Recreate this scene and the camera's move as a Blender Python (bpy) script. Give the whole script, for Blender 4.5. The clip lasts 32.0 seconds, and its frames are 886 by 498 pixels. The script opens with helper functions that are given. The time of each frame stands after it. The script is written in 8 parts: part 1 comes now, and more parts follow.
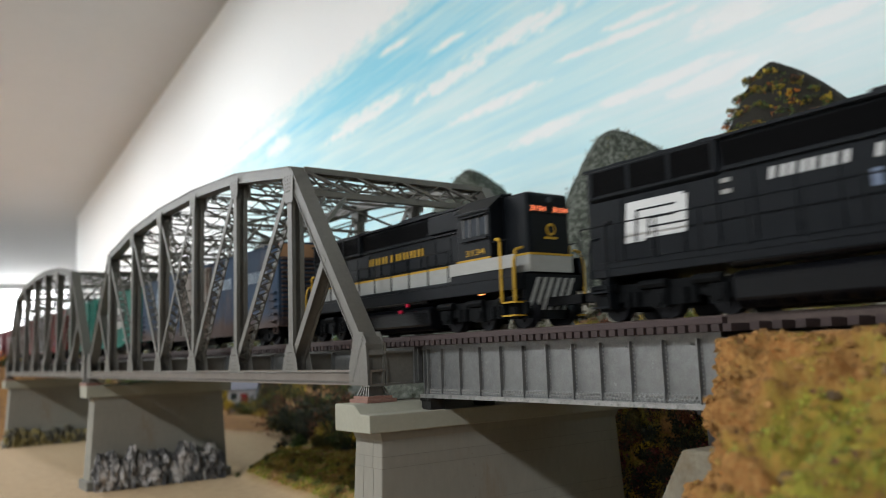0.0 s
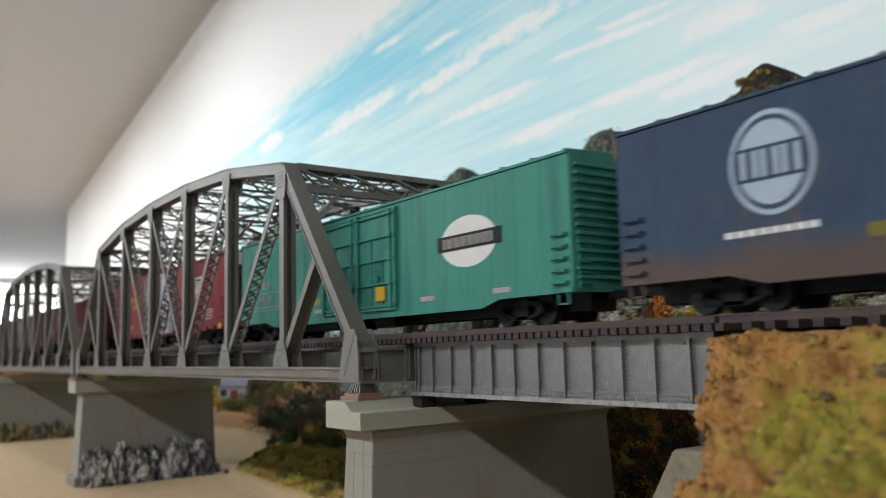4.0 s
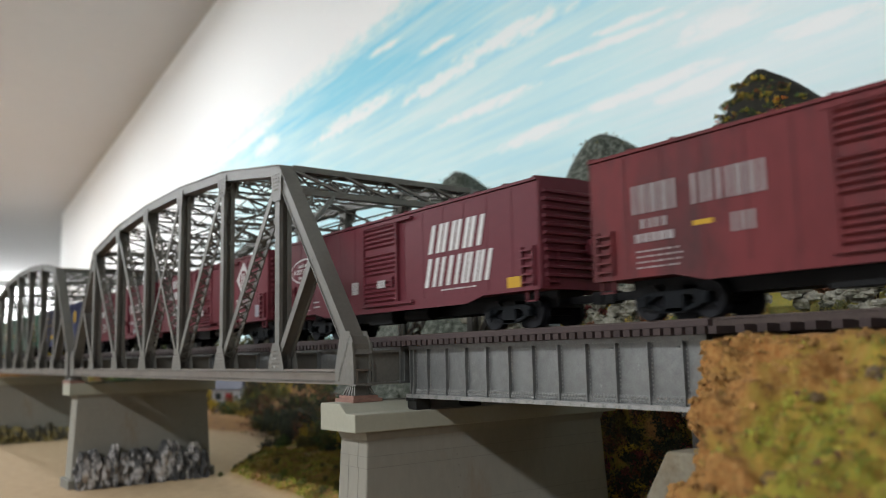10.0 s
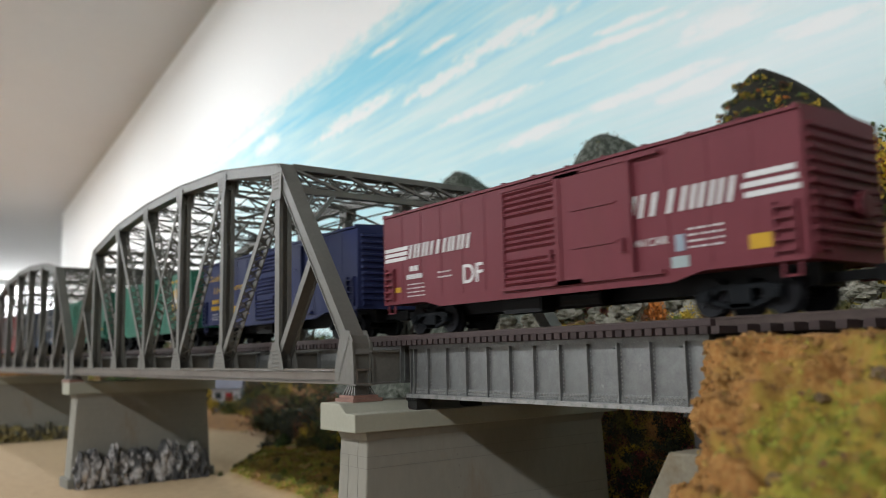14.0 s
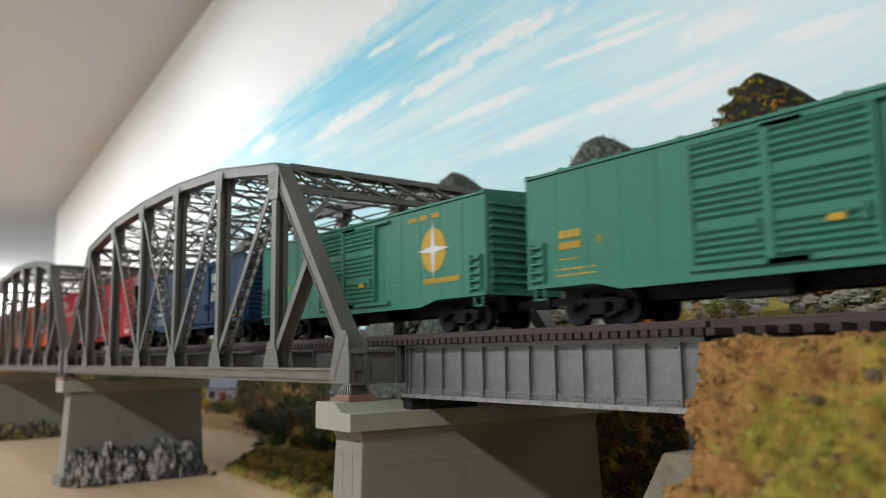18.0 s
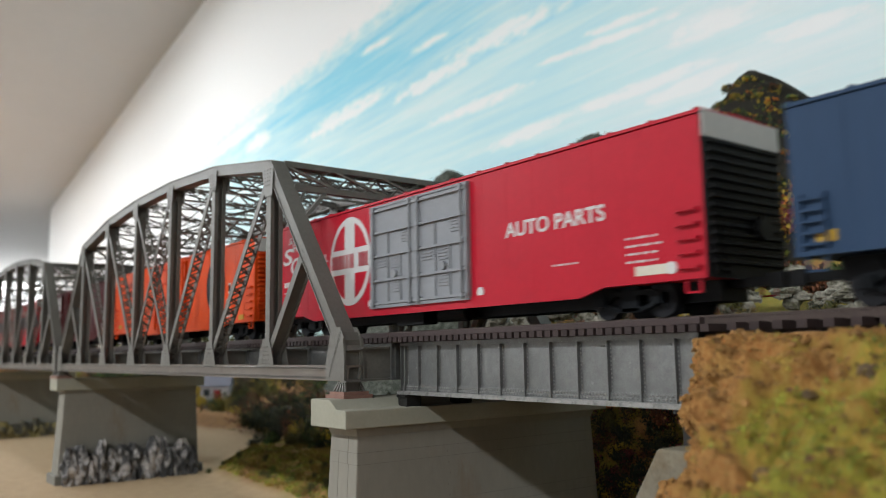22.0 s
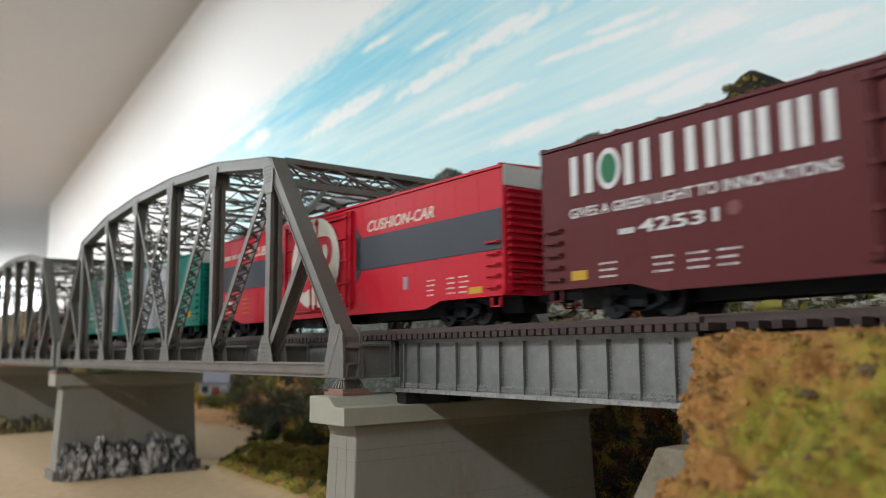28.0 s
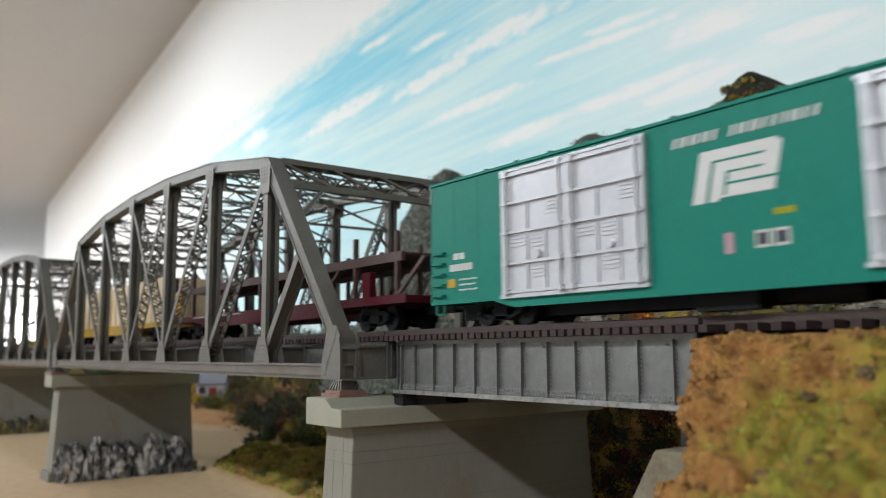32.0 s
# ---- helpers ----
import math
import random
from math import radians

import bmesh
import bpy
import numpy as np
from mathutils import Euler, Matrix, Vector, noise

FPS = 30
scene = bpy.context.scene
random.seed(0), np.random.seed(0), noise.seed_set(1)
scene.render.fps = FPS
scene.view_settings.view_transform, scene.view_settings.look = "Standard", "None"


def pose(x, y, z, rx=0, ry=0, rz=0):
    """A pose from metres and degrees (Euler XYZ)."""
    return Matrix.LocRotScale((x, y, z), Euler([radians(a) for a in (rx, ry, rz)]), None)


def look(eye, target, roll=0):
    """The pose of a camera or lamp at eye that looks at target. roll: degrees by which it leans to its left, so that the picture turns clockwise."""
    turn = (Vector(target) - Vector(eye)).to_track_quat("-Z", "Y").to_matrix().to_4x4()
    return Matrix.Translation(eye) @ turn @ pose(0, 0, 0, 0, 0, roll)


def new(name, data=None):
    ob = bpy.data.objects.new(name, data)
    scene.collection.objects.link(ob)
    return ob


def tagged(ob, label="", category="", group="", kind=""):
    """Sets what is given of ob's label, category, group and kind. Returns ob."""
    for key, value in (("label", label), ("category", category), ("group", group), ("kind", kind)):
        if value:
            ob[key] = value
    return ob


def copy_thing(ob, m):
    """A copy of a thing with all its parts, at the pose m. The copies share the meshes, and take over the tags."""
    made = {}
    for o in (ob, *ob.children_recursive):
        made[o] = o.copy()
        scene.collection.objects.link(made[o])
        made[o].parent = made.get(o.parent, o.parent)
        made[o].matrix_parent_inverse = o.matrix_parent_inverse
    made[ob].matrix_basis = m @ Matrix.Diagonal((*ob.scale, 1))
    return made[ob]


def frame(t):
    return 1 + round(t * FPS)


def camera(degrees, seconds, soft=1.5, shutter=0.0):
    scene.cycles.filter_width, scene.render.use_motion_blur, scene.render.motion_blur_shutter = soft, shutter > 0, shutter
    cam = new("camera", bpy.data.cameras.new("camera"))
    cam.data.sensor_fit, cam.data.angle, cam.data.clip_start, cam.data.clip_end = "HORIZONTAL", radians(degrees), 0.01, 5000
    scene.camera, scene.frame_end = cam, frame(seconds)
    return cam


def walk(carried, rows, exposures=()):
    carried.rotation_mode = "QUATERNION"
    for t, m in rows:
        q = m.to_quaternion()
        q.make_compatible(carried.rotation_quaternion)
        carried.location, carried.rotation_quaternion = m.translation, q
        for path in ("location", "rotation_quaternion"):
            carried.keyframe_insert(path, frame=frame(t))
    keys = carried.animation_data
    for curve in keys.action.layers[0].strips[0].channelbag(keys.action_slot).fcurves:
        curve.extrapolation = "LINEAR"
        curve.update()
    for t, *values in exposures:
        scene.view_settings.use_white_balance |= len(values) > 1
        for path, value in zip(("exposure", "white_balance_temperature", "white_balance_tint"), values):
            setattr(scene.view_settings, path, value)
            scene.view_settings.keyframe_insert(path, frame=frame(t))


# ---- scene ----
cam = camera(57.4, 32.0, soft=0.85, shutter=0.5)
# seconds, eye, yaw to the left of +y, pitch, roll
PATH = [
    (0, 0.27572, -0.19325, 0.00620, 54.390, 7.221, -2.045),
    (0.5, 0.27573, -0.19313, 0.00611, 54.356, 7.237, -1.997),
    (1, 0.27418, -0.19220, 0.00653, 54.221, 7.202, -2.010),
    (1.5, 0.27452, -0.19270, 0.00612, 54.172, 7.177, -1.806),
    (2, 0.27492, -0.19293, 0.00613, 54.175, 7.092, -1.761),
    (2.5, 0.27507, -0.19317, 0.00589, 54.178, 7.197, -1.865),
    (3, 0.27471, -0.19281, 0.00589, 54.021, 7.113, -1.745),
    (3.5, 0.27478, -0.19301, 0.00602, 53.846, 7.099, -1.598),
    (5.5, 0.27461, -0.19278, 0.00592, 53.731, 7.058, -1.593),
    (6, 0.27498, -0.19311, 0.00576, 53.808, 7.166, -1.650),
    (6.5, 0.27489, -0.19311, 0.00572, 53.770, 7.230, -1.668),
    (7, 0.27503, -0.19297, 0.00586, 53.812, 7.271, -1.668),
    (7.5, 0.27465, -0.19269, 0.00572, 53.781, 7.211, -1.637),
    (8, 0.27492, -0.19303, 0.00579, 53.671, 7.206, -1.657),
    (8.5, 0.27529, -0.19310, 0.00561, 53.733, 7.355, -1.543),
    (9, 0.27600, -0.19354, 0.00559, 53.643, 7.445, -1.633),
    (9.5, 0.27565, -0.19369, 0.00544, 53.537, 7.422, -1.481),
    (10, 0.27565, -0.19357, 0.00539, 53.471, 7.364, -1.378),
    (10.5, 0.27557, -0.19384, 0.00513, 53.344, 7.329, -1.269),
    (11, 0.27494, -0.19294, 0.00533, 53.400, 7.344, -1.313),
    (11.5, 0.27431, -0.19278, 0.00564, 53.411, 7.385, -1.349),
    (12, 0.27460, -0.19326, 0.00556, 53.396, 7.421, -1.248),
    (12.5, 0.27568, -0.19357, 0.00528, 53.531, 7.508, -1.255),
    (13, 0.27516, -0.19322, 0.00528, 53.480, 7.462, -1.266),
    (13.5, 0.27430, -0.19296, 0.00532, 53.550, 7.425, -1.280),
    (14, 0.27436, -0.19270, 0.00530, 53.506, 7.361, -1.268),
    (14.5, 0.27442, -0.19345, 0.00556, 53.528, 7.306, -1.147),
    (16.5, 0.27488, -0.19352, 0.00498, 53.269, 7.397, -0.884),
    (17, 0.27483, -0.19347, 0.00499, 53.256, 7.469, -0.922),
    (17.5, 0.27480, -0.19393, 0.00493, 53.077, 7.426, -0.820),
    (18, 0.27452, -0.19357, 0.00485, 53.147, 7.447, -0.811),
    (18.5, 0.27382, -0.19268, 0.00502, 53.153, 7.412, -0.891),
    (19, 0.27400, -0.19306, 0.00505, 53.164, 7.403, -1.123),
    (19.5, 0.27506, -0.19384, 0.00479, 53.005, 7.377, -1.057),
    (20, 0.27506, -0.19383, 0.00486, 52.902, 7.401, -1.009),
    (20.5, 0.27495, -0.19396, 0.00481, 52.850, 7.430, -1.059),
    (21, 0.27498, -0.19385, 0.00467, 52.827, 7.411, -0.990),
    (21.5, 0.27464, -0.19362, 0.00463, 53.023, 7.419, -0.976),
    (22, 0.27472, -0.19381, 0.00465, 52.769, 7.269, -0.943),
    (22.5, 0.27465, -0.19391, 0.00473, 52.792, 7.203, -0.901),
    (23, 0.27473, -0.19405, 0.00471, 52.772, 7.246, -0.941),
    (23.5, 0.27467, -0.19381, 0.00460, 52.795, 7.326, -0.881),
    (24, 0.27462, -0.19391, 0.00468, 52.698, 7.267, -0.798),
    (24.5, 0.27473, -0.19392, 0.00454, 52.692, 7.305, -0.764),
    (25, 0.27455, -0.19392, 0.00463, 52.693, 7.194, -0.767),
    (25.5, 0.27444, -0.19383, 0.00468, 52.710, 7.178, -0.736),
    (27.5, 0.27464, -0.19401, 0.00450, 52.762, 7.224, -0.642),
    (28, 0.27446, -0.19393, 0.00440, 52.711, 7.156, -0.578),
    (28.5, 0.27458, -0.19402, 0.00457, 52.761, 7.166, -0.579),
    (29, 0.27461, -0.19411, 0.00439, 52.643, 7.279, -0.567),
    (29.5, 0.27395, -0.19367, 0.00453, 52.599, 7.285, -0.526),
    (30, 0.27406, -0.19397, 0.00469, 52.603, 7.309, -0.591),
    (30.5, 0.27382, -0.19346, 0.00452, 52.755, 7.321, -0.556),
    (31, 0.27384, -0.19371, 0.00459, 52.709, 7.198, -0.524),
    (31.5, 0.27379, -0.19348, 0.00448, 52.498, 7.167, -0.532),
    (32, 0.27349, -0.19307, 0.00455, 52.552, 7.220, -0.513),
]

# === camera path
WALK = []
for t, ex, ey, ez, yaw, pitch, roll in PATH:
    a, b = radians(yaw), radians(pitch)
    ahead = Vector((-math.sin(a) * math.cos(b), math.cos(a) * math.cos(b), math.sin(b)))
    eye = Vector((ex, ey, ez))
    WALK.append((t, look(eye, eye + ahead, roll)))
walk(cam, WALK)
scene.view_settings.exposure = 0.11
cam.data.dof.use_dof = True
cam.data.dof.focus_distance = 0.28
cam.data.dof.aperture_fstop = 18.5

# === plan in metres: x along the track, y away from the aisle, z from the bottom chord's upper edge
SPEED = 0.1237                      # of the train, along +x
P = 0.0685                          # truss panel
Y_NEAR, Y_FAR = -0.0311, 0.0811     # truss planes
TOPS = [0.0947, 0.1051, 0.109, 0.109, 0.1051, 0.0947]
RAIL = 0.0132                       # head of the rails
RIVER = -0.100
WALL_ANGLE = radians(5.4)
ALONG = Vector((-math.cos(WALL_ANGLE), math.sin(WALL_ANGLE), 0))   # along the backdrop wall, to the far end
TOWARD = Vector((math.sin(WALL_ANGLE), math.cos(WALL_ANGLE), 0))   # into the backdrop wall
WALL_FOOT = Vector((0, 0.45, 0))
CEILING = 1.05
FLOOR = -1.25


def on_wall(u, z, off=0.0):
    p = WALL_FOOT + ALONG * u - TOWARD * off
    return Vector((p.x, p.y, z))


# === world and lights
world = bpy.data.worlds.new("world")
scene.world = world
world.use_nodes = True
world.node_tree.nodes["Background"].inputs[0].default_value = (0.8, 0.9, 1.0, 1)
world.node_tree.nodes["Background"].inputs[1].default_value = 0.3


def area_lamp(name, place, target, sx, sy, watts, colour):
    data = bpy.data.lights.new(name, "AREA")
    data.shape, data.size, data.size_y, data.energy, data.color = "RECTANGLE", sx, sy, watts, colour
    ob = new(name, data)
    ob.matrix_world = look(place, target)
    return ob


# ceiling lights in a row over the aisle
LAMPS = [(0.75, -1.6, 29.5), (-0.75, -1.6, 29.5), (-2.25, -1.6, 32.0), (-3.75, -1.6, 34.0), (-5.25, -1.6, 34.0), (2.25, -1.6, 22.0),
         (-2.0, -0.15, 9.0), (-3.3, -0.10, 11.0), (-4.6, -0.05, 12.0), (-5.95, 0.20, 10.0)]
for x, y, watts in LAMPS:
    area_lamp("ceiling_lamp_light", (x, y, CEILING - 0.05), (x, y, 0), 0.6, 0.14, watts, (0.93, 0.98, 1.02))
area_lamp("window_light", (-11.1, 1.15, 0.15), (-6, 0.9, -0.1), 1.9, 1.2, 14.0, (0.93, 0.97, 1.0))


# === materials
def node(nt, kind, **inputs):
    n = nt.nodes.new(kind)
    for k, v in inputs.items():
        n.inputs[k.replace("_", " ")].default_value = v
    return n


def mat(name, colour, rough=0.6, metal=0.0, var=0.12, scale=150.0, bump=0.15, grain=8.0, stain=None, stain_at=(0.55, 0.75), spec=0.25, stretch=(1, 1, 1), random_tint=0.0, island=False):
    """Paint, plastic, metal or earth: colour varied at two scales, stains of a second colour, fine relief."""
    m = bpy.data.materials.new(name)
    m.use_nodes = True
    nt = m.node_tree
    b = nt.nodes["Principled BSDF"]
    b.inputs["Roughness"].default_value = rough
    b.inputs["Metallic"].default_value = metal
    b.inputs["Specular IOR Level"].default_value = spec
    tc = nt.nodes.new("ShaderNodeTexCoord")
    mp = nt.nodes.new("ShaderNodeMapping")
    mp.inputs["Scale"].default_value = stretch
    nt.links.new(tc.outputs["Object"], mp.inputs[0])
    n1 = node(nt, "ShaderNodeTexNoise", Scale=scale, Detail=4.0, Roughness=0.6)
    n2 = node(nt, "ShaderNodeTexNoise", Scale=scale * grain, Detail=3.0, Roughness=0.65)
    nt.links.new(mp.outputs[0], n1.inputs[0])
    nt.links.new(mp.outputs[0], n2.inputs[0])
    add = nt.nodes.new("ShaderNodeMath")
    add.operation = "ADD"
    nt.links.new(n1.outputs[0], add.inputs[0])
    nt.links.new(n2.outputs[0], add.inputs[1])
    rng = node(nt, "ShaderNodeMapRange")
    for k, v in zip(range(1, 5), (0.6, 1.4, 1 - var, 1 + var)):
        rng.inputs[k].default_value = v
    nt.links.new(add.outputs[0], rng.inputs[0])
    last = rng.outputs[0]
    if random_tint:
        src = nt.nodes.new("ShaderNodeNewGeometry") if island else nt.nodes.new("ShaderNodeObjectInfo")
        r2 = node(nt, "ShaderNodeMapRange")
        r2.inputs[3].default_value, r2.inputs[4].default_value = 1 - random_tint, 1 + random_tint
        nt.links.new(src.outputs["Random Per Island" if island else "Random"], r2.inputs[0])
        mul = nt.nodes.new("ShaderNodeMath")
        mul.operation = "MULTIPLY"
        nt.links.new(last, mul.inputs[0])
        nt.links.new(r2.outputs[0], mul.inputs[1])
        last = mul.outputs[0]
    sc = nt.nodes.new("ShaderNodeVectorMath")
    sc.operation = "SCALE"
    if stain:
        mix = nt.nodes.new("ShaderNodeMix")
        mix.data_type = "RGBA"
        mix.inputs["A"].default_value = (*colour, 1)
        mix.inputs["B"].default_value = (*stain, 1)
        r3 = node(nt, "ShaderNodeMapRange")
        r3.inputs[1].default_value, r3.inputs[2].default_value = stain_at
        n3 = node(nt, "ShaderNodeTexNoise", Scale=scale * 0.7, Detail=6.0, Roughness=0.7)
        nt.links.new(mp.outputs[0], n3.inputs[0])
        nt.links.new(n3.outputs[0], r3.inputs[0])
        nt.links.new(r3.outputs[0], mix.inputs["Factor"])
        nt.links.new(mix.outputs["Result"], sc.inputs[0])
    else:
        sc.inputs[0].default_value = colour
    nt.links.new(last, sc.inputs["Scale"])
    nt.links.new(sc.outputs[0], b.inputs["Base Color"])
    if bump:
        bp = node(nt, "ShaderNodeBump", Strength=bump, Distance=0.0004)
        nt.links.new(n2.outputs[0], bp.inputs["Height"])
        nt.links.new(bp.outputs[0], b.inputs["Normal"])
    return m


def glow(name, colour, strength):
    m = bpy.data.materials.new(name)
    m.use_nodes = True
    b = m.node_tree.nodes["Principled BSDF"]
    b.inputs["Base Color"].default_value = (*colour, 1)
    b.inputs["Emission Color"].default_value = (*colour, 1)
    b.inputs["Emission Strength"].default_value = strength
    return m


def leaves(name, colours, rough=0.8):
    """Foam and leaves: each fleck takes one of the colours."""
    m = bpy.data.materials.new(name)
    m.use_nodes = True
    nt = m.node_tree
    b = nt.nodes["Principled BSDF"]
    b.inputs["Roughness"].default_value = rough
    geo = nt.nodes.new("ShaderNodeNewGeometry")
    ramp = nt.nodes.new("ShaderNodeValToRGB")
    ramp.color_ramp.interpolation = "CONSTANT"
    els = ramp.color_ramp.elements
    while len(els) < len(colours):
        els.new(0.5)
    for i, c in enumerate(colours):
        els[i].position, els[i].color = i / len(colours), (*c, 1)
    nt.links.new(geo.outputs["Random Per Island"], ramp.inputs[0])
    tc = nt.nodes.new("ShaderNodeTexCoord")
    n1 = node(nt, "ShaderNodeTexNoise", Scale=60.0, Detail=3.0)
    nt.links.new(tc.outputs["Object"], n1.inputs[0])
    rng = node(nt, "ShaderNodeMapRange")
    for k, v in zip(range(1, 5), (0.3, 0.7, 0.6, 1.35)):
        rng.inputs[k].default_value = v
    nt.links.new(n1.outputs[0], rng.inputs[0])
    sc = nt.nodes.new("ShaderNodeVectorMath")
    sc.operation = "SCALE"
    nt.links.new(ramp.outputs[0], sc.inputs[0])
    nt.links.new(rng.outputs[0], sc.inputs["Scale"])
    nt.links.new(sc.outputs[0], b.inputs["Base Color"])
    return m


BRIDGE = mat("bridge_grey_paint", (0.108, 0.103, 0.090), 0.42, 0, 0.16, 90, 0.25, stain=(0.085, 0.074, 0.060), stain_at=(0.6, 0.85), random_tint=0.05, spec=0.4)
GIRDER = mat("girder_grey_paint", (0.134, 0.137, 0.134), 0.32, 0.45, 0.30, 420, 0.35, stain=(0.34, 0.34, 0.33), stain_at=(0.62, 0.80), spec=0.5)
# paler than the girder: worn paint, with highlights painted into the colour
WORN_GLINT = mat("worn_glint_paint", (0.235, 0.232, 0.222), 0.35, 0.35, 0.30, 500, 0.3, stain=(0.12, 0.12, 0.118), stain_at=(0.50, 0.64), spec=0.5)
DARKIRON = mat("dark_bearing_iron", (0.022, 0.021, 0.020), 0.5, 0.3, 0.3, 200, 0.3)
CHORD = mat("dusty_chord_paint", (0.132, 0.112, 0.094), 0.5, 0, 0.2, 90, 0.25, stain=(0.10, 0.078, 0.060), stain_at=(0.5, 0.75), spec=0.3)
TIE = mat("dark_brown_tie", (0.032, 0.021, 0.020), 0.7, 0, 0.2, 200, 0.3, random_tint=0.18)
TIMBER = mat("brown_timber", (0.040, 0.026, 0.025), 0.6, 0, 0.18, 150, 0.25)
RAILM = mat("rail_steel", (0.060, 0.042, 0.036), 0.45, 0.25, 0.2, 150, 0.1)
CONCRETE = mat("pier_concrete", (0.208, 0.196, 0.165), 0.85, 0, 0.07, 45, 0.15, stain=(0.185, 0.140, 0.098), stain_at=(0.55, 0.72), stretch=(1, 1, 0.40))
CAPSTONE = mat("cap_concrete", (0.275, 0.268, 0.214), 0.8, 0, 0.06, 70, 0.15)
RUST = mat("red_brown_shoe", (0.20, 0.11, 0.085), 0.7, 0, 0.2, 200, 0.2)
ROCKM = mat("rock_casting", (0.06, 0.058, 0.057), 0.8, 0, 0.4, 110, 0.6, stain=(0.42, 0.39, 0.37), stain_at=(0.49, 0.60), stretch=(1, 1, 0.55))
LIMESTONE = mat("pale_rock", (0.27, 0.255, 0.21), 0.9, 0, 0.4, 160, 0.8, stain=(0.085, 0.08, 0.05), stain_at=(0.46, 0.60))
CEILM = mat("ceiling_paint", (0.53, 0.515, 0.50), 0.9, 0, 0.02, 3, 0.05)
WHITE = mat("white_wall_paint", (0.86, 0.86, 0.85), 0.85, 0, 0.02, 3, 0.05)
FLOORM = mat("grey_floor", (0.28, 0.27, 0.26), 0.7, 0, 0.1, 4, 0.1)
BENCH = mat("bench_board", (0.12, 0.1, 0.08), 0.7, 0, 0.1, 20, 0.1)


# === geometry helpers
class Geo:
    def __init__(self):
        self.v, self.f = [], []

    def face(self, pts):
        n = len(self.v)
        self.v += [tuple(p) for p in pts]
        self.f.append(tuple(range(n, n + len(pts))))
        return self

    def box(self, x0, x1, y0, y1, z0, z1):
        n = len(self.v)
        self.v += [(x, y, z) for x in (x0, x1) for y in (y0, y1) for z in (z0, z1)]
        self.f += [tuple(n + i for i in q) for q in ((0, 1, 3, 2), (4, 6, 7, 5), (0, 4, 5, 1), (2, 3, 7, 6), (0, 2, 6, 4), (1, 5, 7, 3))]
        return self

    def bar(self, p, q, w, h, side=(0, 1, 0)):
        """A rectangular bar from p to q: w wide along side, h across."""
        p, q, side = Vector(p), Vector(q), Vector(side)
        d = (q - p).normalized()
        s = (side - d * side.dot(d)).normalized()
        u = s.cross(d)
        n = len(self.v)
        for c in (p, q):
            for a, b in ((-1, -1), (1, -1), (1, 1), (-1, 1)):
                self.v.append(tuple(c + s * (a * w / 2) + u * (b * h / 2)))
        self.f += [(n, n + 3, n + 2, n + 1), (n + 4, n + 5, n + 6, n + 7)]
        self.f += [(n + i, n + (i + 1) % 4, n + 4 + (i + 1) % 4, n + 4 + i) for i in range(4)]
        return self

    def tube(self, p, q, r, n=10, r2=None):
        p, q = Vector(p), Vector(q)
        d = (q - p).normalized()
        s = d.orthogonal().normalized()
        u = d.cross(s)
        k = len(self.v)
        for c, rr in ((p, r), (q, r if r2 is None else r2)):
            for i in range(n):
                a = 2 * math.pi * i / n
                self.v.append(tuple(c + s * (rr * math.cos(a)) + u * (rr * math.sin(a))))
        self.f.append(tuple(k + n - 1 - i for i in range(n)))
        self.f.append(tuple(k + n + i for i in range(n)))
        self.f += [(k + i, k + (i + 1) % n, k + n + (i + 1) % n, k + n + i) for i in range(n)]
        return self

    def prism(self, pts, depth):
        """A closed outline pushed by the vector depth."""
        n, k = len(pts), len(self.v)
        d = Vector(depth)
        self.v += [tuple(p) for p in pts] + [tuple(Vector(p) + d) for p in pts]
        self.f.append(tuple(k + n - 1 - i for i in range(n)))
        self.f.append(tuple(k + n + i for i in range(n)))
        self.f += [(k + i, k + (i + 1) % n, k + n + (i + 1) % n, k + n + i) for i in range(n)]
        return self

    def mesh(self, name):
        me = bpy.data.meshes.new(name)
        me.from_pydata(self.v, [], self.f)
        bm = bmesh.new()
        bm.from_mesh(me)
        bmesh.ops.recalc_face_normals(bm, faces=bm.faces)
        bm.to_mesh(me)
        bm.free()
        me.update()
        return me


def part(name, geo, material, parent=None, label="", bevel=0.0, at=None):
    """One mesh object under a thing or a part; geo is a Geo or a mesh to share."""
    me = geo.mesh(name) if isinstance(geo, Geo) else geo
    if material and not me.materials:
        me.materials.append(material)
    ob = new(name, me)
    if parent:
        ob.parent = parent
    if at:
        ob.matrix_basis = at
    if label:
        ob["label"] = label
    if bevel:
        b = ob.modifiers.new("bevel", "BEVEL")
        b.width, b.segments, b.limit_method = bevel, 2, "ANGLE"
    return ob


def thing(name, label, category, group="", kind="", at=None):
    ob = new(name)
    ob.empty_display_size = 0.01
    if at:
        ob.matrix_basis = at
    return tagged(ob, label, category, group, kind)


def smooth(a, b, x):
    t = min(1.0, max(0.0, (x - a) / (b - a)))
    return t * t * (3 - 2 * t)


def fbm(x, y, z=0.0, octaves=4):
    s, a, f = 0.0, 0.5, 1.0
    for _ in range(octaves):
        s += a * noise.noise((x * f, y * f, z * f))
        a, f = a * 0.5, f * 2.1
    return s


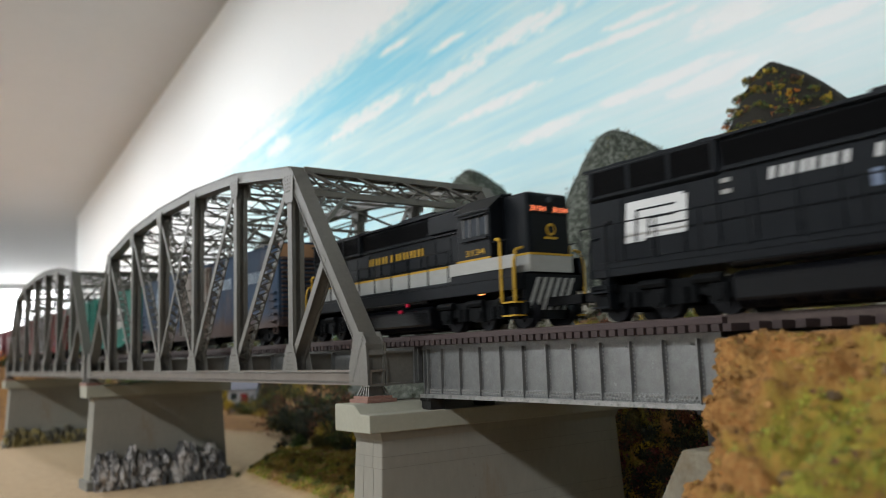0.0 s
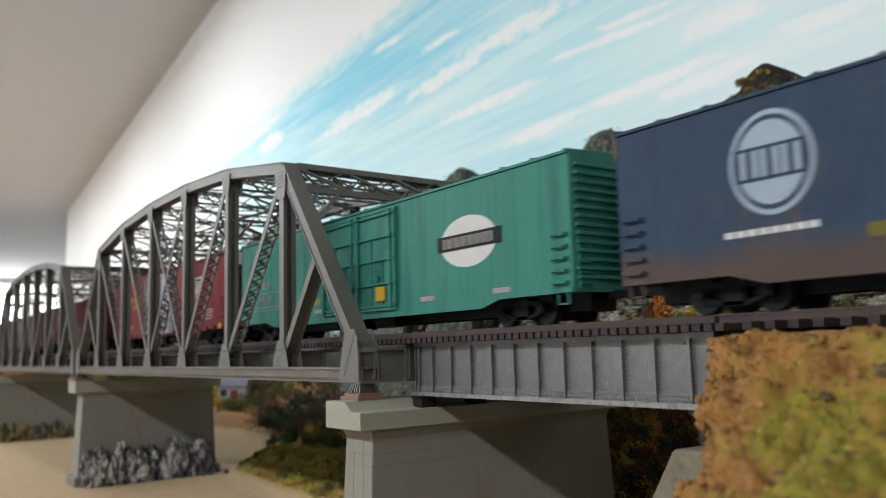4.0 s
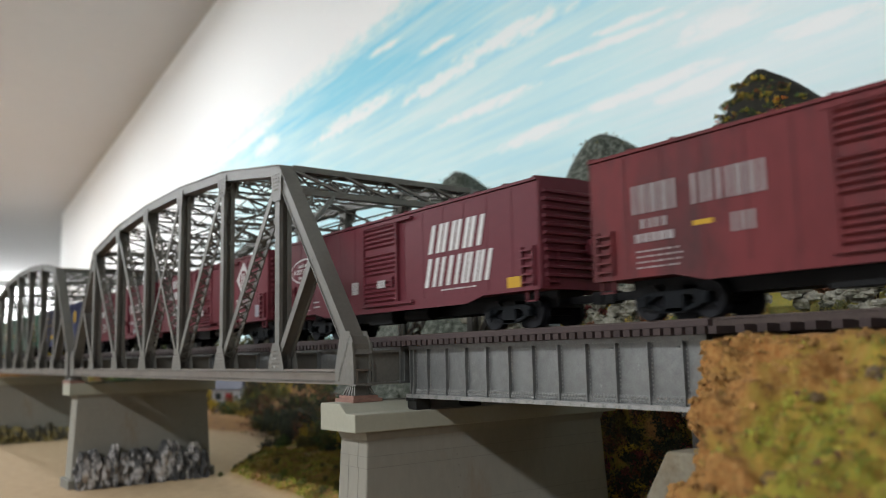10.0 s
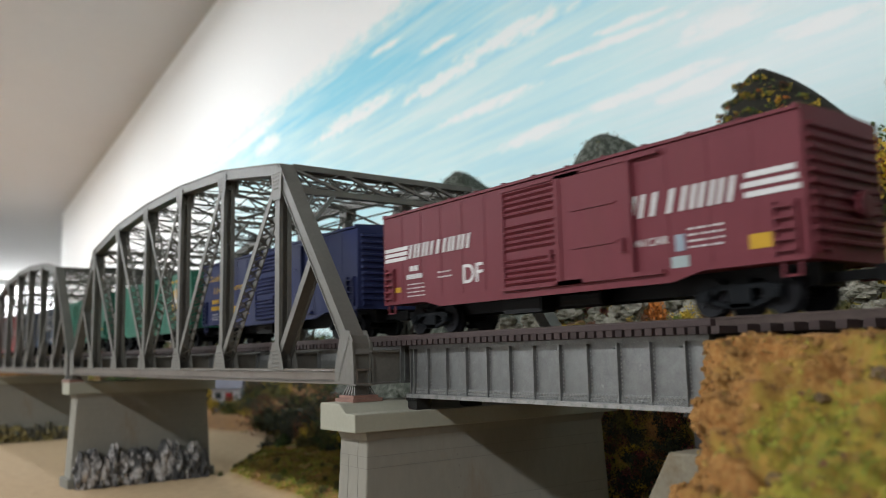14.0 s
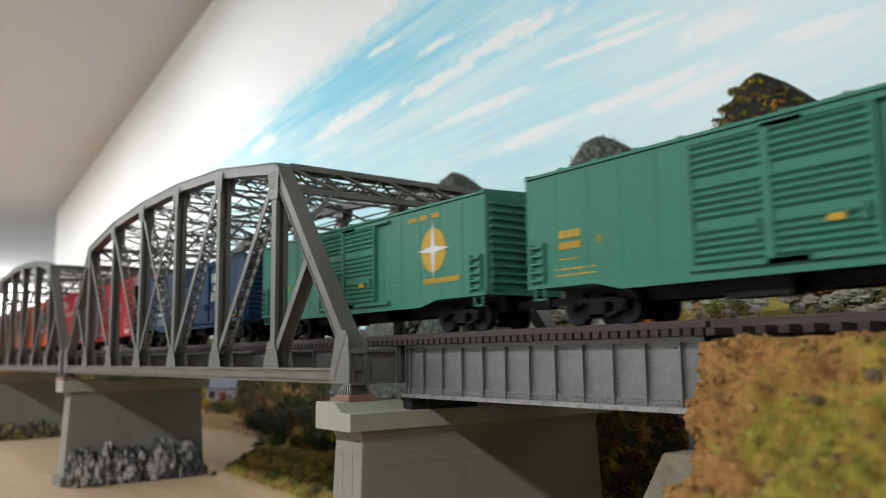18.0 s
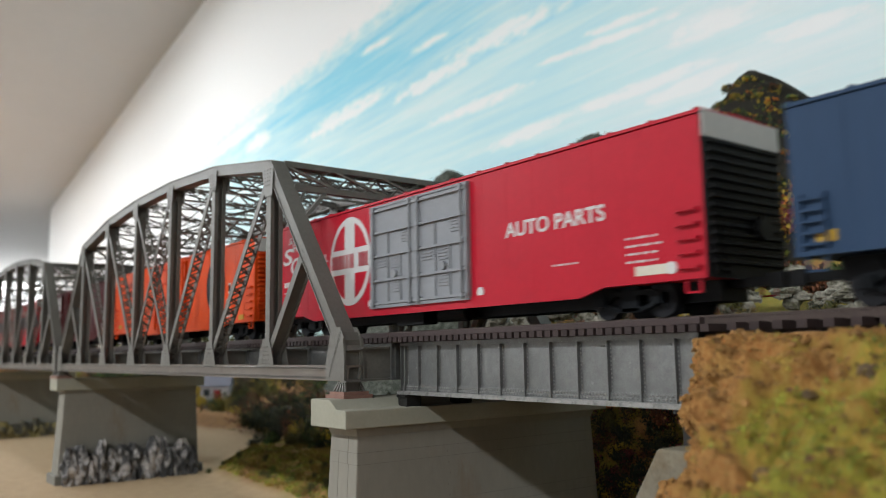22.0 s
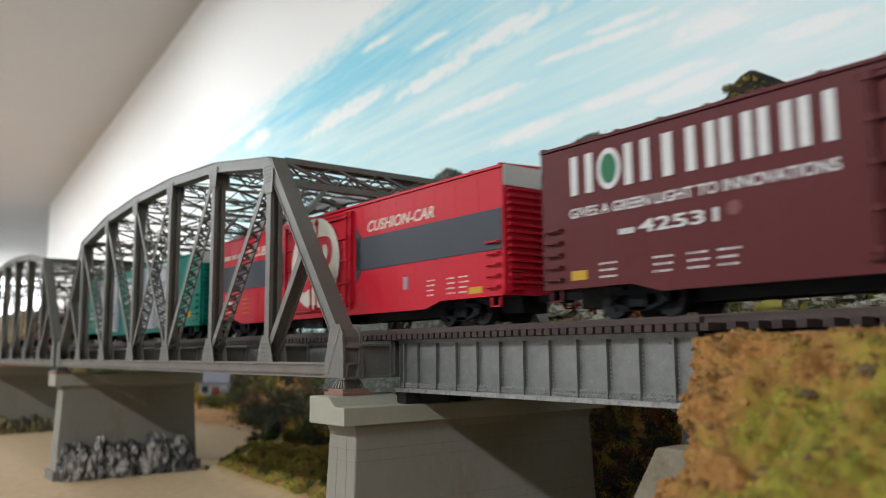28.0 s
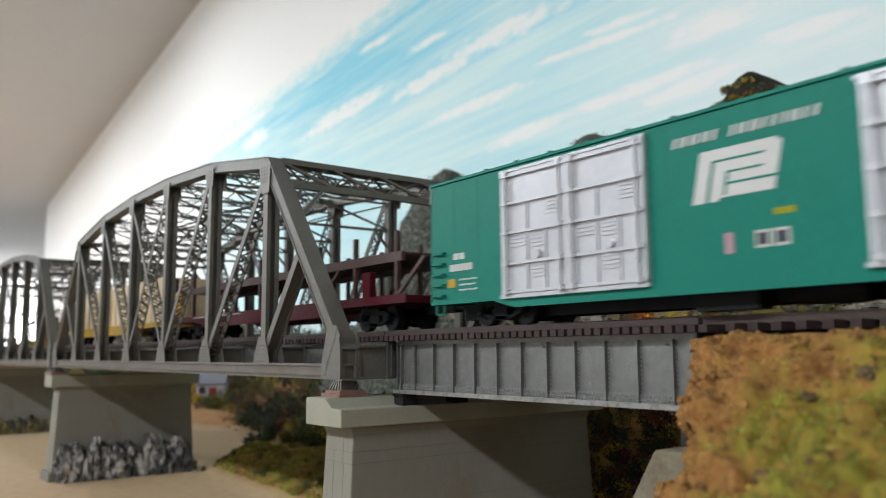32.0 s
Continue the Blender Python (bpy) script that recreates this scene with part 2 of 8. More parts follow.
# === the room
def room():
    th = 0.08
    g = Geo()
    a, b = on_wall(-5.3, FLOOR), on_wall(5.89, FLOOR)
    back = TOWARD * th
    g.prism([a, b, b + Vector((0, 0, CEILING - FLOOR)), a + Vector((0, 0, CEILING - FLOOR))], back)
    wall = part("wall_backdrop", g, SKY)
    tagged(wall, "painted wall with pale blue sky and streaked white clouds", "wall", kind="structure")
    tagged(part("ceiling", Geo().box(-11.6, 5.6, -3.3, 4.2, CEILING, CEILING + 0.1), CEILM), "plain off-white painted ceiling", "ceiling", kind="structure")
    tagged(part("floor", Geo().box(-11.6, 5.6, -3.3, 4.2, FLOOR - 0.1, FLOOR), FLOORM), "plain grey room floor", "floor", kind="structure")
    tagged(part("wall_aisle", Geo().box(-11.6, 5.6, -3.4, -3.3, FLOOR, CEILING), WHITE), "plain white wall behind the aisle", "wall", kind="structure")
    tagged(part("wall_right", Geo().box(5.2, 5.3, -3.3, 1.5, FLOOR, CEILING), WHITE), "plain white end wall", "wall", kind="structure")
    tagged(part("wall_back", Geo().box(-11.6, -5.9, 4.2, 4.3, FLOOR, CEILING), WHITE), "plain white far wall", "wall", kind="structure")
    e = on_wall(5.82, 0)
    tagged(part("wall_return", Geo().box(e.x, e.x + 0.08, e.y + th, 4.2, FLOOR, CEILING), WHITE), "plain white return wall", "wall", kind="structure")
    g = Geo()
    g.box(-11.3, -11.2, -3.3, 4.2, FLOOR, -0.55).box(-11.3, -11.2, -3.3, 4.2, 1.0, CEILING)
    g.box(-11.3, -11.2, -3.3, 0.1, -0.55, 1.0).box(-11.3, -11.2, 2.2, 4.2, -0.55, 1.0)
    tagged(part("wall_left", g, WHITE), "white end wall with a bright window opening", "wall", kind="structure")
    w = thing("window_1", "bright daylit window at the room's far end", "window", kind="structure")
    fr = Geo()
    for y in (0.12, 1.15, 2.18):
        fr.box(-11.28, -11.22, y - 0.025, y + 0.025, -0.55, 1.0)
    fr.box(-11.28, -11.22, 0.1, 2.2, 0.97, 1.0).box(-11.28, -11.22, 0.1, 2.2, -0.55, -0.52)
    part("window_frame", fr, WHITE, w)
    tagged(part("backdrop", Geo().box(-12.1, -12.05, -3, 5, -1.2, 1.4), glow("daylight", (0.95, 0.98, 1.0), 7.0)), "bright overcast daylight outside the window", "sky", kind="structure")


def ceiling_light(x, y):
    t = thing("ceiling_light", "flat white ceiling light panel, switched on", "ceiling light", "ceiling lights")
    part("frame", Geo().box(-0.33, 0.33, -0.1, 0.1, -0.03, 0), WHITE, t, bevel=0.004)
    part("diffuser", Geo().box(-0.3, 0.3, -0.07, 0.07, -0.036, -0.0305), glow("lamp_diffuser", (1.0, 0.96, 0.9), 3.0), t)
    t.matrix_basis = pose(x, y, CEILING)


def sky_material():
    """The painted sky: blue field, white streaks drawn along the wall, white towards the far end."""
    m = bpy.data.materials.new("painted_sky")
    m.use_nodes = True
    nt = m.node_tree
    b = nt.nodes["Principled BSDF"]
    b.inputs["Roughness"].default_value = 0.85
    b.inputs["Specular IOR Level"].default_value = 0.2
    geo = nt.nodes.new("ShaderNodeTexCoord")

    def dot(axis, off):
        d = nt.nodes.new("ShaderNodeVectorMath")
        d.operation = "DOT_PRODUCT"
        d.inputs[1].default_value = axis
        nt.links.new(geo.outputs["Object"], d.inputs[0])
        return op("SUBTRACT", d.outputs["Value"], off)

    def op(kind, a, c=None, clamp=False):
        n = nt.nodes.new("ShaderNodeMath")
        n.operation, n.use_clamp = kind, clamp
        for i, s in enumerate((a, c)):
            if s is None:
                continue
            if isinstance(s, (int, float)):
                n.inputs[i].default_value = s
            else:
                nt.links.new(s, n.inputs[i])
        return n.outputs[0]

    def sm(x, lo, hi):
        n = nt.nodes.new("ShaderNodeMapRange")
        n.interpolation_type = "SMOOTHSTEP"
        n.inputs[1].default_value, n.inputs[2].default_value = lo, hi
        nt.links.new(x, n.inputs[0])
        return n.outputs[0]

    def wisps(su, sz, detail, distortion=0.0):
        comb = nt.nodes.new("ShaderNodeCombineXYZ")
        nt.links.new(op("MULTIPLY", u, su), comb.inputs[0])
        nt.links.new(op("MULTIPLY", z, sz), comb.inputs[1])
        n = node(nt, "ShaderNodeTexNoise", Scale=1.0, Detail=detail, Roughness=0.6, Distortion=distortion)
        nt.links.new(comb.outputs[0], n.inputs[0])
        return n.outputs[0]

    u = dot(ALONG, WALL_FOOT.dot(ALONG))
    z = dot((0, 0, 1), 0.0)
    broad, brush, puff = wisps(1.6, 30.0, 4.0, 0.3), wisps(5.0, 95.0, 4.0), wisps(26.0, 75.0, 4.0)
    streak = op("ADD", op("MULTIPLY", sm(broad, 0.36, 0.64), 0.42), op("MULTIPLY", sm(brush, 0.35, 0.70), 0.24))
    # blue is deepest in a band high on the wall, thins out to white below, near and far
    ragged = op("MULTIPLY", op("SUBTRACT", puff, 0.5), 0.07)
    over = op("SUBTRACT", 1.0, sm(op("ADD", z, ragged), 0.540, 0.605))
    far = op("SUBTRACT", 1.0, sm(op("ADD", u, op("MULTIPLY", ragged, 6.0)), 1.35, 2.3))
    band = op("ADD", 0.60, op("MULTIPLY", sm(op("ADD", z, op("MULTIPLY", u, -0.03)), 0.345, 0.47), 0.50))
    near = op("ADD", 0.55, op("MULTIPLY", sm(u, 0.10, 0.42), 0.45))
    depth = op("MULTIPLY", op("MULTIPLY", far, near), op("MULTIPLY", over, band))
    blue = op("MULTIPLY", depth, op("SUBTRACT", 1.0, streak), True)
    # brushed white clouds: centre u, z, half length, half height, tilt
    clouds = None
    for cu, cz, lu, lz, tilt in ((1.001, 0.442, 0.185, 0.0117, -0.004),
                                 (0.869, 0.533, 0.054, 0.0051, 0.038),
                                 (0.687, 0.476, 0.052, 0.0045, 0.052),
                                 (0.688, 0.416, 0.109, 0.0097, 0.016),
                                 (0.503, 0.424, 0.121, 0.0107, 0.064),
                                 (0.563, 0.343, 0.111, 0.0063, 0.032),
                                 (0.455, 0.277, 0.077, 0.0065, -0.027),
                                 (1.478, 0.505, 0.090, 0.0165, 0.022),
                                 (1.635, 0.555, 0.246, 0.0147, -0.013),
                                 (0.309, 0.348, 0.108, 0.0038, 0.084),
                                 (0.163, 0.313, 0.047, 0.0099, 0.022),
                                 (0.274, 0.278, 0.104, 0.0061, 0.000),
                                 (0.052, 0.274, 0.054, 0.0058, 0.073),
                                 (0.191, 0.261, 0.053, 0.0067, -0.048),
                                 (0.286, 0.360, 0.048, 0.0038, 0.097),
                                 (1.049, 0.447, 0.079, 0.0100, 0.025)):
        du = op("SUBTRACT", u, cu)
        dz = op("SUBTRACT", op("SUBTRACT", z, cz), op("MULTIPLY", du, tilt))
        r = op("ADD", op("POWER", op("DIVIDE", du, lu * 1.05), 2.0), op("POWER", op("DIVIDE", dz, lz * 1.35), 2.0))
        r = op("ADD", r, op("MULTIPLY", op("SUBTRACT", puff, 0.5), 3.6))
        c = op("SUBTRACT", 1.0, sm(r, 0.2, 1.5))
        clouds = c if clouds is None else op("MAXIMUM", clouds, c)
    blue = op("MULTIPLY", blue, op("SUBTRACT", 1.0, op("MULTIPLY", clouds, 0.88)), True)
    ramp = nt.nodes.new("ShaderNodeValToRGB")
    els = ramp.color_ramp.elements
    els[0].position, els[0].color = 0.0, (0.91, 0.91, 0.90, 1)
    els[1].position, els[1].color = 1.0, (0.31, 0.70, 0.85, 1)
    e = els.new(0.35)
    e.color = (0.66, 0.86, 0.875, 1)
    nt.links.new(blue, ramp.inputs[0])
    nt.links.new(ramp.outputs[0], b.inputs["Base Color"])
    return m


SKY = sky_material()
room()
for x, y, watts in LAMPS:
    ceiling_light(x, y)


# === the ground of the layout: one sheet with river bed, banks and embankments
def cliff_x(y):
    return 0.1490 + max(0.0, -0.018 - y) * 0.74


def ground_height(x, y, rough=1.0):
    wob = fbm(x * 9, y * 9)
    fine = rough * fbm(x * 60, y * 60, 3.0)
    z = RIVER + 0.0006 * fine
    # far bank behind the river, rising to the backdrop
    shore = 0.235 + 0.10 * smooth(-0.84, -0.76, x) + 0.06 * smooth(-1.1, -1.6, x) + 0.02 * wob
    bank = smooth(shore, shore + 0.035, y)
    rise = 0.020 * bank + 0.05 * smooth(shore + 0.05, shore + 0.25, y) + 0.008 * fine * bank + 0.01 * wob * bank
    z = max(z, RIVER + rise)
    # grassy mound between the first pier and the river
    m = smooth(0.064, 0.125, y + 0.02 * wob) * smooth(-0.47, -0.38, x + max(0.0, y - 0.08) * 1.1 + 0.03 * wob)
    z = max(z, RIVER + 0.020 * m + 0.006 * fine * m)
    # wooded slope behind the track
    k3 = smooth(0.088, 0.150, y + 0.02 * wob) * smooth(-0.22, -0.08, x + 0.02 * wob)
    z = max(z, RIVER + (0.016 - RIVER + 0.006 * fine + 0.25 * max(0.0, y - 0.15)) * k3)
    # embankment beyond the abutment
    top = 0.0075
    front = top - 0.62 * max(0.0, -0.036 - y) - 0.5 * max(0.0, -0.12 - y)
    behind = top + 0.10 * smooth(0.09, 0.40, y)
    hill = (front if y < 0.05 else behind) + 0.004 * fine + (0.006 * wob if abs(y - 0.01) > 0.06 else 0)
    if abs(y - 0.02) < 0.055:
        hill = min(hill, top + 0.0012 * fine)
    k = smooth(-0.012, -0.001, x - cliff_x(y) + 0.009 * fine + 0.010 * wob)
    if y > 0.085:
        k = max(k * smooth(0.149, 0.17, x), smooth(-0.25, 0.10, x + 0.05 * wob) * smooth(0.085, 0.165, y + 0.015 * wob))
    z = max(z, RIVER + (hill - RIVER) * k)
    # talus at the foot of the cliff, before the abutment
    if y < -0.0245:
        d = x - cliff_x(y)
        if d < 0.002:
            z = max(z, min(-0.0205, -0.0205 + (d + 0.0005) / 0.9) + 0.0025 * fine)
    # embankment past the second span
    k2 = smooth(-0.995, -1.04, x + 0.01 * wob) * smooth(-0.16, -0.05, y) * (1 - smooth(0.1, 0.2, y))
    z = max(z, RIVER + (top - RIVER) * k2)
    return z


def spaced(lo, hi, fine_lo, fine_hi, fine_step, coarse):
    out, x = [], lo
    while x < hi:
        out.append(x)
        if fine_lo <= x < fine_hi:
            x += fine_step
        else:
            d = min(abs(x - fine_lo), abs(x - fine_hi))
            x += min(coarse, fine_step + d * 0.12)
    return out + [hi]


def terrain():
    xs = sorted(set(spaced(-5.6, 5.0, -0.42, 0.30, 0.0042, 0.12)) | {0.13 + 0.0016 * i for i in range(64)})
    ys = spaced(-0.42, 1.2, -0.14, 0.14, 0.0042, 0.06)
    v, f = [], []
    for x in xs:
        for y in ys:
            lim = WALL_FOOT.y - 0.004 - x * math.tan(WALL_ANGLE)
            yy = min(y, lim)
            z = ground_height(x, yy)
            if x < 0.27 and -0.132 < yy < -0.026 and z > RIVER + 0.008:
                z -= 0.005                      # the crumbling bank lies over it
            v.append((x, yy, z))
    ny = len(ys)
    for i in range(len(xs) - 1):
        for j in range(ny - 1):
            a = i * ny + j
            if abs(v[a][1] - v[a + 1][1]) < 1e-6 and abs(v[a + ny][1] - v[a + ny + 1][1]) < 1e-6:
                continue
            f.append((a, a + ny, a + ny + 1, a + 1))
    me = bpy.data.meshes.new("ground")
    me.from_pydata(v, [], f)
    me.polygons.foreach_set("use_smooth", [True] * len(me.polygons))
    ob = new("ground", me)
    me.materials.append(GROUND)
    return tagged(ob, "model landscape of tan sandy river bed, ochre earth banks and grass", "ground", kind="structure")


def ground_material():
    m = bpy.data.materials.new("layout_ground")
    m.use_nodes = True
    nt = m.node_tree
    b = nt.nodes["Principled BSDF"]
    b.inputs["Roughness"].default_value = 0.9
    tc = nt.nodes.new("ShaderNodeTexCoord")
    sep = nt.nodes.new("ShaderNodeSeparateXYZ")
    nt.links.new(tc.outputs["Object"], sep.inputs[0])

    def noise_node(scale, detail=5.0):
        n = node(nt, "ShaderNodeTexNoise", Scale=scale, Detail=detail, Roughness=0.65)
        nt.links.new(tc.outputs["Object"], n.inputs[0])
        return n.outputs[0]

    def rng(x, lo, hi):
        n = node(nt, "ShaderNodeMapRange")
        n.inputs[1].default_value, n.inputs[2].default_value = lo, hi
        nt.links.new(x, n.inputs[0])
        return n.outputs[0]

    def mix(fac, a, c):
        n = nt.nodes.new("ShaderNodeMix")
        n.data_type = "RGBA"
        nt.links.new(fac, n.inputs["Factor"])
        for key, s in (("A", a), ("B", c)):
            if isinstance(s, tuple):
                n.inputs[key].default_value = (*s, 1)
            else:
                nt.links.new(s, n.inputs[key])
        return n.outputs["Result"]

    big, mid, fine = noise_node(26), noise_node(110), noise_node(700, 4)
    sand = mix(rng(mid, 0.35, 0.7), (0.46, 0.32, 0.18), (0.38, 0.26, 0.145))
    earth = mix(rng(mid, 0.35, 0.65), (0.30, 0.145, 0.042), (0.16, 0.078, 0.030))
    earth = mix(rng(fine, 0.45, 0.7), earth, (0.40, 0.205, 0.060))
    grass = mix(rng(fine, 0.4, 0.65), (0.200, 0.190, 0.022), (0.330, 0.235, 0.040))
    # more grass the further back from the cliff edge
    inland = nt.nodes.new("ShaderNodeMath")
    inland.operation = "MULTIPLY_ADD"
    nt.links.new(sep.outputs[1], inland.inputs[0])
    inland.inputs[1].default_value = 0.74
    nt.links.new(sep.outputs[0], inland.inputs[2])
    gx = node(nt, "ShaderNodeMapRange")
    for k, v in zip(range(1, 5), (0.138, 0.185, -0.11, 0.09)):
        gx.inputs[k].default_value = v
    nt.links.new(inland.outputs[0], gx.inputs[0])
    # bare dirt beside the track
    gy = node(nt, "ShaderNodeMapRange")
    for k, v in zip(range(1, 5), (-0.046, -0.034, 0.0, -0.22)):
        gy.inputs[k].default_value = v
    nt.links.new(sep.outputs[1], gy.inputs[0])
    both = nt.nodes.new("ShaderNodeMath")
    nt.links.new(gx.outputs[0], both.inputs[0])
    nt.links.new(gy.outputs[0], both.inputs[1])
    more = nt.nodes.new("ShaderNodeMath")
    nt.links.new(big, more.inputs[0])
    nt.links.new(both.outputs[0], more.inputs[1])
    gm = node(nt, "ShaderNodeMapRange")
    for k, v in zip(range(1, 5), (0.05, 0.07, 0.0, 0.36)):
        gm.inputs[k].default_value = v
    nt.links.new(sep.outputs[1], gm.inputs[0])
    gf = node(nt, "ShaderNodeMapRange")
    for k, v in zip(range(1, 5), (0.20, 0.25, 1.0, 0.35)):
        gf.inputs[k].default_value = v
    nt.links.new(sep.outputs[1], gf.inputs[0])
    gb = nt.nodes.new("ShaderNodeMath")
    gb.operation = "MULTIPLY"
    nt.links.new(gm.outputs[0], gb.inputs[0])
    nt.links.new(gf.outputs[0], gb.inputs[1])
    most = nt.nodes.new("ShaderNodeMath")
    nt.links.new(more.outputs[0], most.inputs[0])
    nt.links.new(gb.outputs[0], most.inputs[1])
    land = mix(rng(most.outputs[0], 0.48, 0.58), earth, grass)
    hz = node(nt, "ShaderNodeMapRange")
    hz.inputs[1].default_value, hz.inputs[2].default_value = RIVER + 0.002, RIVER + 0.006
    nt.links.new(sep.outputs[2], hz.inputs[0])
    colour = mix(hz.outputs[0], sand, land)
    nt.links.new(colour, b.inputs["Base Color"])
    bp = node(nt, "ShaderNodeBump", Strength=0.7, Distance=0.0012)
    nt.links.new(fine, bp.inputs["Height"])
    nt.links.new(bp.outputs[0], b.inputs["Normal"])
    return m


GROUND = ground_material()
terrain()


def grassy(x, y):
    """How thickly grass grows on the bank: bare on the crumbling face and beside the track."""
    b = (x - 0.444 * (y + 0.03) - 0.185) / 0.024
    return 0.9 * smooth(0.05, 1.25, b + 3.6 * fbm(x * 62, y * 62, 2.0)) * (1 - smooth(-0.042, -0.033, y + 0.006 * fbm(x * 60, y * 60)))


def bank_material():
    m = bpy.data.materials.new("crumbling_bank")
    m.use_nodes = True
    nt = m.node_tree
    b = nt.nodes["Principled BSDF"]
    b.inputs["Roughness"].default_value = 0.95
    b.inputs["Specular IOR Level"].default_value = 0.1
    tc = nt.nodes.new("ShaderNodeTexCoord")
    at = nt.nodes.new("ShaderNodeAttribute")
    at.attribute_name = "grass"

    def cloud(scale, lo, hi, detail=5.0):
        n = node(nt, "ShaderNodeTexNoise", Scale=scale, Detail=detail, Roughness=0.7)
        nt.links.new(tc.outputs["Object"], n.inputs[0])
        r = node(nt, "ShaderNodeMapRange")
        r.inputs[1].default_value, r.inputs[2].default_value = lo, hi
        nt.links.new(n.outputs[0], r.inputs[0])
        return r.outputs[0], n.outputs[0]

    def mix(fac, a, c):
        n = nt.nodes.new("ShaderNodeMix")
        n.data_type = "RGBA"
        nt.links.new(fac, n.inputs["Factor"])
        for key, s in (("A", a), ("B", c)):
            if isinstance(s, tuple):
                n.inputs[key].default_value = (*s, 1)
            else:
                nt.links.new(s, n.inputs[key])
        return n.outputs["Result"]

    broad, mid, grain = cloud(45, 0.38, 0.66)[0], cloud(150, 0.40, 0.68)[0], cloud(900, 0.40, 0.68)
    earth = mix(broad, (0.300, 0.118, 0.034), (0.330, 0.162, 0.052))
    earth = mix(mid, earth, (0.165, 0.082, 0.028))
    earth = mix(grain[0], earth, (0.40, 0.22, 0.075))
    green = mix(mid, (0.260, 0.250, 0.034), (0.450, 0.205, 0.055))
    green = mix(grain[0], green, (0.200, 0.195, 0.030))
    nt.links.new(mix(at.outputs["Fac"], earth, green), b.inputs["Base Color"])
    bp = node(nt, "ShaderNodeBump", Strength=0.9, Distance=0.0010)
    nt.links.new(grain[1], bp.inputs["Height"])
    nt.links.new(bp.outputs[0], b.inputs["Normal"])
    return m


BANK = []                           # points of the bank's surface: x, y, z, grass


def earth_bank():
    """The crumbling earth face before the abutment and the grassy slope beside it, in lumps and hollows."""
    rows, m = [], 300
    ys = [-0.134 + 0.0009 * i for i in range(126)]
    for y in ys:
        xs = np.linspace(cliff_x(y) - 0.085, 0.275, 420)
        zs = np.array([ground_height(x, y, 0.3) for x in xs])
        run = np.concatenate([[0], np.cumsum(np.hypot(np.diff(xs), np.diff(zs)))])
        at = np.linspace(0, run[-1], m)
        rows.append(np.stack([np.interp(at, run, xs), np.full(m, y), np.interp(at, run, zs)], 1))
    base = np.array(rows)
    du, dv = np.gradient(base, axis=1), np.gradient(base, axis=0)
    nrm = np.cross(du, dv)
    nrm /= np.linalg.norm(nrm, axis=2)[..., None] + 1e-12
    v, grass = [], []
    for i, y in enumerate(ys):
        keep = smooth(-0.0218, -0.034, y) * smooth(-0.134, -0.128, y)
        for j in range(m):
            p, n = Vector(base[i, j]), Vector(nrm[i, j])
            g = grassy(p.x, p.y)
            a = (1.0 - 0.15 * g) * keep
            d = 0.0085 * abs(noise.noise(p * 62)) + 0.0060 * abs(noise.noise(p * 150 + Vector((7, 0, 0)))) + 0.0026 * noise.noise(p * 300) + 0.0015 * noise.noise(p * 700) - 0.0034
            q = p + n * (d * a) - Vector((0, 0, 0.006 * (1 - smooth(-0.134, -0.130, y))))
            lid = 0.0066 + 0.0018 * noise.noise(p * 110)
            if q.z > lid:
                q.z = lid + (q.z - lid) * 0.15
            v.append(tuple(q))
            grass.append(g)
            if q.z > RIVER + 0.01:
                BANK.append((q.x, q.y, q.z, g))
    f = [(i * m + j, i * m + j + 1, (i + 1) * m + j + 1, (i + 1) * m + j) for i in range(len(ys) - 1) for j in range(m - 1)]
    me = bpy.data.meshes.new("earth_bank")
    me.from_pydata(v, [], f)
    me.polygons.foreach_set("use_smooth", [True] * len(f))
    me.attributes.new("grass", "FLOAT", "POINT").data.foreach_set("value", grass)
    me.materials.append(bank_material())
    tagged(new("earth_bank", me), "crumbling ochre earth bank with patches of yellow-green grass", "earth bank", kind="structure")


earth_bank()
g = Geo().box(-5.6, 5.0, -0.42, -0.40, FLOOR, RIVER - 0.02)
tagged(part("bench_front", g, BENCH), "dark front board of the layout bench", "bench", kind="structure")


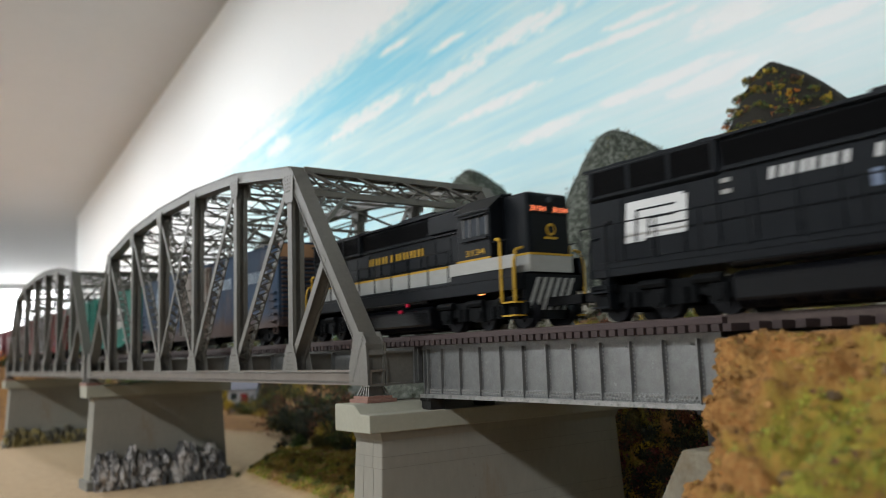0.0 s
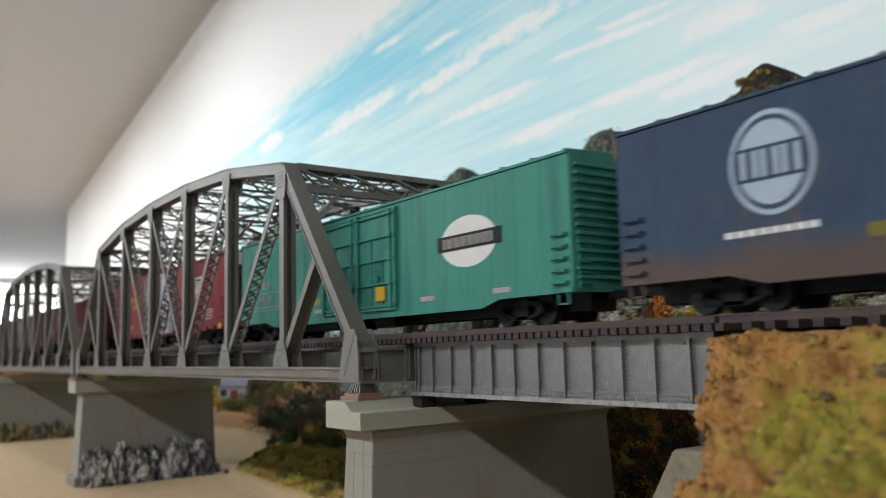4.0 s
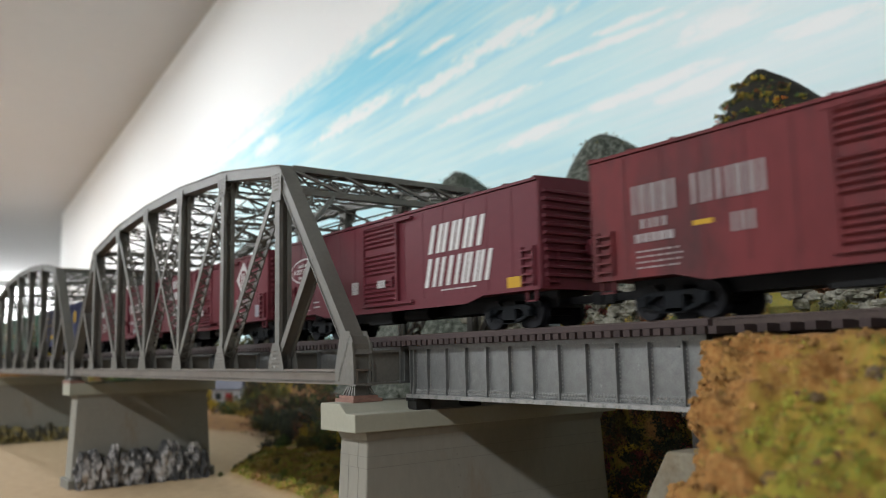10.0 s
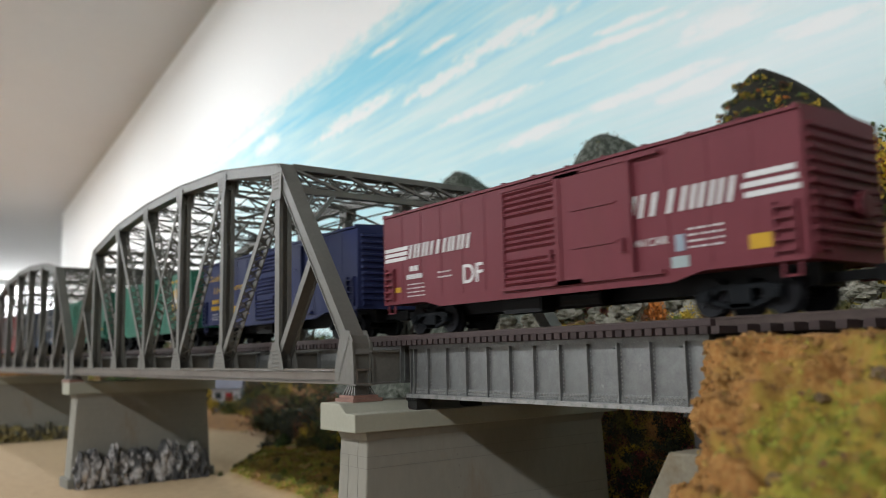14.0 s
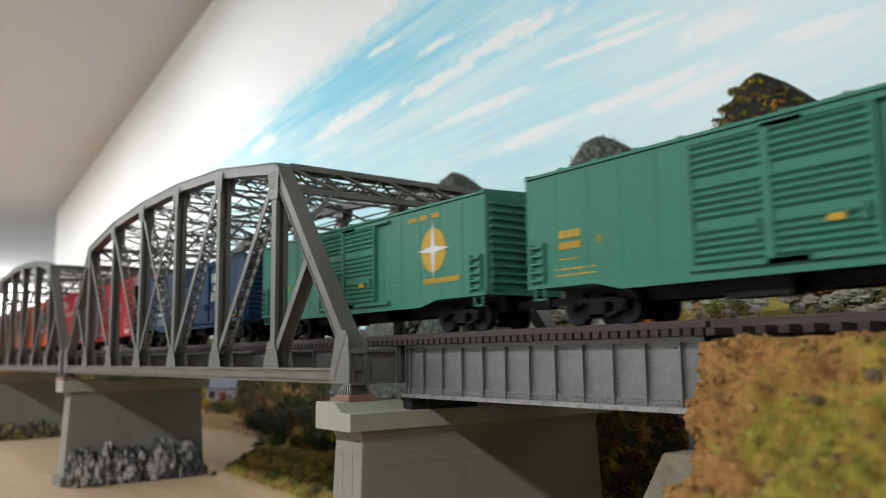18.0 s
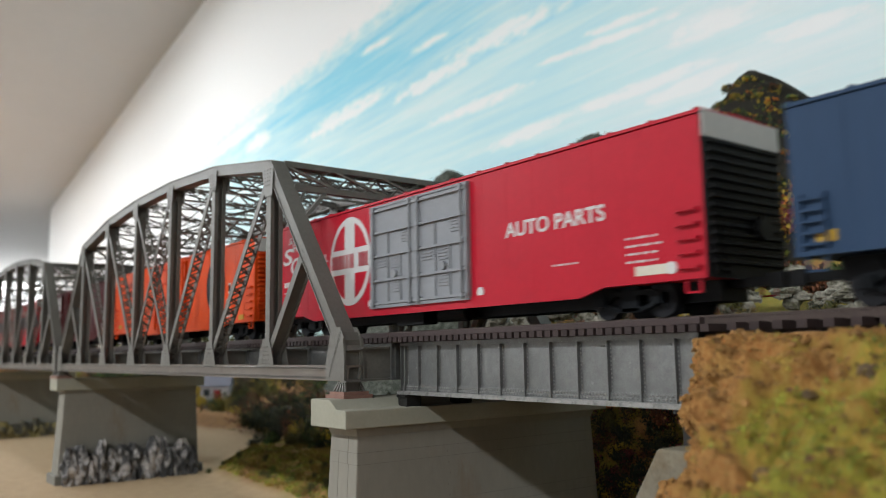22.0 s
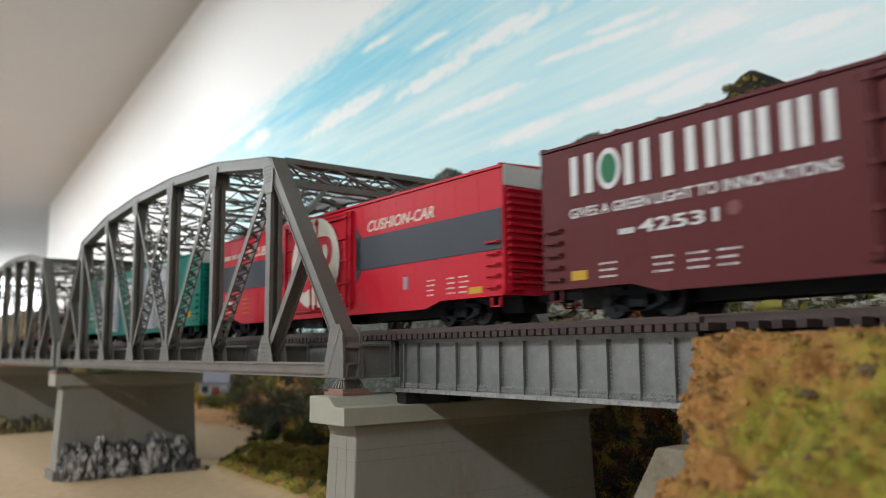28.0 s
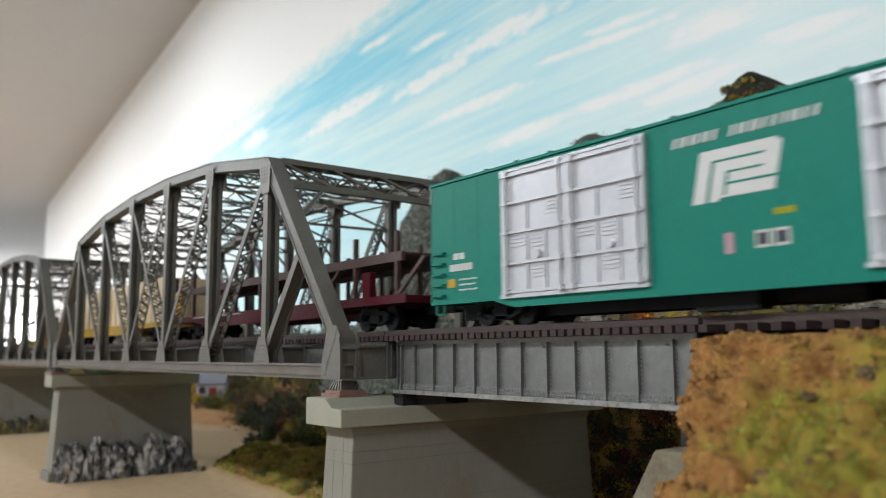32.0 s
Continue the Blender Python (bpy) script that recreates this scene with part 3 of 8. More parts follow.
# === piers and abutment
def pier(name, x, y0, y1):
    t = thing(name, "weathered grey concrete bridge pier with a pale cap", "bridge pier", "bridge piers", at=pose(x, 0, 0))
    g = Geo()
    zt, zb, out = -0.0225, RIVER - 0.004, 0.0042
    hx = 0.0097
    top = [(-hx, y0, zt), (hx, y0, zt), (hx, y1, zt), (-hx, y1, zt)]
    bot = [(-hx - out * 0.5, y0 - out, zb), (hx + out * 0.5, y0 - out, zb), (hx + out * 0.5, y1 + out, zb), (-hx - out * 0.5, y1 + out, zb)]
    g.v += top + bot
    g.f += [(0, 1, 2, 3), (7, 6, 5, 4)] + [(i, 4 + i, 4 + (i + 1) % 4, (i + 1) % 4) for i in range(4)]
    part("shaft", g, CONCRETE, t, bevel=0.0006)
    # formwork joints: thin proud courses
    for z in (-0.0315, -0.0357, -0.0520, -0.0562, -0.0725, -0.0767):
        s = (zt - z) / (zt - zb) * out
        g = Geo().box(-hx - s * 0.5 - 0.00008, hx + s * 0.5 + 0.00008, y0 - s - 0.00008, y1 + s + 0.00008, z - 0.00009, z + 0.00009)
        part("board_line", g, CONCRETE_DARK, t)
    # form tie holes
    for k in range(14):
        z = -0.034 - 0.0042 * (k % 7) - 0.02 * (k // 7)
        y = 0.004 + 0.042 * (k // 7) + 0.0006 * (k % 3)
        s = hx + (zt - z) / (zt - zb) * out * 0.5
        part("tie_hole", Geo().tube((s - 0.0004, y, z), (s + 0.00012, y, z), 0.00035, 6), CONCRETE_DARK, t)
    h = Geo()
    for a, b, z in ((hx + 0.0002, 0.0002, -0.0255), (hx + 0.0010, 0.0012, -0.0225)):
        h.v += [(-a, y0 - b, z), (a, y0 - b, z), (a, y1 + b, z), (-a, y1 + b, z)]
    h.f += [(i, (i + 1) % 4, 4 + (i + 1) % 4, 4 + i) for i in range(4)] + [(3, 2, 1, 0), (4, 5, 6, 7)]
    part("haunch", h, CONCRETE, t)
    # cap: a slab whose half under the truss stands higher than the half under the girders
    cx = 0.0132
    step = 0.0010 if x > -0.1 else cx
    if step < cx:
        prof = [(-cx, -0.0224), (cx, -0.0224), (cx, -0.0158), (0.0065, -0.0156), (0.0015, -0.0123), (-cx + 0.0006, -0.0122), (-cx, -0.0128)]
    else:
        prof = [(-cx, -0.0224), (cx, -0.0224), (cx, -0.0128), (cx - 0.0006, -0.0122), (-cx + 0.0006, -0.0122), (-cx, -0.0128)]
    cap = Geo().prism([(a, y0 - 0.0072, b) for a, b in prof], (0, y1 - y0 + 0.0144, 0))
    part("cap", cap, CAPSTONE, t, "pale concrete cap slab with a sloped bearing seat", bevel=0.0006)
    # block joints on the narrow end face
    for k, (dx, za, zb) in enumerate(((0.0035, -0.0260, -0.0357), (-0.0030, -0.0315, -0.0520), (0.0042, -0.0357, -0.0562), (-0.0015, -0.0562, -0.0767), (0.0030, -0.0725, -0.0950))):
        sa, sb = (zt - za) / (zt - (RIVER - 0.004)) * out, (zt - zb) / (zt - (RIVER - 0.004)) * out
        part("board_line", Geo().bar((dx, y0 - sa, za), (dx, y0 - sb, zb), 0.00018, 0.00016), CONCRETE_DARK, t)
    f = Geo().box(-hx - 0.006, hx + 0.006, y0 - 0.0065, y1 + 0.0065, RIVER - 0.006, RIVER + 0.008)
    part("footing", f, CONCRETE_DARK, t, bevel=0.001)
    return t


MOSSROCK = mat("mossy_rock", (0.07, 0.065, 0.05), 0.9, 0, 0.4, 110, 0.6, stain=(0.19, 0.15, 0.055), stain_at=(0.48, 0.6))
ABUT = mat("earth_stained_concrete", (0.175, 0.155, 0.115), 0.9, 0, 0.2, 90, 0.35, stain=(0.13, 0.10, 0.06), stain_at=(0.48, 0.66))
CONCRETE_DARK = mat("dark_concrete", (0.165, 0.155, 0.130), 0.85, 0, 0.15, 80, 0.2)

for px, near_end, far_end in ((0.005, -0.0368, 0.0868), (-0.484, -0.0300, 0.0830), (-0.976, -0.0300, 0.0830)):
    pier("bridge_pier", px, near_end, far_end)


def rock_wall(name, label, cx, cy, z0, length, height, axis, material, seed, pieces=13, thick=0.006, blunt=0.6):
    """A row of craggy upright rock castings set against a pier."""
    rnd = random.Random(seed)
    t = thing(name, label, "rocks", at=pose(cx, cy, z0))
    for i in range(pieces):
        g = Geo()
        w = length / pieces * rnd.uniform(1.0, 1.5)
        h = height * rnd.uniform(0.66, 1.0)
        pos = (i + 0.5) / pieces * length - length / 2
        rings, n = 14, 16
        for r in range(rings):
            k = r / (rings - 1)
            rad = (1 - blunt * k ** 3.2)
            for j in range(n):
                a = 2 * math.pi * j / n
                crag = noise.noise((math.cos(a) * 1.7 + seed, math.sin(a) * 1.7 + i * 3.1, k * 2.6)) + 0.8 * noise.noise((math.cos(a) * 4.0 + i, math.sin(a) * 4.0 + seed, k * h * 200.0))
                q = rad * (1 + 0.62 * crag)
                p = (pos + math.cos(a) * w * 0.62 * q, math.sin(a) * thick * q - 0.003, h * k + 0.003 * noise.noise((a * 2, i, k * 3)))
                g.v.append(p if axis == "x" else (p[1], p[0], p[2]))
        for r in range(rings - 1):
            for j in range(n):
                g.f.append((r * n + j, r * n + (j + 1) % n, (r + 1) * n + (j + 1) % n, (r + 1) * n + j))
        g.f.append(tuple((rings - 1) * n + j for j in range(n)))
        part("rock", g, material, t)
    return t


rock_wall("rock_outcrop", "dark grey craggy rock casting against the pier foot", -0.484 + 0.021, 0.025, RIVER - 0.002, 0.112, 0.0385, "y", ROCKM, 3, 13, 0.010, 0.6)
rock_wall("rock_outcrop", "mossy grey rock casting against the distant pier foot", -0.976 + 0.021, 0.025, RIVER - 0.002, 0.120, 0.027, "y", MOSSROCK, 5, 15, 0.009, 0.5)


def abutment():
    t = thing("bridge_abutment", "pale weathered concrete bridge abutment set into the cliff", "abutment")
    g = Geo()
    pts = [(0.1405, -0.024, RIVER - 0.002), (0.1395, -0.024, -0.0205), (0.162, -0.024, -0.0205), (0.162, -0.024, RIVER - 0.002)]
    pts[0] = (0.0905, -0.024, RIVER - 0.002)
    g.prism(pts, (0, 0.1, 0))
    part("seat", g, ABUT, t, bevel=0.0008)
    part("backwall", Geo().box(0.1475, 0.1585, -0.0185, 0.0755, -0.0203, 0.0072), ABUT, t, bevel=0.0006)
    return t


abutment()

# === truss spans
TRUSS_L = 7 * P


def truss_bridge():
    t = thing("truss_bridge", "grey riveted steel through truss railway bridge with arched top chord", "bridge", "truss bridges")
    node_x = [-P * k for k in range(8)]
    tops = {k + 1: TOPS[k] for k in range(6)}
    for side, y in ((-1, Y_NEAR), (1, Y_FAR)):
        # bottom chord: two plates with a cover and bottom strip
        chord = part("bottom_chord", Geo().box(-TRUSS_L - 0.002, 0.003, y - 0.0032, y - 0.0024, -0.0055, 0), CHORD, t)
        part("web_plate", Geo().box(-TRUSS_L - 0.002, 0.003, y + 0.0024, y + 0.0032, -0.0055, 0), BRIDGE, chord)
        for y0, y1, z0, z1 in ((-0.0036, 0.0036, -0.0006, 0.0002), (-0.0038, 0.0038, -0.0058, -0.0052), (-0.0036, -0.0032, -0.0040, -0.0034), (-0.0036, -0.0032, -0.0018, -0.0013)):
            part("cover_strip", Geo().box(-TRUSS_L - 0.002, 0.003, y + y0, y + y1, z0, z1), CHORD, chord)
        # top chord segments with cover plates
        for k in range(1, 6):
            p, q = Vector((node_x[k], y, tops[k] - 0.0025)), Vector((node_x[k + 1], y, tops[k + 1] - 0.0025))
            seg = part("top_chord", Geo().bar(p, q, 0.0058, 0.0050), BRIDGE, t)
            up, dn = Vector((0, 0, 0.0027)), Vector((0, 0, -0.0023))
            part("cover_plate", Geo().bar(p + up, q + up, 0.0070, 0.0006), BRIDGE, seg)
            part("cover_plate", Geo().bar(p + dn, q + dn, 0.0066, 0.0005), BRIDGE, seg)
        # inclined end posts
        for k0, k1 in ((0, 1), (7, 6)):
            p, q = Vector((node_x[k0], y, 0.004)), Vector((node_x[k1], y, tops[k1] - 0.002))
            n = Vector((1 if k0 == 0 else -1, 0, 0.72)).normalized()
            post = part("end_post", Geo().bar(p, q, 0.0058, 0.0054), BRIDGE, t, "inclined riveted end post")
            part("cover_plate", Geo().bar(p + n * 0.0030, q + n * 0.0030, 0.0074, 0.0007), BRIDGE, post)
            part("cover_plate", Geo().bar(p - n * 0.0028, q - n * 0.0028, 0.0066, 0.0005), BRIDGE, post)
            # heel gusset and bearing end
            s = 1 if k0 == 0 else -1
            x = node_x[k0]
            for yy in (y - 0.0040, y + 0.0036):
                g = Geo().prism([(x + s * 0.0030, yy, -0.0055), (x - s * 0.0125, yy, -0.0055), (x - s * 0.0125, yy, 0.0005), (x - s * 0.0080, yy, 0.0150), (x - s * 0.0010, yy, 0.0150), (x + s * 0.0020, yy, 0.0105), (x + s * 0.0030, yy, 0.002)], (0, 0.0004, 0))
                part("gusset", g, BRIDGE, t)
            g = Geo().box(min(x, x + s * 0.0045), max(x, x + s * 0.0045), y - 0.0046, y + 0.0046, -0.0062, -0.0056)
            g.prism([(x + s * 0.0012, y - 0.0034, -0.0055), (x + s * 0.0012, y - 0.0034, 0.0100), (x - s * 0.0005, y - 0.0034, 0.0130), (x - s * 0.0009, y - 0.0034, 0.0130), (x + s * 0.0008, y - 0.0034, 0.0098), (x + s * 0.0008, y - 0.0034, -0.0055)], (0, 0.0068, 0))
            for yy in (y - 0.0046, y + 0.0036):
                g.prism([(x + s * 0.0026, yy, -0.0055), (x + s * 0.0031, yy, -0.0055), (x + s * 0.0031, yy, 0.002), (x + s * 0.0021, yy, 0.0107), (x + s * 0.0016, yy, 0.0105), (x + s * 0.0026, yy, 0.002)], (0, 0.0010, 0))
            part("bearing_end", g, BRIDGE, t)
            # shoe on the pier
            g = Geo()
            for i in range(5):
                d = (i - 2) * 0.0011
                part("bearing_rib", Geo().bar((x - s * 0.001 + d, y - 0.0030, -0.0058), (x - s * 0.001 + d * 2.1, y - 0.0042, -0.0098), 0.0006, 0.0006), BRIDGE, t)
                part("bearing_rib", Geo().bar((x - s * 0.001 + d, y + 0.0030, -0.0058), (x - s * 0.001 + d * 2.1, y + 0.0042, -0.0098), 0.0006, 0.0006), BRIDGE, t)
            g.box(x - s * 0.001 - 0.0025, x - s * 0.001 + 0.0025, y - 0.003, y + 0.003, -0.0099, -0.0055)
            part("bearing", g, BRIDGE, t)
            g = Geo().box(x - s * 0.001 - 0.0055, x - s * 0.001 + 0.0055, y - 0.0055, y + 0.0055, -0.0109, -0.0098)
            g.box(x - s * 0.001 - 0.0070, x - s * 0.001 + 0.0070, y - 0.0065, y + 0.0065, -0.0122, -0.0109)
            part("bearing_plate", g, RUST, t, "rusty red-brown bearing plate")
        # posts: H sections with batten plates
        for k in range(1, 7):
            x, zt = node_x[k], tops[k] - 0.005
            g = Geo()
            w = 0.0046 if k in (1, 6) else 0.0042
            post = part("post", g.box(x - 0.0003, x + 0.0003, y - 0.0026, y + 0.0026, 0.0, zt), BRIDGE, t)
            for e in (-1, 1):
                part("flange", Geo().box(x - w / 2, x + w / 2, y + e * 0.0028 - 0.0003, y + e * 0.0028 + 0.0003, 0.0, zt), BRIDGE, post)
                part("angle", Geo().box(x + w / 2 - 0.0004, x + w / 2, y + e * 0.0019 - 0.0008, y + e * 0.0019 + 0.0006, 0, zt), BRIDGE, post)
            for yy in (y - 0.0038, y + 0.0034):
                g = Geo().prism([(x - 0.0085, yy, -0.0005), (x + 0.0085, yy, -0.0005), (x + 0.0062, yy, 0.0060), (x + 0.0032, yy, 0.0120), (x - 0.0032, yy, 0.0120), (x - 0.0062, yy, 0.0060)], (0, 0.0004, 0))
                part("gusset", g, BRIDGE, t)
                zz = tops[k]
                lo = 0.014 if k in (1, 6) else 0.010
                g = Geo().prism([(x - 0.0060, yy, zz - 0.003), (x + 0.0060, yy, zz - 0.003), (x + 0.0048, yy, zz - 0.003 - lo), (x - 0.0030, yy, zz - 0.003 - lo)], (0, 0.0004, 0))
                part("gusset", g, BRIDGE, t)
        # diagonals: two laced channels
        diags = [(1, 2), (2, 3), (6, 5), (5, 4), (3, 4), (4, 3)]
        for a, b in diags:
            p, q = Vector((node_x[a], y, tops[a] - 0.006)), Vector((node_x[b], y, 0.004))
            g = Geo()
            wide = 0.0034 if abs(a - b) == 1 and {a, b} != {3, 4} else 0.0024
            for yy in (-0.0027, 0.0027):
                g.bar(p + Vector((0, yy, 0)), q + Vector((0, yy, 0)), 0.0006, wide)
            d = (q - p)
            n = int(d.length / 0.0031)
            perp = Vector((-d.z, 0, d.x)).normalized() * (wide / 2)
            for face in (-1, 1):
                for i in range(n):
                    s = 1 if i % 2 else -1
                    a0, a1 = p + d * (i / n) + perp * face, p + d * ((i + 1) / n) + perp * face
                    g.bar(a0 + Vector((0, -0.0026 * s, 0)), a1 + Vector((0, 0.0026 * s, 0)), 0.0007, 0.0003, perp.cross(d))
            part("diagonal", g, BRIDGE, t, "laced diagonal brace")
        for k0, k1, a in ((0, 1, 0.5), (7, 6, 0.5)):
            # short strut from the end post to the first lower node
            m = Vector((node_x[k0] * (1 - a) + node_x[k1] * a, y, (tops[k1]) * a + 0.001))
            g = Geo()
            for yy in (-0.0027, 0.0027):
                g.bar(m + Vector((0, yy, 0)), Vector((node_x[k1], y + yy, 0.004)), 0.0006, 0.0036)
            g.bar(m, Vector((node_x[k1], y, 0.004)), 0.005, 0.0004)
            part("sub_strut", g, BRIDGE, t)
        # rivets along chord, end post and gussets on the visible outer face
        g = Geo()

        def rivet(x, yy, z, s=0.00045, d=-0.00045):
            n = len(g.v)
            g.v += [(x - s, yy, z - s), (x + s, yy, z - s), (x + s, yy, z + s), (x - s, yy, z + s), (x, yy + d, z)]
            g.f += [(n, n + 1, n + 4), (n + 1, n + 2, n + 4), (n + 2, n + 3, n + 4), (n + 3, n, n + 4)]

        if side < 0:
            for i in range(int(TRUSS_L / 0.0022)):
                rivet(-i * 0.0022, y - 0.00362, -0.0009)
                rivet(-i * 0.0022, y - 0.00362, -0.0046)
            for k in (0, 7):
                s = 1 if k == 0 else -1
                for i in range(7):
                    for j in range(4):
                        rivet(node_x[k] - s * (0.0095 - i * 0.0013 - 0.0004 * j), y - 0.0040, -0.004 + j * 0.0014 + i * 0.0026 * 0.9)
            for k0, k1 in ((0, 1), (7, 6)):
                p, q = Vector((node_x[k0], y, 0.004)), Vector((node_x[k1], y, tops[k1] - 0.002))
                for i in range(60):
                    c = p.lerp(q, (i + 0.5) / 60)
                    for o in (-0.0023, 0.0023):
                        rivet(c.x + o, y - 0.0032, c.z + o * 0.3, 0.0003)
            for k in range(1, 7):
                for j in range(5):
                    for o in (-0.0035, 0, 0.0035):
                        rivet(node_x[k] + o * (1 - j * 0.12), y - 0.0038, 0.001 + j * 0.0018)
                        rivet(node_x[k] + o * (0.9 - j * 0.1), y - 0.0038, tops[k] - 0.0045 - j * 0.0018)
            r = part("rivets", g, BRIDGE, t)
            r["kind"] = "stuff"
    # portals at both ends: two struts with X bracing between, and knee braces
    for k0, k1 in ((0, 1), (7, 6)):
        s = 1 if k0 == 0 else -1
        slope = Vector((node_x[k0] - node_x[k1], 0, -(tops[k1] - 0.006))).normalized()
        top = Vector((node_x[k1] + s * 0.0025, 0, tops[k1] - 0.0015))
        low = top + slope * 0.0165
        ya, yb = Y_NEAR + 0.003, Y_FAR - 0.003
        for c in (top, low):
            g = Geo()
            g.bar((c.x, ya, c.z), (c.x, yb, c.z), 0.0036, 0.0022, (1, 0, 0))
            g.bar((c.x + s * 0.0012, ya, c.z + 0.0012), (c.x + s * 0.0012, yb, c.z + 0.0012), 0.0010, 0.0010, (1, 0, 0))
            part("portal_strut", g, BRIDGE, t)
        n = 4
        for i in range(n):
            y0, y1 = ya + (yb - ya) * i / n, ya + (yb - ya) * (i + 1) / n
            part("portal_brace", Geo().bar((top.x, y0, top.z), (low.x, y1, low.z), 0.0018, 0.0012, (1, 0, 0)), BRIDGE, t)
            part("portal_brace", Geo().bar((top.x, y1, top.z), (low.x, y0, low.z), 0.0010, 0.0006, (1, 0, 0)), BRIDGE, t)
        for yy, sg in ((ya, 1), (yb, -1)):
            e = low + slope * 0.019
            part("knee_brace", Geo().bar((low.x, yy + sg * 0.017, low.z), (e.x, yy, e.z), 0.0022, 0.0016, (1, 0, 0)), BRIDGE, t)
            m = low + slope * 0.010
            part("knee_brace", Geo().bar((low.x, yy + sg * 0.006, low.z), (m.x, yy, m.z), 0.0016, 0.0010, (1, 0, 0)), BRIDGE, t)
    # overhead: laced lateral struts, sway frames and X laterals
    for k in range(1, 7):
        x, z = node_x[k], tops[k] - 0.003
        g = Geo()
        for dz in (0, -0.0072):
            g.bar((x, Y_NEAR, z + dz), (x, Y_FAR, z + dz), 0.0024, 0.0009, (1, 0, 0))
        n = 14
        for i in range(n):
            y0, y1 = Y_NEAR + (Y_FAR - Y_NEAR) * i / n, Y_NEAR + (Y_FAR - Y_NEAR) * (i + 1) / n
            a, b = (z, z - 0.0072) if i % 2 else (z - 0.0072, z)
            g.bar((x, y0, a), (x, y1, b), 0.0014, 0.0006, (1, 0, 0))
        part("lateral_strut", g, BRIDGE, t)
        if 1 < k < 6:
            zc = z - 0.0072
            lowz = max(0.078, zc - 0.020)
            part("sway_strut", Geo().bar((x, Y_NEAR, lowz), (x, Y_FAR, lowz), 0.002, 0.0014, (1, 0, 0)), BRIDGE, t)
            ym = (Y_NEAR + Y_FAR) / 2
            for y0, y1 in ((Y_NEAR, ym), (Y_FAR, ym)):
                part("sway_brace", Geo().bar((x, y0, zc), (x, y1, lowz), 0.0016, 0.0009, (1, 0, 0)), BRIDGE, t)
                part("sway_brace", Geo().bar((x, y0, lowz), (x, y1, zc), 0.0016, 0.0009, (1, 0, 0)), BRIDGE, t)
            for yy, sg in ((Y_NEAR, 1), (Y_FAR, -1)):
                part("knee_brace", Geo().bar((x, yy + sg * 0.012, lowz), (x, yy, lowz - 0.013), 0.0018, 0.0011, (1, 0, 0)), BRIDGE, t)
        if k < 6:
            x2, z2 = node_x[k + 1], tops[k + 1] - 0.003
            for y0, y1 in ((Y_NEAR, Y_FAR), (Y_FAR, Y_NEAR)):
                g = Geo()
                p, q = Vector((x, y0, z - 0.001)), Vector((x2, y1, z2 - 0.001))
                for dz in (-0.0016, 0.0016):
                    g.bar(p + Vector((0, 0, dz)), q + Vector((0, 0, dz)), 0.0014, 0.0005, (1, 1, 0))
                for i in range(16):
                    sgn = 0.0016 if i % 2 else -0.0016
                    g.bar(p.lerp(q, i / 16) + Vector((0, 0, sgn)), p.lerp(q, (i + 1) / 16) - Vector((0, 0, sgn)), 0.0009, 0.0004, (1, 1, 0))
                part("lateral_brace", g, BRIDGE, t)
    # floor: beams across and stringers under each track
    for k in range(0, 8):
        x = node_x[k] + (0.002 if k == 0 else -0.002 if k == 7 else 0)
        g = Geo().box(x - 0.0004, x + 0.0004, Y_NEAR + 0.003, Y_FAR - 0.003, -0.0052, 0.0068)
        for z in (-0.0055, 0.0068):
            g.box(x - 0.0024, x + 0.0024, Y_NEAR + 0.003, Y_FAR - 0.003, z - 0.0004, z + 0.0004)
        part("floor_beam", g, BRIDGE, t)
    for yc in (0.0, 0.05):
        for o in (-0.0135, 0.0135):
            y = yc + o
            g = Geo().box(-TRUSS_L - 0.004, 0.0055, y - 0.0003, y + 0.0003, -0.0052, 0.0082)
            for z in (-0.0053, 0.0080):
                g.box(-TRUSS_L - 0.004, 0.0055, y - 0.0022, y + 0.0022, z - 0.0005, z + 0.0005)
            for i in range(22):
                x = 0.0045 - i * (TRUSS_L + 0.008) / 21
                g.box(x - 0.0005, x + 0.0005, y - 0.0018, y + 0.0018, -0.005, 0.008)
            part("stringer", g, GIRDER, t)
    return t


span = truss_bridge()
copy_thing(span, pose(-0.492, 0, 0))


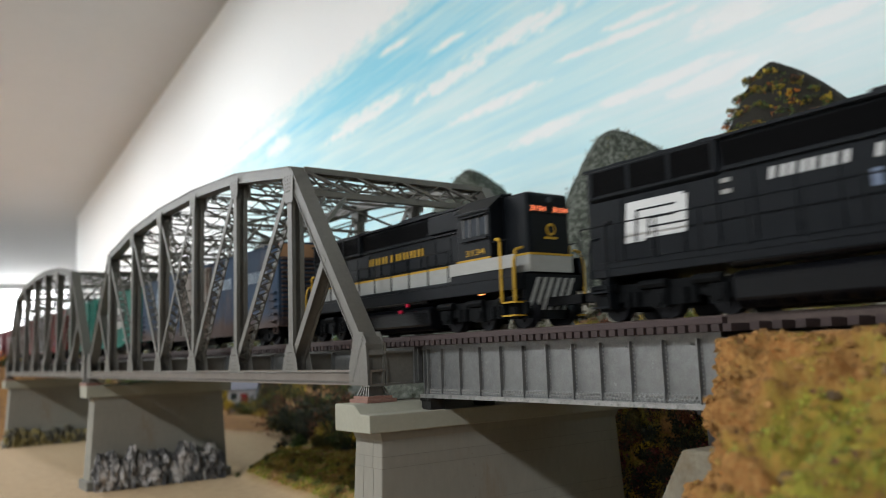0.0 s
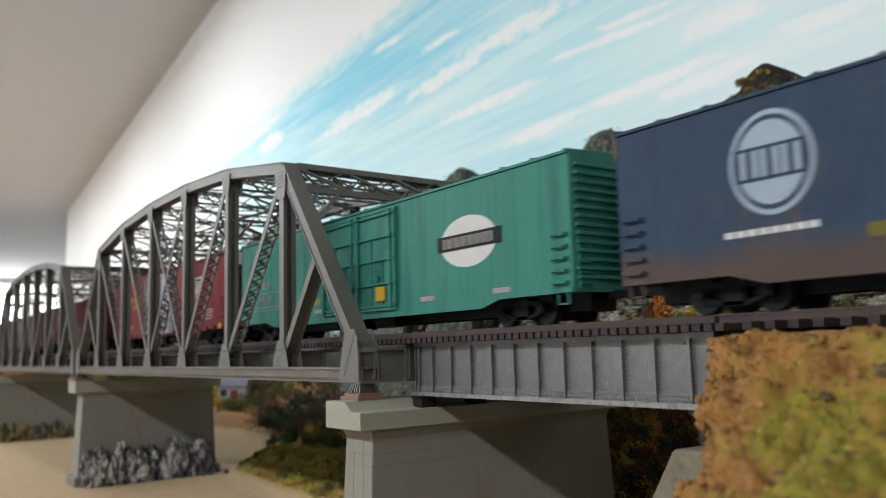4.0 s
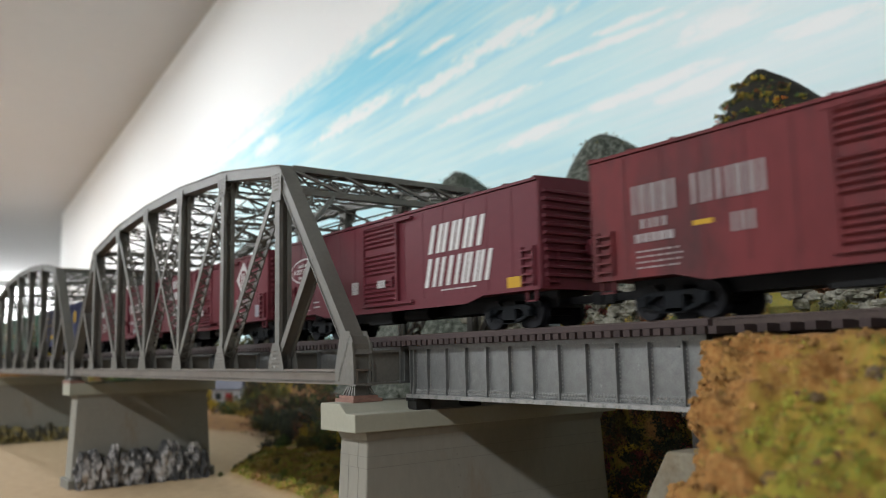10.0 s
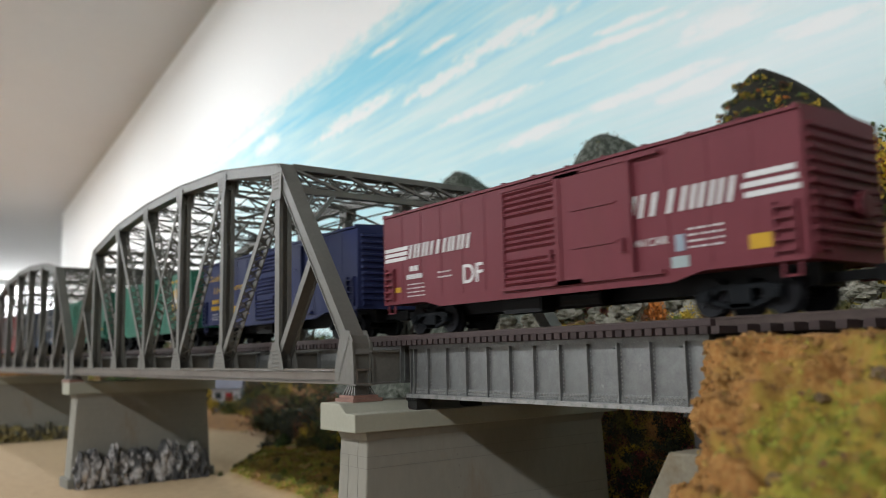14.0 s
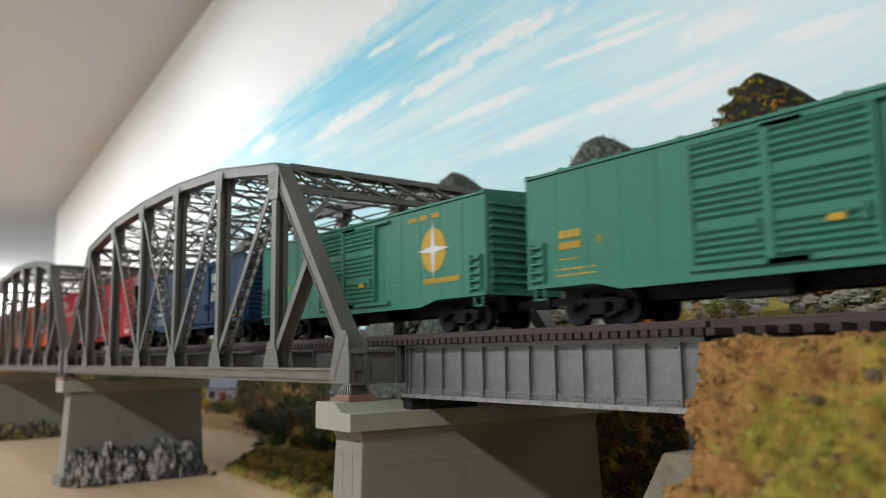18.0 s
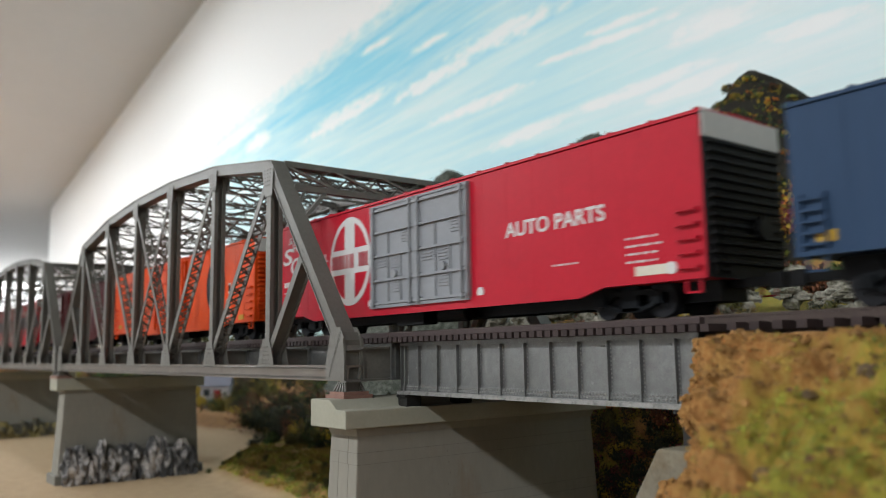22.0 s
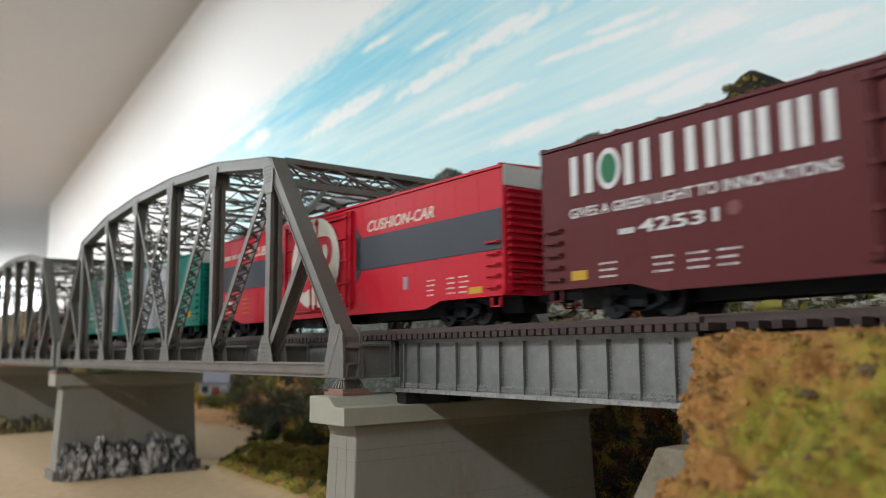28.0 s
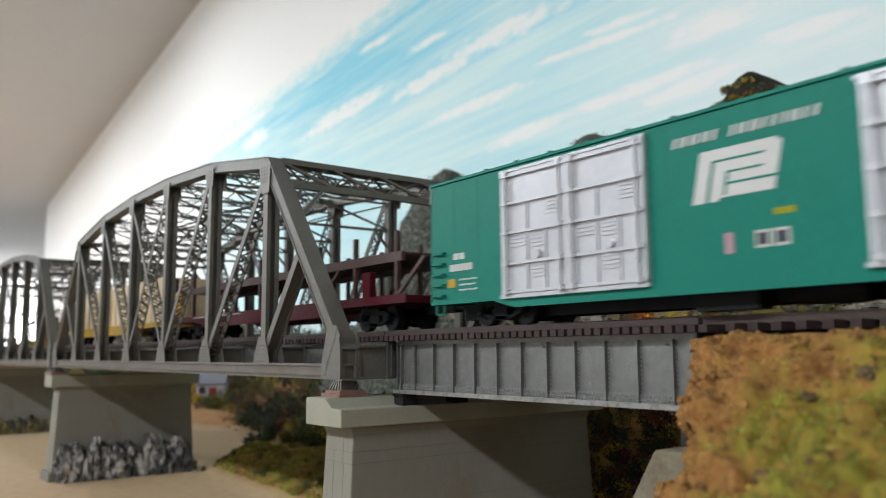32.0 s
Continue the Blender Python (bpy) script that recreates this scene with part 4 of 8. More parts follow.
# === plate girder span from the first pier to the abutment
def girder_span(yc):
    t = thing("plate_girder_bridge", "grey plate girder deck bridge with riveted stiffeners", "bridge", "girder spans")
    x0, x1 = 0.0094, 0.1466
    for o in (-0.0126, 0.0126):
        y = yc + o
        s = -1 if o < 0 else 1
        part("web", Geo().box(x0, x1, y - 0.0003, y + 0.0003, -0.0098, 0.0075), GIRDER, t)
        for z, h, w in ((-0.0106, 0.0007, 0.0030), (0.0080, 0.0007, 0.0013)):
            part("flange", Geo().box(x0 - 0.0004, x1, y - w, y + w, z - h, z + h), WORN_GLINT if z < 0 else GIRDER, t)
        g = Geo()
        g.box(x0, x1, y - 0.0010, y + 0.0010, -0.0099, -0.0075)
        part("flange_angle", g, GIRDER, t)
        stiff = [x0 + 0.0006, x0 + 0.0032] + [0.0215 + i * 0.01175 for i in range(11)]
        for x in stiff:
            g = Geo().box(x - 0.00025, x + 0.00025, y - 0.0017, y + 0.0017, -0.0099, 0.0072)
            g.box(x, x + 0.0008, y - 0.00042, y + 0.00042, -0.0099, 0.0072)
            part("stiffener", g, GIRDER, t)
        g = Geo()
        for i in range(int((x1 - x0) / 0.0013)):
            for z in (-0.0082, -0.0092):
                x, s2, yy = x0 + 0.0006 + i * 0.0013 + (0.00065 if z < -0.009 else 0), 0.00036, y + s * 0.0010
                n = len(g.v)
                g.v += [(x - s2, yy, z - s2), (x + s2, yy, z - s2), (x + s2, yy, z + s2), (x - s2, yy, z + s2), (x, yy + s * 0.0005, z)]
                g.f += [(n, n + 1, n + 4), (n + 1, n + 2, n + 4), (n + 2, n + 3, n + 4), (n + 3, n, n + 4)]
        for x in stiff:
            for j in range(12):
                z, s2, yy = -0.007 + j * 0.0012, 0.00026, y + s * 0.00042
                n = len(g.v)
                xx = x + 0.0006
                g.v += [(xx - s2, yy, z - s2), (xx + s2, yy, z - s2), (xx + s2, yy, z + s2), (xx - s2, yy, z + s2), (xx, yy + s * 0.00025, z)]
                g.f += [(n, n + 1, n + 4), (n + 1, n + 2, n + 4), (n + 2, n + 3, n + 4), (n + 3, n, n + 4)]
        # rivet heads take the paler colour, which paints in their highlights
        r = part("rivets", g, WORN_GLINT, t)
        r["kind"] = "stuff"
        for x in (x0 + 0.004, x1 - 0.004):
            low = -0.0158 if x < 0.1 else -0.0203
            bw = 0.003 if x < 0.1 else 0.0018
            g = Geo().box(x - bw, x + bw, y - bw * 1.1, y + bw * 1.1, low, -0.0113)
            for i in range(4):
                g.tube((x - 0.0024 + i * 0.0016, y - 0.0042, -0.0118), (x - 0.0024 + i * 0.0016, y - 0.0032, -0.0118), 0.0006, 6)
            part("bearing", g, DARKIRON, t)
    for i in range(6):
        x = x0 + 0.01 + i * 0.0235
        g = Geo()
        g.bar((x, yc - 0.013, 0.006), (x, yc + 0.013, -0.009), 0.001, 0.001).bar((x, yc + 0.013, 0.006), (x, yc - 0.013, -0.009), 0.001, 0.001)
        part("cross_frame", g, GIRDER, t)
    return t


girder_span(0.0)
girder_span(0.05)


# === tracks
def track(yc, label):
    t = thing("railway_track", label, "railway track", "tracks", at=pose(0, yc, 0))
    g0 = Geo().box(-0.0012, 0.0012, -0.0181, 0.0181, 0, 0.0019).mesh("bridge_tie")
    g0.materials.append(TIE)
    g1 = Geo().box(-0.0013, 0.0013, -0.0150, 0.0150, 0, 0.0020).mesh("tie")
    g1.materials.append(TIE)
    rest = Geo()
    for i in range(-40, 298):
        x = 0.1515 - i * 0.0035
        if i >= 0 and x > -0.62 and yc == 0:
            part("tie", g0, None, t, at=pose(x, 0, 0.0088))
        elif i >= 0:
            rest.box(x - 0.0012, x + 0.0012, -0.0175, 0.0175, 0.0088, 0.0107)
    for i in range(60):
        x = 0.1570 + i * 0.0062
        if yc == 0:
            part("tie", g1, None, t, at=pose(x, random.uniform(-0.0004, 0.0004), 0.0089))
        else:
            rest.box(x - 0.0013, x + 0.0013, -0.015, 0.015, 0.0089, 0.0109)
    x = 0.529
    while x < 4.9:
        rest.box(x - 0.0013, x + 0.0013, -0.015, 0.015, 0.0089, 0.0109)
        x += 0.0062
    x = -0.895
    while x > -5.5:
        rest.box(x - 0.0013, x + 0.0013, -0.015, 0.015, 0.0089, 0.0109)
        x -= 0.0062
    part("far_ties", rest, TIE, t)["kind"] = "stuff"
    for s in (-1, 1):
        y = s * 0.0087
        g = Geo().box(-5.5, 4.9, y - 0.0011, y + 0.0011, 0.0107, 0.0113).box(-5.5, 4.9, y - 0.0002, y + 0.0002, 0.0113, 0.0126).box(-5.5, 4.9, y - 0.0005, y + 0.0005, 0.0126, RAIL)
        part("rail", g, RAILM, t)
        y = s * 0.0166
        for a, b in ((-0.985, -0.494), (-0.4915, 0.0062), (0.0064, 0.1500)):
            part("guard_timber", Geo().box(a, b, y - 0.0011, y + 0.0011, 0.0107, 0.0125), TIMBER, t, bevel=0.0002)
    return t


track(0.0, "railway track with dark brown ties and rusty rails on the bridges")
track(0.05, "second railway track with dark ties behind the first")


# === rolling stock
def paint(name, colour, rough=0.42, **k):
    return mat(name, tuple(c * 0.74 for c in colour), rough, 0, k.pop("var", 0.08), k.pop("scale", 60), k.pop("bump", 0.06), spec=k.pop("spec", 0.13), **k)


BLACK = mat("black_plastic", (0.005, 0.005, 0.0055), 0.5, 0, 0.2, 150, 0.1, spec=0.12)
TRUCKM = mat("dark_truck_casting", (0.0045, 0.0055, 0.0068), 0.55, 0, 0.25, 200, 0.15, spec=0.08)
WHEELM = mat("wheel_steel", (0.009, 0.009, 0.011), 0.5, 0.0, 0.2, 200, 0.05, spec=0.12)
WHITEP = paint("white_lettering", (0.66, 0.66, 0.65))
FADED = paint("faded_white_lettering", (0.34, 0.31, 0.31), stain=(0.2, 0.14, 0.14), stain_at=(0.5, 0.7))
YELLOWP = paint("yellow_lettering", (0.52, 0.31, 0.028))
GREYDOOR = paint("grey_door_paint", (0.27, 0.28, 0.30))
GREYSILVER = mat("pale_grey_door_paint", (0.33, 0.34, 0.375), 0.38, 0.1, 0.10, 60, 0.08, spec=0.3)
SILVER = mat("silver_door_paint", (0.47, 0.48, 0.51), 0.30, 0.45, 0.10, 60, 0.08, spec=0.5)
RAILCAR_TOP = RAIL
WHEEL_R = 0.0050


def disc(g, cx, cz, r, y, d, rz=None, n=36):
    rz = rz or r
    return g.prism([(cx + r * math.cos(2 * math.pi * i / n), y, cz + rz * math.sin(2 * math.pi * i / n)) for i in range(n)], (0, d, 0))


def truck_meshes():
    """A freight truck: two cast side frames with bolster and springs, and the mesh of a wheelset."""
    g = Geo()
    for s in (-1, 1):
        y = s * 0.0118
        d = -s * 0.0022
        g.prism([(-0.0118, y, 0.0040), (-0.0118, y, 0.0068), (-0.0070, y, 0.0080), (0.0070, y, 0.0080), (0.0118, y, 0.0068), (0.0118, y, 0.0040), (0.0095, y, 0.0042), (0.0055, y, 0.0066), (0.0032, y, 0.0066), (0.0032, y, 0.0020), (-0.0032, y, 0.0020), (-0.0032, y, 0.0066), (-0.0055, y, 0.0066), (-0.0095, y, 0.0042)][::-1], (0, d, 0))
        g.prism([(-0.0095, y, 0.0036), (-0.0035, y, 0.0018), (0.0035, y, 0.0018), (0.0095, y, 0.0036), (0.0095, y, 0.0046), (0.0035, y, 0.0030), (-0.0035, y, 0.0030), (-0.0095, y, 0.0046)][::-1], (0, d * 0.8, 0))
        for x in (-0.0018, 0, 0.0018):
            g.tube((x, y - s * 0.0012, 0.0026), (x, y - s * 0.0012, 0.0064), 0.0009, 8)
        for x in (-0.0100, 0.0100):
            g.box(x - 0.0018, x + 0.0018, min(y, y + s * 0.0009), max(y, y + s * 0.0009), 0.0038, 0.0068)
            g.tube((x, y, 0.0050), (x, y + s * 0.0012, 0.0050), 0.0013, 10)
    g.box(-0.0030, 0.0030, -0.0115, 0.0115, 0.0050, 0.0092)
    side_frames = g.mesh("truck_frame")
    side_frames.materials.append(TRUCKM)
    w = Geo()
    for s in (-1, 1):
        w.tube((0, s * 0.0078, 0), (0, s * 0.0098, 0), WHEEL_R, 20)
        w.tube((0, s * 0.0070, 0), (0, s * 0.0078, 0), WHEEL_R + 0.0006, 20)
        w.tube((0, s * 0.0098, 0), (0, s * 0.0101, 0), WHEEL_R * 0.4, 12)
        for i in range(4):
            a = math.pi / 2 * i
            w.box(0.0026 * math.cos(a) - 0.0004, 0.0026 * math.cos(a) + 0.0004, s * 0.0099 - 0.0002, s * 0.0099 + 0.0002, 0.0026 * math.sin(a) - 0.0004, 0.0026 * math.sin(a) + 0.0004)
    w.tube((0, -0.0115, 0), (0, 0.0115, 0), 0.0011, 8)
    wheels = w.mesh("wheelset")
    wheels.materials.append(WHEELM)
    return side_frames, wheels


TRUCK, WHEELSET = truck_meshes()
WHEELS = {}          # wheelsets by their place on the truck


def add_truck(car, x, axles=(-0.0100, 0.0100)):
    tr = part("truck", TRUCK, None, car, at=pose(x, 0, 0))
    for a in axles:
        w = part("wheelset", WHEELSET, None, tr, at=pose(a, 0, WHEEL_R))
        WHEELS.setdefault(round(a, 4), []).append(w)
    return tr


def text_mesh(body, height, slant=0.0, stretch=1.0, bold=0.0):
    cu = bpy.data.curves.new("lettering", "FONT")
    cu.body, cu.size, cu.shear, cu.extrude = body, height / 0.72, slant, 0.0001
    cu.offset = bold
    cu.align_x = "LEFT"
    ob = bpy.data.objects.new("lettering", cu)
    scene.collection.objects.link(ob)
    me = bpy.data.meshes.new_from_object(ob.evaluated_get(bpy.context.evaluated_depsgraph_get()))
    bpy.data.objects.remove(ob)
    co = np.empty(len(me.vertices) * 3)
    me.vertices.foreach_get("co", co)
    co = co.reshape(-1, 3)
    w = (co[:, 0].max() - co[:, 0].min()) if len(co) else 1.0
    return me, co, w


def lettering(car, body, x0, x1, z, height, y, material, slant=0.0, bold=0.0):
    """Readable words on the side at y, fitted between x0 and x1 with their foot at z."""
    me, co, w = text_mesh(body, height, slant, 1.0, bold)
    k = (x1 - x0) / w
    lo = co[:, 0].min()
    out = np.c_[x0 + (co[:, 0] - lo) * k, y - 0.00012 - co[:, 2] * 0.5, z + co[:, 1]]
    me.vertices.foreach_set("co", out.ravel())
    me.materials.clear()
    return part("lettering", me, material, car)


def bars(car, count, x0, x1, z, height, y, material, slant=0.0, gap=0.22, breaks=(), row=""):
    """A name or small print as a row of plain upright bars; row gives pairs w, single bars n and gaps."""
    g = Geo()
    row = row or "w" * count
    step = (x1 - x0) / len(row)
    for i, mark in enumerate(row):
        if i in breaks or mark == ".":
            continue
        a, b = x0 + step * (i + gap / 2), x0 + step * (i + 1 - gap / 2)
        w = b - a
        if mark == "n":
            stems = ((a + w * 0.32, b - w * 0.32),)
        elif height > 0.0025:
            stems = ((a, a + w * 0.31), (b - w * 0.31, b))
        else:
            stems = ((a, b),)
        for p, q in stems:
            g.prism([(u + slant * k * height, y, z + k * height) for u, k in ((p, 0), (q, 0), (q, 1), (p, 1))], (0, -0.00018, 0))
    return part("lettering", g, material, car)


def lines(car, x0, x1, z, count, pitch, y, material, seed=0):
    """Lines of small print as thin bars."""
    g = Geo()
    rnd = random.Random(seed + count)
    for i in range(count):
        x = x0
        while x < x1 - 0.001:
            w = min(rnd.uniform(0.0006, 0.0020), x1 - x)
            g.box(x, x + w, y - 0.00012, y, z - i * pitch, z - i * pitch + min(0.0006, pitch * 0.32))
            x += w + rnd.uniform(0.0005, 0.0012)
    return part("small_print", g, material, car)


def plate(car, name, x, z, w, h, y, material, label=""):
    return part(name, Geo().box(x - w / 2, x + w / 2, y - 0.0002, y, z - h / 2, z + h / 2), material, car, label)


HW = 0.0178          # half the width over the sides


def ladder(car, x, y, z0, z1, w, rungs, material, face="y", irons=False):
    if irons:
        s = -1 if y < 0 else 1
        for i in range(rungs):
            z = z0 + (z1 - z0) * (i + 0.5) / rungs
            g = Geo().box(x - w / 2, x + w / 2, y + s * 0.0013 - 0.0003, y + s * 0.0013 + 0.0003, z - 0.0003, z + 0.0003)
            for a in (x - w / 2, x + w / 2):
                g.box(a - 0.0004, a + 0.0004, min(y, y + s * 0.0013), max(y, y + s * 0.0013), z - 0.0005, z + 0.0005)
            part("grab_iron", g, material, car)
        return None
    g = Geo()
    s = -1 if y < 0 else 1
    if face == "y":
        yy = y + s * 0.0011
        for a in (x - w / 2, x + w / 2):
            g.box(a - 0.0003, a + 0.0003, min(y, yy), max(y, yy), z0, z1)
        for i in range(rungs):
            z = z0 + (z1 - z0) * (i + 0.5) / rungs
            g.box(x - w / 2, x + w / 2, yy - 0.0003, yy + 0.0003, z - 0.0003, z + 0.0003)
    else:
        s = -1 if x < 0 else 1
        xx = x + s * 0.0011
        for a in (y - w / 2, y + w / 2):
            g.box(min(x, xx), max(x, xx), a - 0.0003, a + 0.0003, z0, z1)
        for i in range(rungs):
            z = z0 + (z1 - z0) * (i + 0.5) / rungs
            g.box(xx - 0.0003, xx + 0.0003, y - w / 2, y + w / 2, z - 0.0003, z + 0.0003)
    return part("ladder", g, material, car)


def boxcar(label, u_left, u_right, eave, sill, body, roof=None, ends=None, doors=(), door_mat=None, hicube=False, end_top=None, seams=True, ladder_h=0.4, fishbelly=True, group="boxcars"):
    """A boxcar in its own space: middle at x = 0, head of the rails at z = 0."""
    L = u_right - u_left
    car = thing("boxcar", label, "boxcar", group)
    roof, ends, door_mat = roof or body, ends or body, door_mat or body
    x0, x1 = -L / 2, L / 2
    g = Geo().box(x0, x1, -HW, HW, sill + 0.0002, eave)
    part("body", g, body, car, bevel=0.0003)
    # roof: shallow gable with cross ribs
    g = Geo()
    rise = 0.0016
    g.prism([(x0 - 0.0004, -HW - 0.0006, eave), (x0 - 0.0004, -HW - 0.0006, eave + 0.0009), (x0 - 0.0004, 0, eave + rise), (x0 - 0.0004, HW + 0.0006, eave + 0.0009), (x0 - 0.0004, HW + 0.0006, eave)], (L + 0.0008, 0, 0))
    top = part("roof", g, roof, car)
    n = max(8, int(L / 0.0145))
    x = -0.0006
    rib = Geo().prism([(x, -HW - 0.0007, eave + 0.0005), (x, -HW - 0.0007, eave + 0.0014), (x, 0, eave + rise + 0.0006), (x, HW + 0.0007, eave + 0.0014), (x, HW + 0.0007, eave + 0.0005)], (0.0012, 0, 0)).mesh("roof_rib")
    rib.materials.append(roof)
    for i in range(n + 1):
        part("roof_rib", rib, None, top, at=pose(x0 + 0.0006 + (L - 0.0012) * i / n, 0, 0))
    # ribbed ends
    for s, xe in ((-1, x0), (1, x1)):
        panel = part("end_panel", Geo().box(min(xe, xe + s * 0.0005), max(xe, xe + s * 0.0005), -HW, HW, sill, eave), ends, car)
        n = 14 if hicube else 11
        z0, z1 = sill + 0.003, eave - (0.006 if end_top else 0.002)
        h = (z1 - z0) / n * 0.36
        rib = Geo().prism([(xe, -HW + 0.0012, -h), (xe + s * 0.0015, -HW + 0.0022, -h * 0.35), (xe + s * 0.0015, -HW + 0.0022, h * 0.35), (xe, -HW + 0.0012, h)][::s], (0, 2 * HW - 0.0034, 0)).mesh("end_rib")
        rib.materials.append(ends)
        for i in range(n):
            part("end_rib", rib, None, panel, at=pose(0, 0, z0 + (z1 - z0) * (i + 0.5) / n))
        if end_top:
            g = Geo().box(min(xe, xe + s * 0.0009), max(xe, xe + s * 0.0009), -HW, HW, eave - 0.0062, eave + 0.0008)
            part("end_top_band", g, end_top, car, "white painted band at the top of the end")
        ladder(car, xe, -HW + 0.005, sill + 0.001, sill + (eave - sill) * ladder_h, 0.005, 5, ends, "x")
        ladder(car, xe - s * 0.0048, -HW, sill + 0.001, sill + (eave - sill) * (0.46 if hicube else ladder_h), 0.0056, 5, body, irons=hicube)
        ladder(car, xe - s * 0.0048, HW, sill + 0.001, sill + (eave - sill) * (0.46 if hicube else ladder_h), 0.0056, 5, body, irons=hicube)
        g = Geo()
        g.tube((xe + s * 0.0010, 0.006, sill + 0.014), (xe + s * 0.0030, 0.006, sill + 0.014), 0.0035, 12)
        part("brake_wheel", g, ends, car)
        g = Geo().box(min(xe - s * 0.01, xe + s * 0.0098), max(xe - s * 0.01, xe + s * 0.0098), -0.0014, 0.0014, 0.0072, 0.0096)
        g.box(min(xe + s * 0.0070, xe + s * 0.0112), max(xe + s * 0.0070, xe + s * 0.0112), -0.0022, 0.0022, 0.0065, 0.0104)
        part("coupler", g, BLACK, car)
        # stirrup step
        for yy in (-HW + 0.0005, HW - 0.0005):
            g = Geo()
            for a in (-0.0022, 0.0022):
                g.box(xe - s * 0.0045 + a - 0.0003, xe - s * 0.0045 + a + 0.0003, yy - 0.0003, yy + 0.0003, sill - 0.0035, sill + 0.001)
            g.box(xe - s * 0.0045 - 0.0025, xe - s * 0.0045 + 0.0025, yy - 0.0003, yy + 0.0003, sill - 0.0038, sill - 0.0033)
            part("step", g, body, car)
    # side sills, deeper between the trucks
    for s in (-1, 1):
        y = s * HW
        tx = L / 2 - 0.030 - (0.006 if hicube else 0)
        d = (0.0028 if hicube else 0.0025) if fishbelly else 0.0016
        g = Geo()
        pts = [(x0, sill + 0.0012), (x0, sill - 0.0002), (-tx - 0.002, sill - 0.0002), (-tx + 0.008, sill - d), (tx - 0.008, sill - d), (tx + 0.002, sill - 0.0002), (x1, sill - 0.0002), (x1, sill + 0.0012)]
        g.prism([(a, y + s * 0.0004, b) for a, b in pts], (0, -s * 0.0008, 0))
        part("side_sill", g, body, car)
        if seams:
            proud = 0.00006 if hicube else 0.00013
            seam = Geo().box(-0.0003, 0.0003, min(y, y + s * proud), max(y, y + s * proud), sill + 0.0014, eave - 0.001).mesh("side_seam")
            seam.materials.append(body)
            m = int(L / 0.0125)
            for i in range(1, m):
                x = x0 + L * i / m
                if any(a - 0.001 < x < b + 0.001 for a, b, *_ in doors):
                    continue
                part("side_seam", seam, None, car, at=pose(x, 0, 0))
        for dx0, dx1, style in doors:
            door(car, dx0, dx1, sill, eave, y, s, style, door_mat)
    part("underframe", Geo().box(x0 + 0.004, x1 - 0.004, -0.006, 0.006, sill - 0.0055, sill + 0.0005), BLACK, car)
    g = Geo().box(-0.022, -0.004, -0.013, -0.006, sill - 0.007, sill)
    g.tube((0.006, -0.011, sill - 0.004), (0.022, -0.011, sill - 0.004), 0.0028, 10)
    part("brake_gear", g, BLACK, car)
    for s in (-1, 1):
        add_truck(car, s * (L / 2 - 0.0225 - (0.008 if hicube else 0)))
    car["u"] = (u_left + u_right) / 2
    CARS.append(car)
    return car


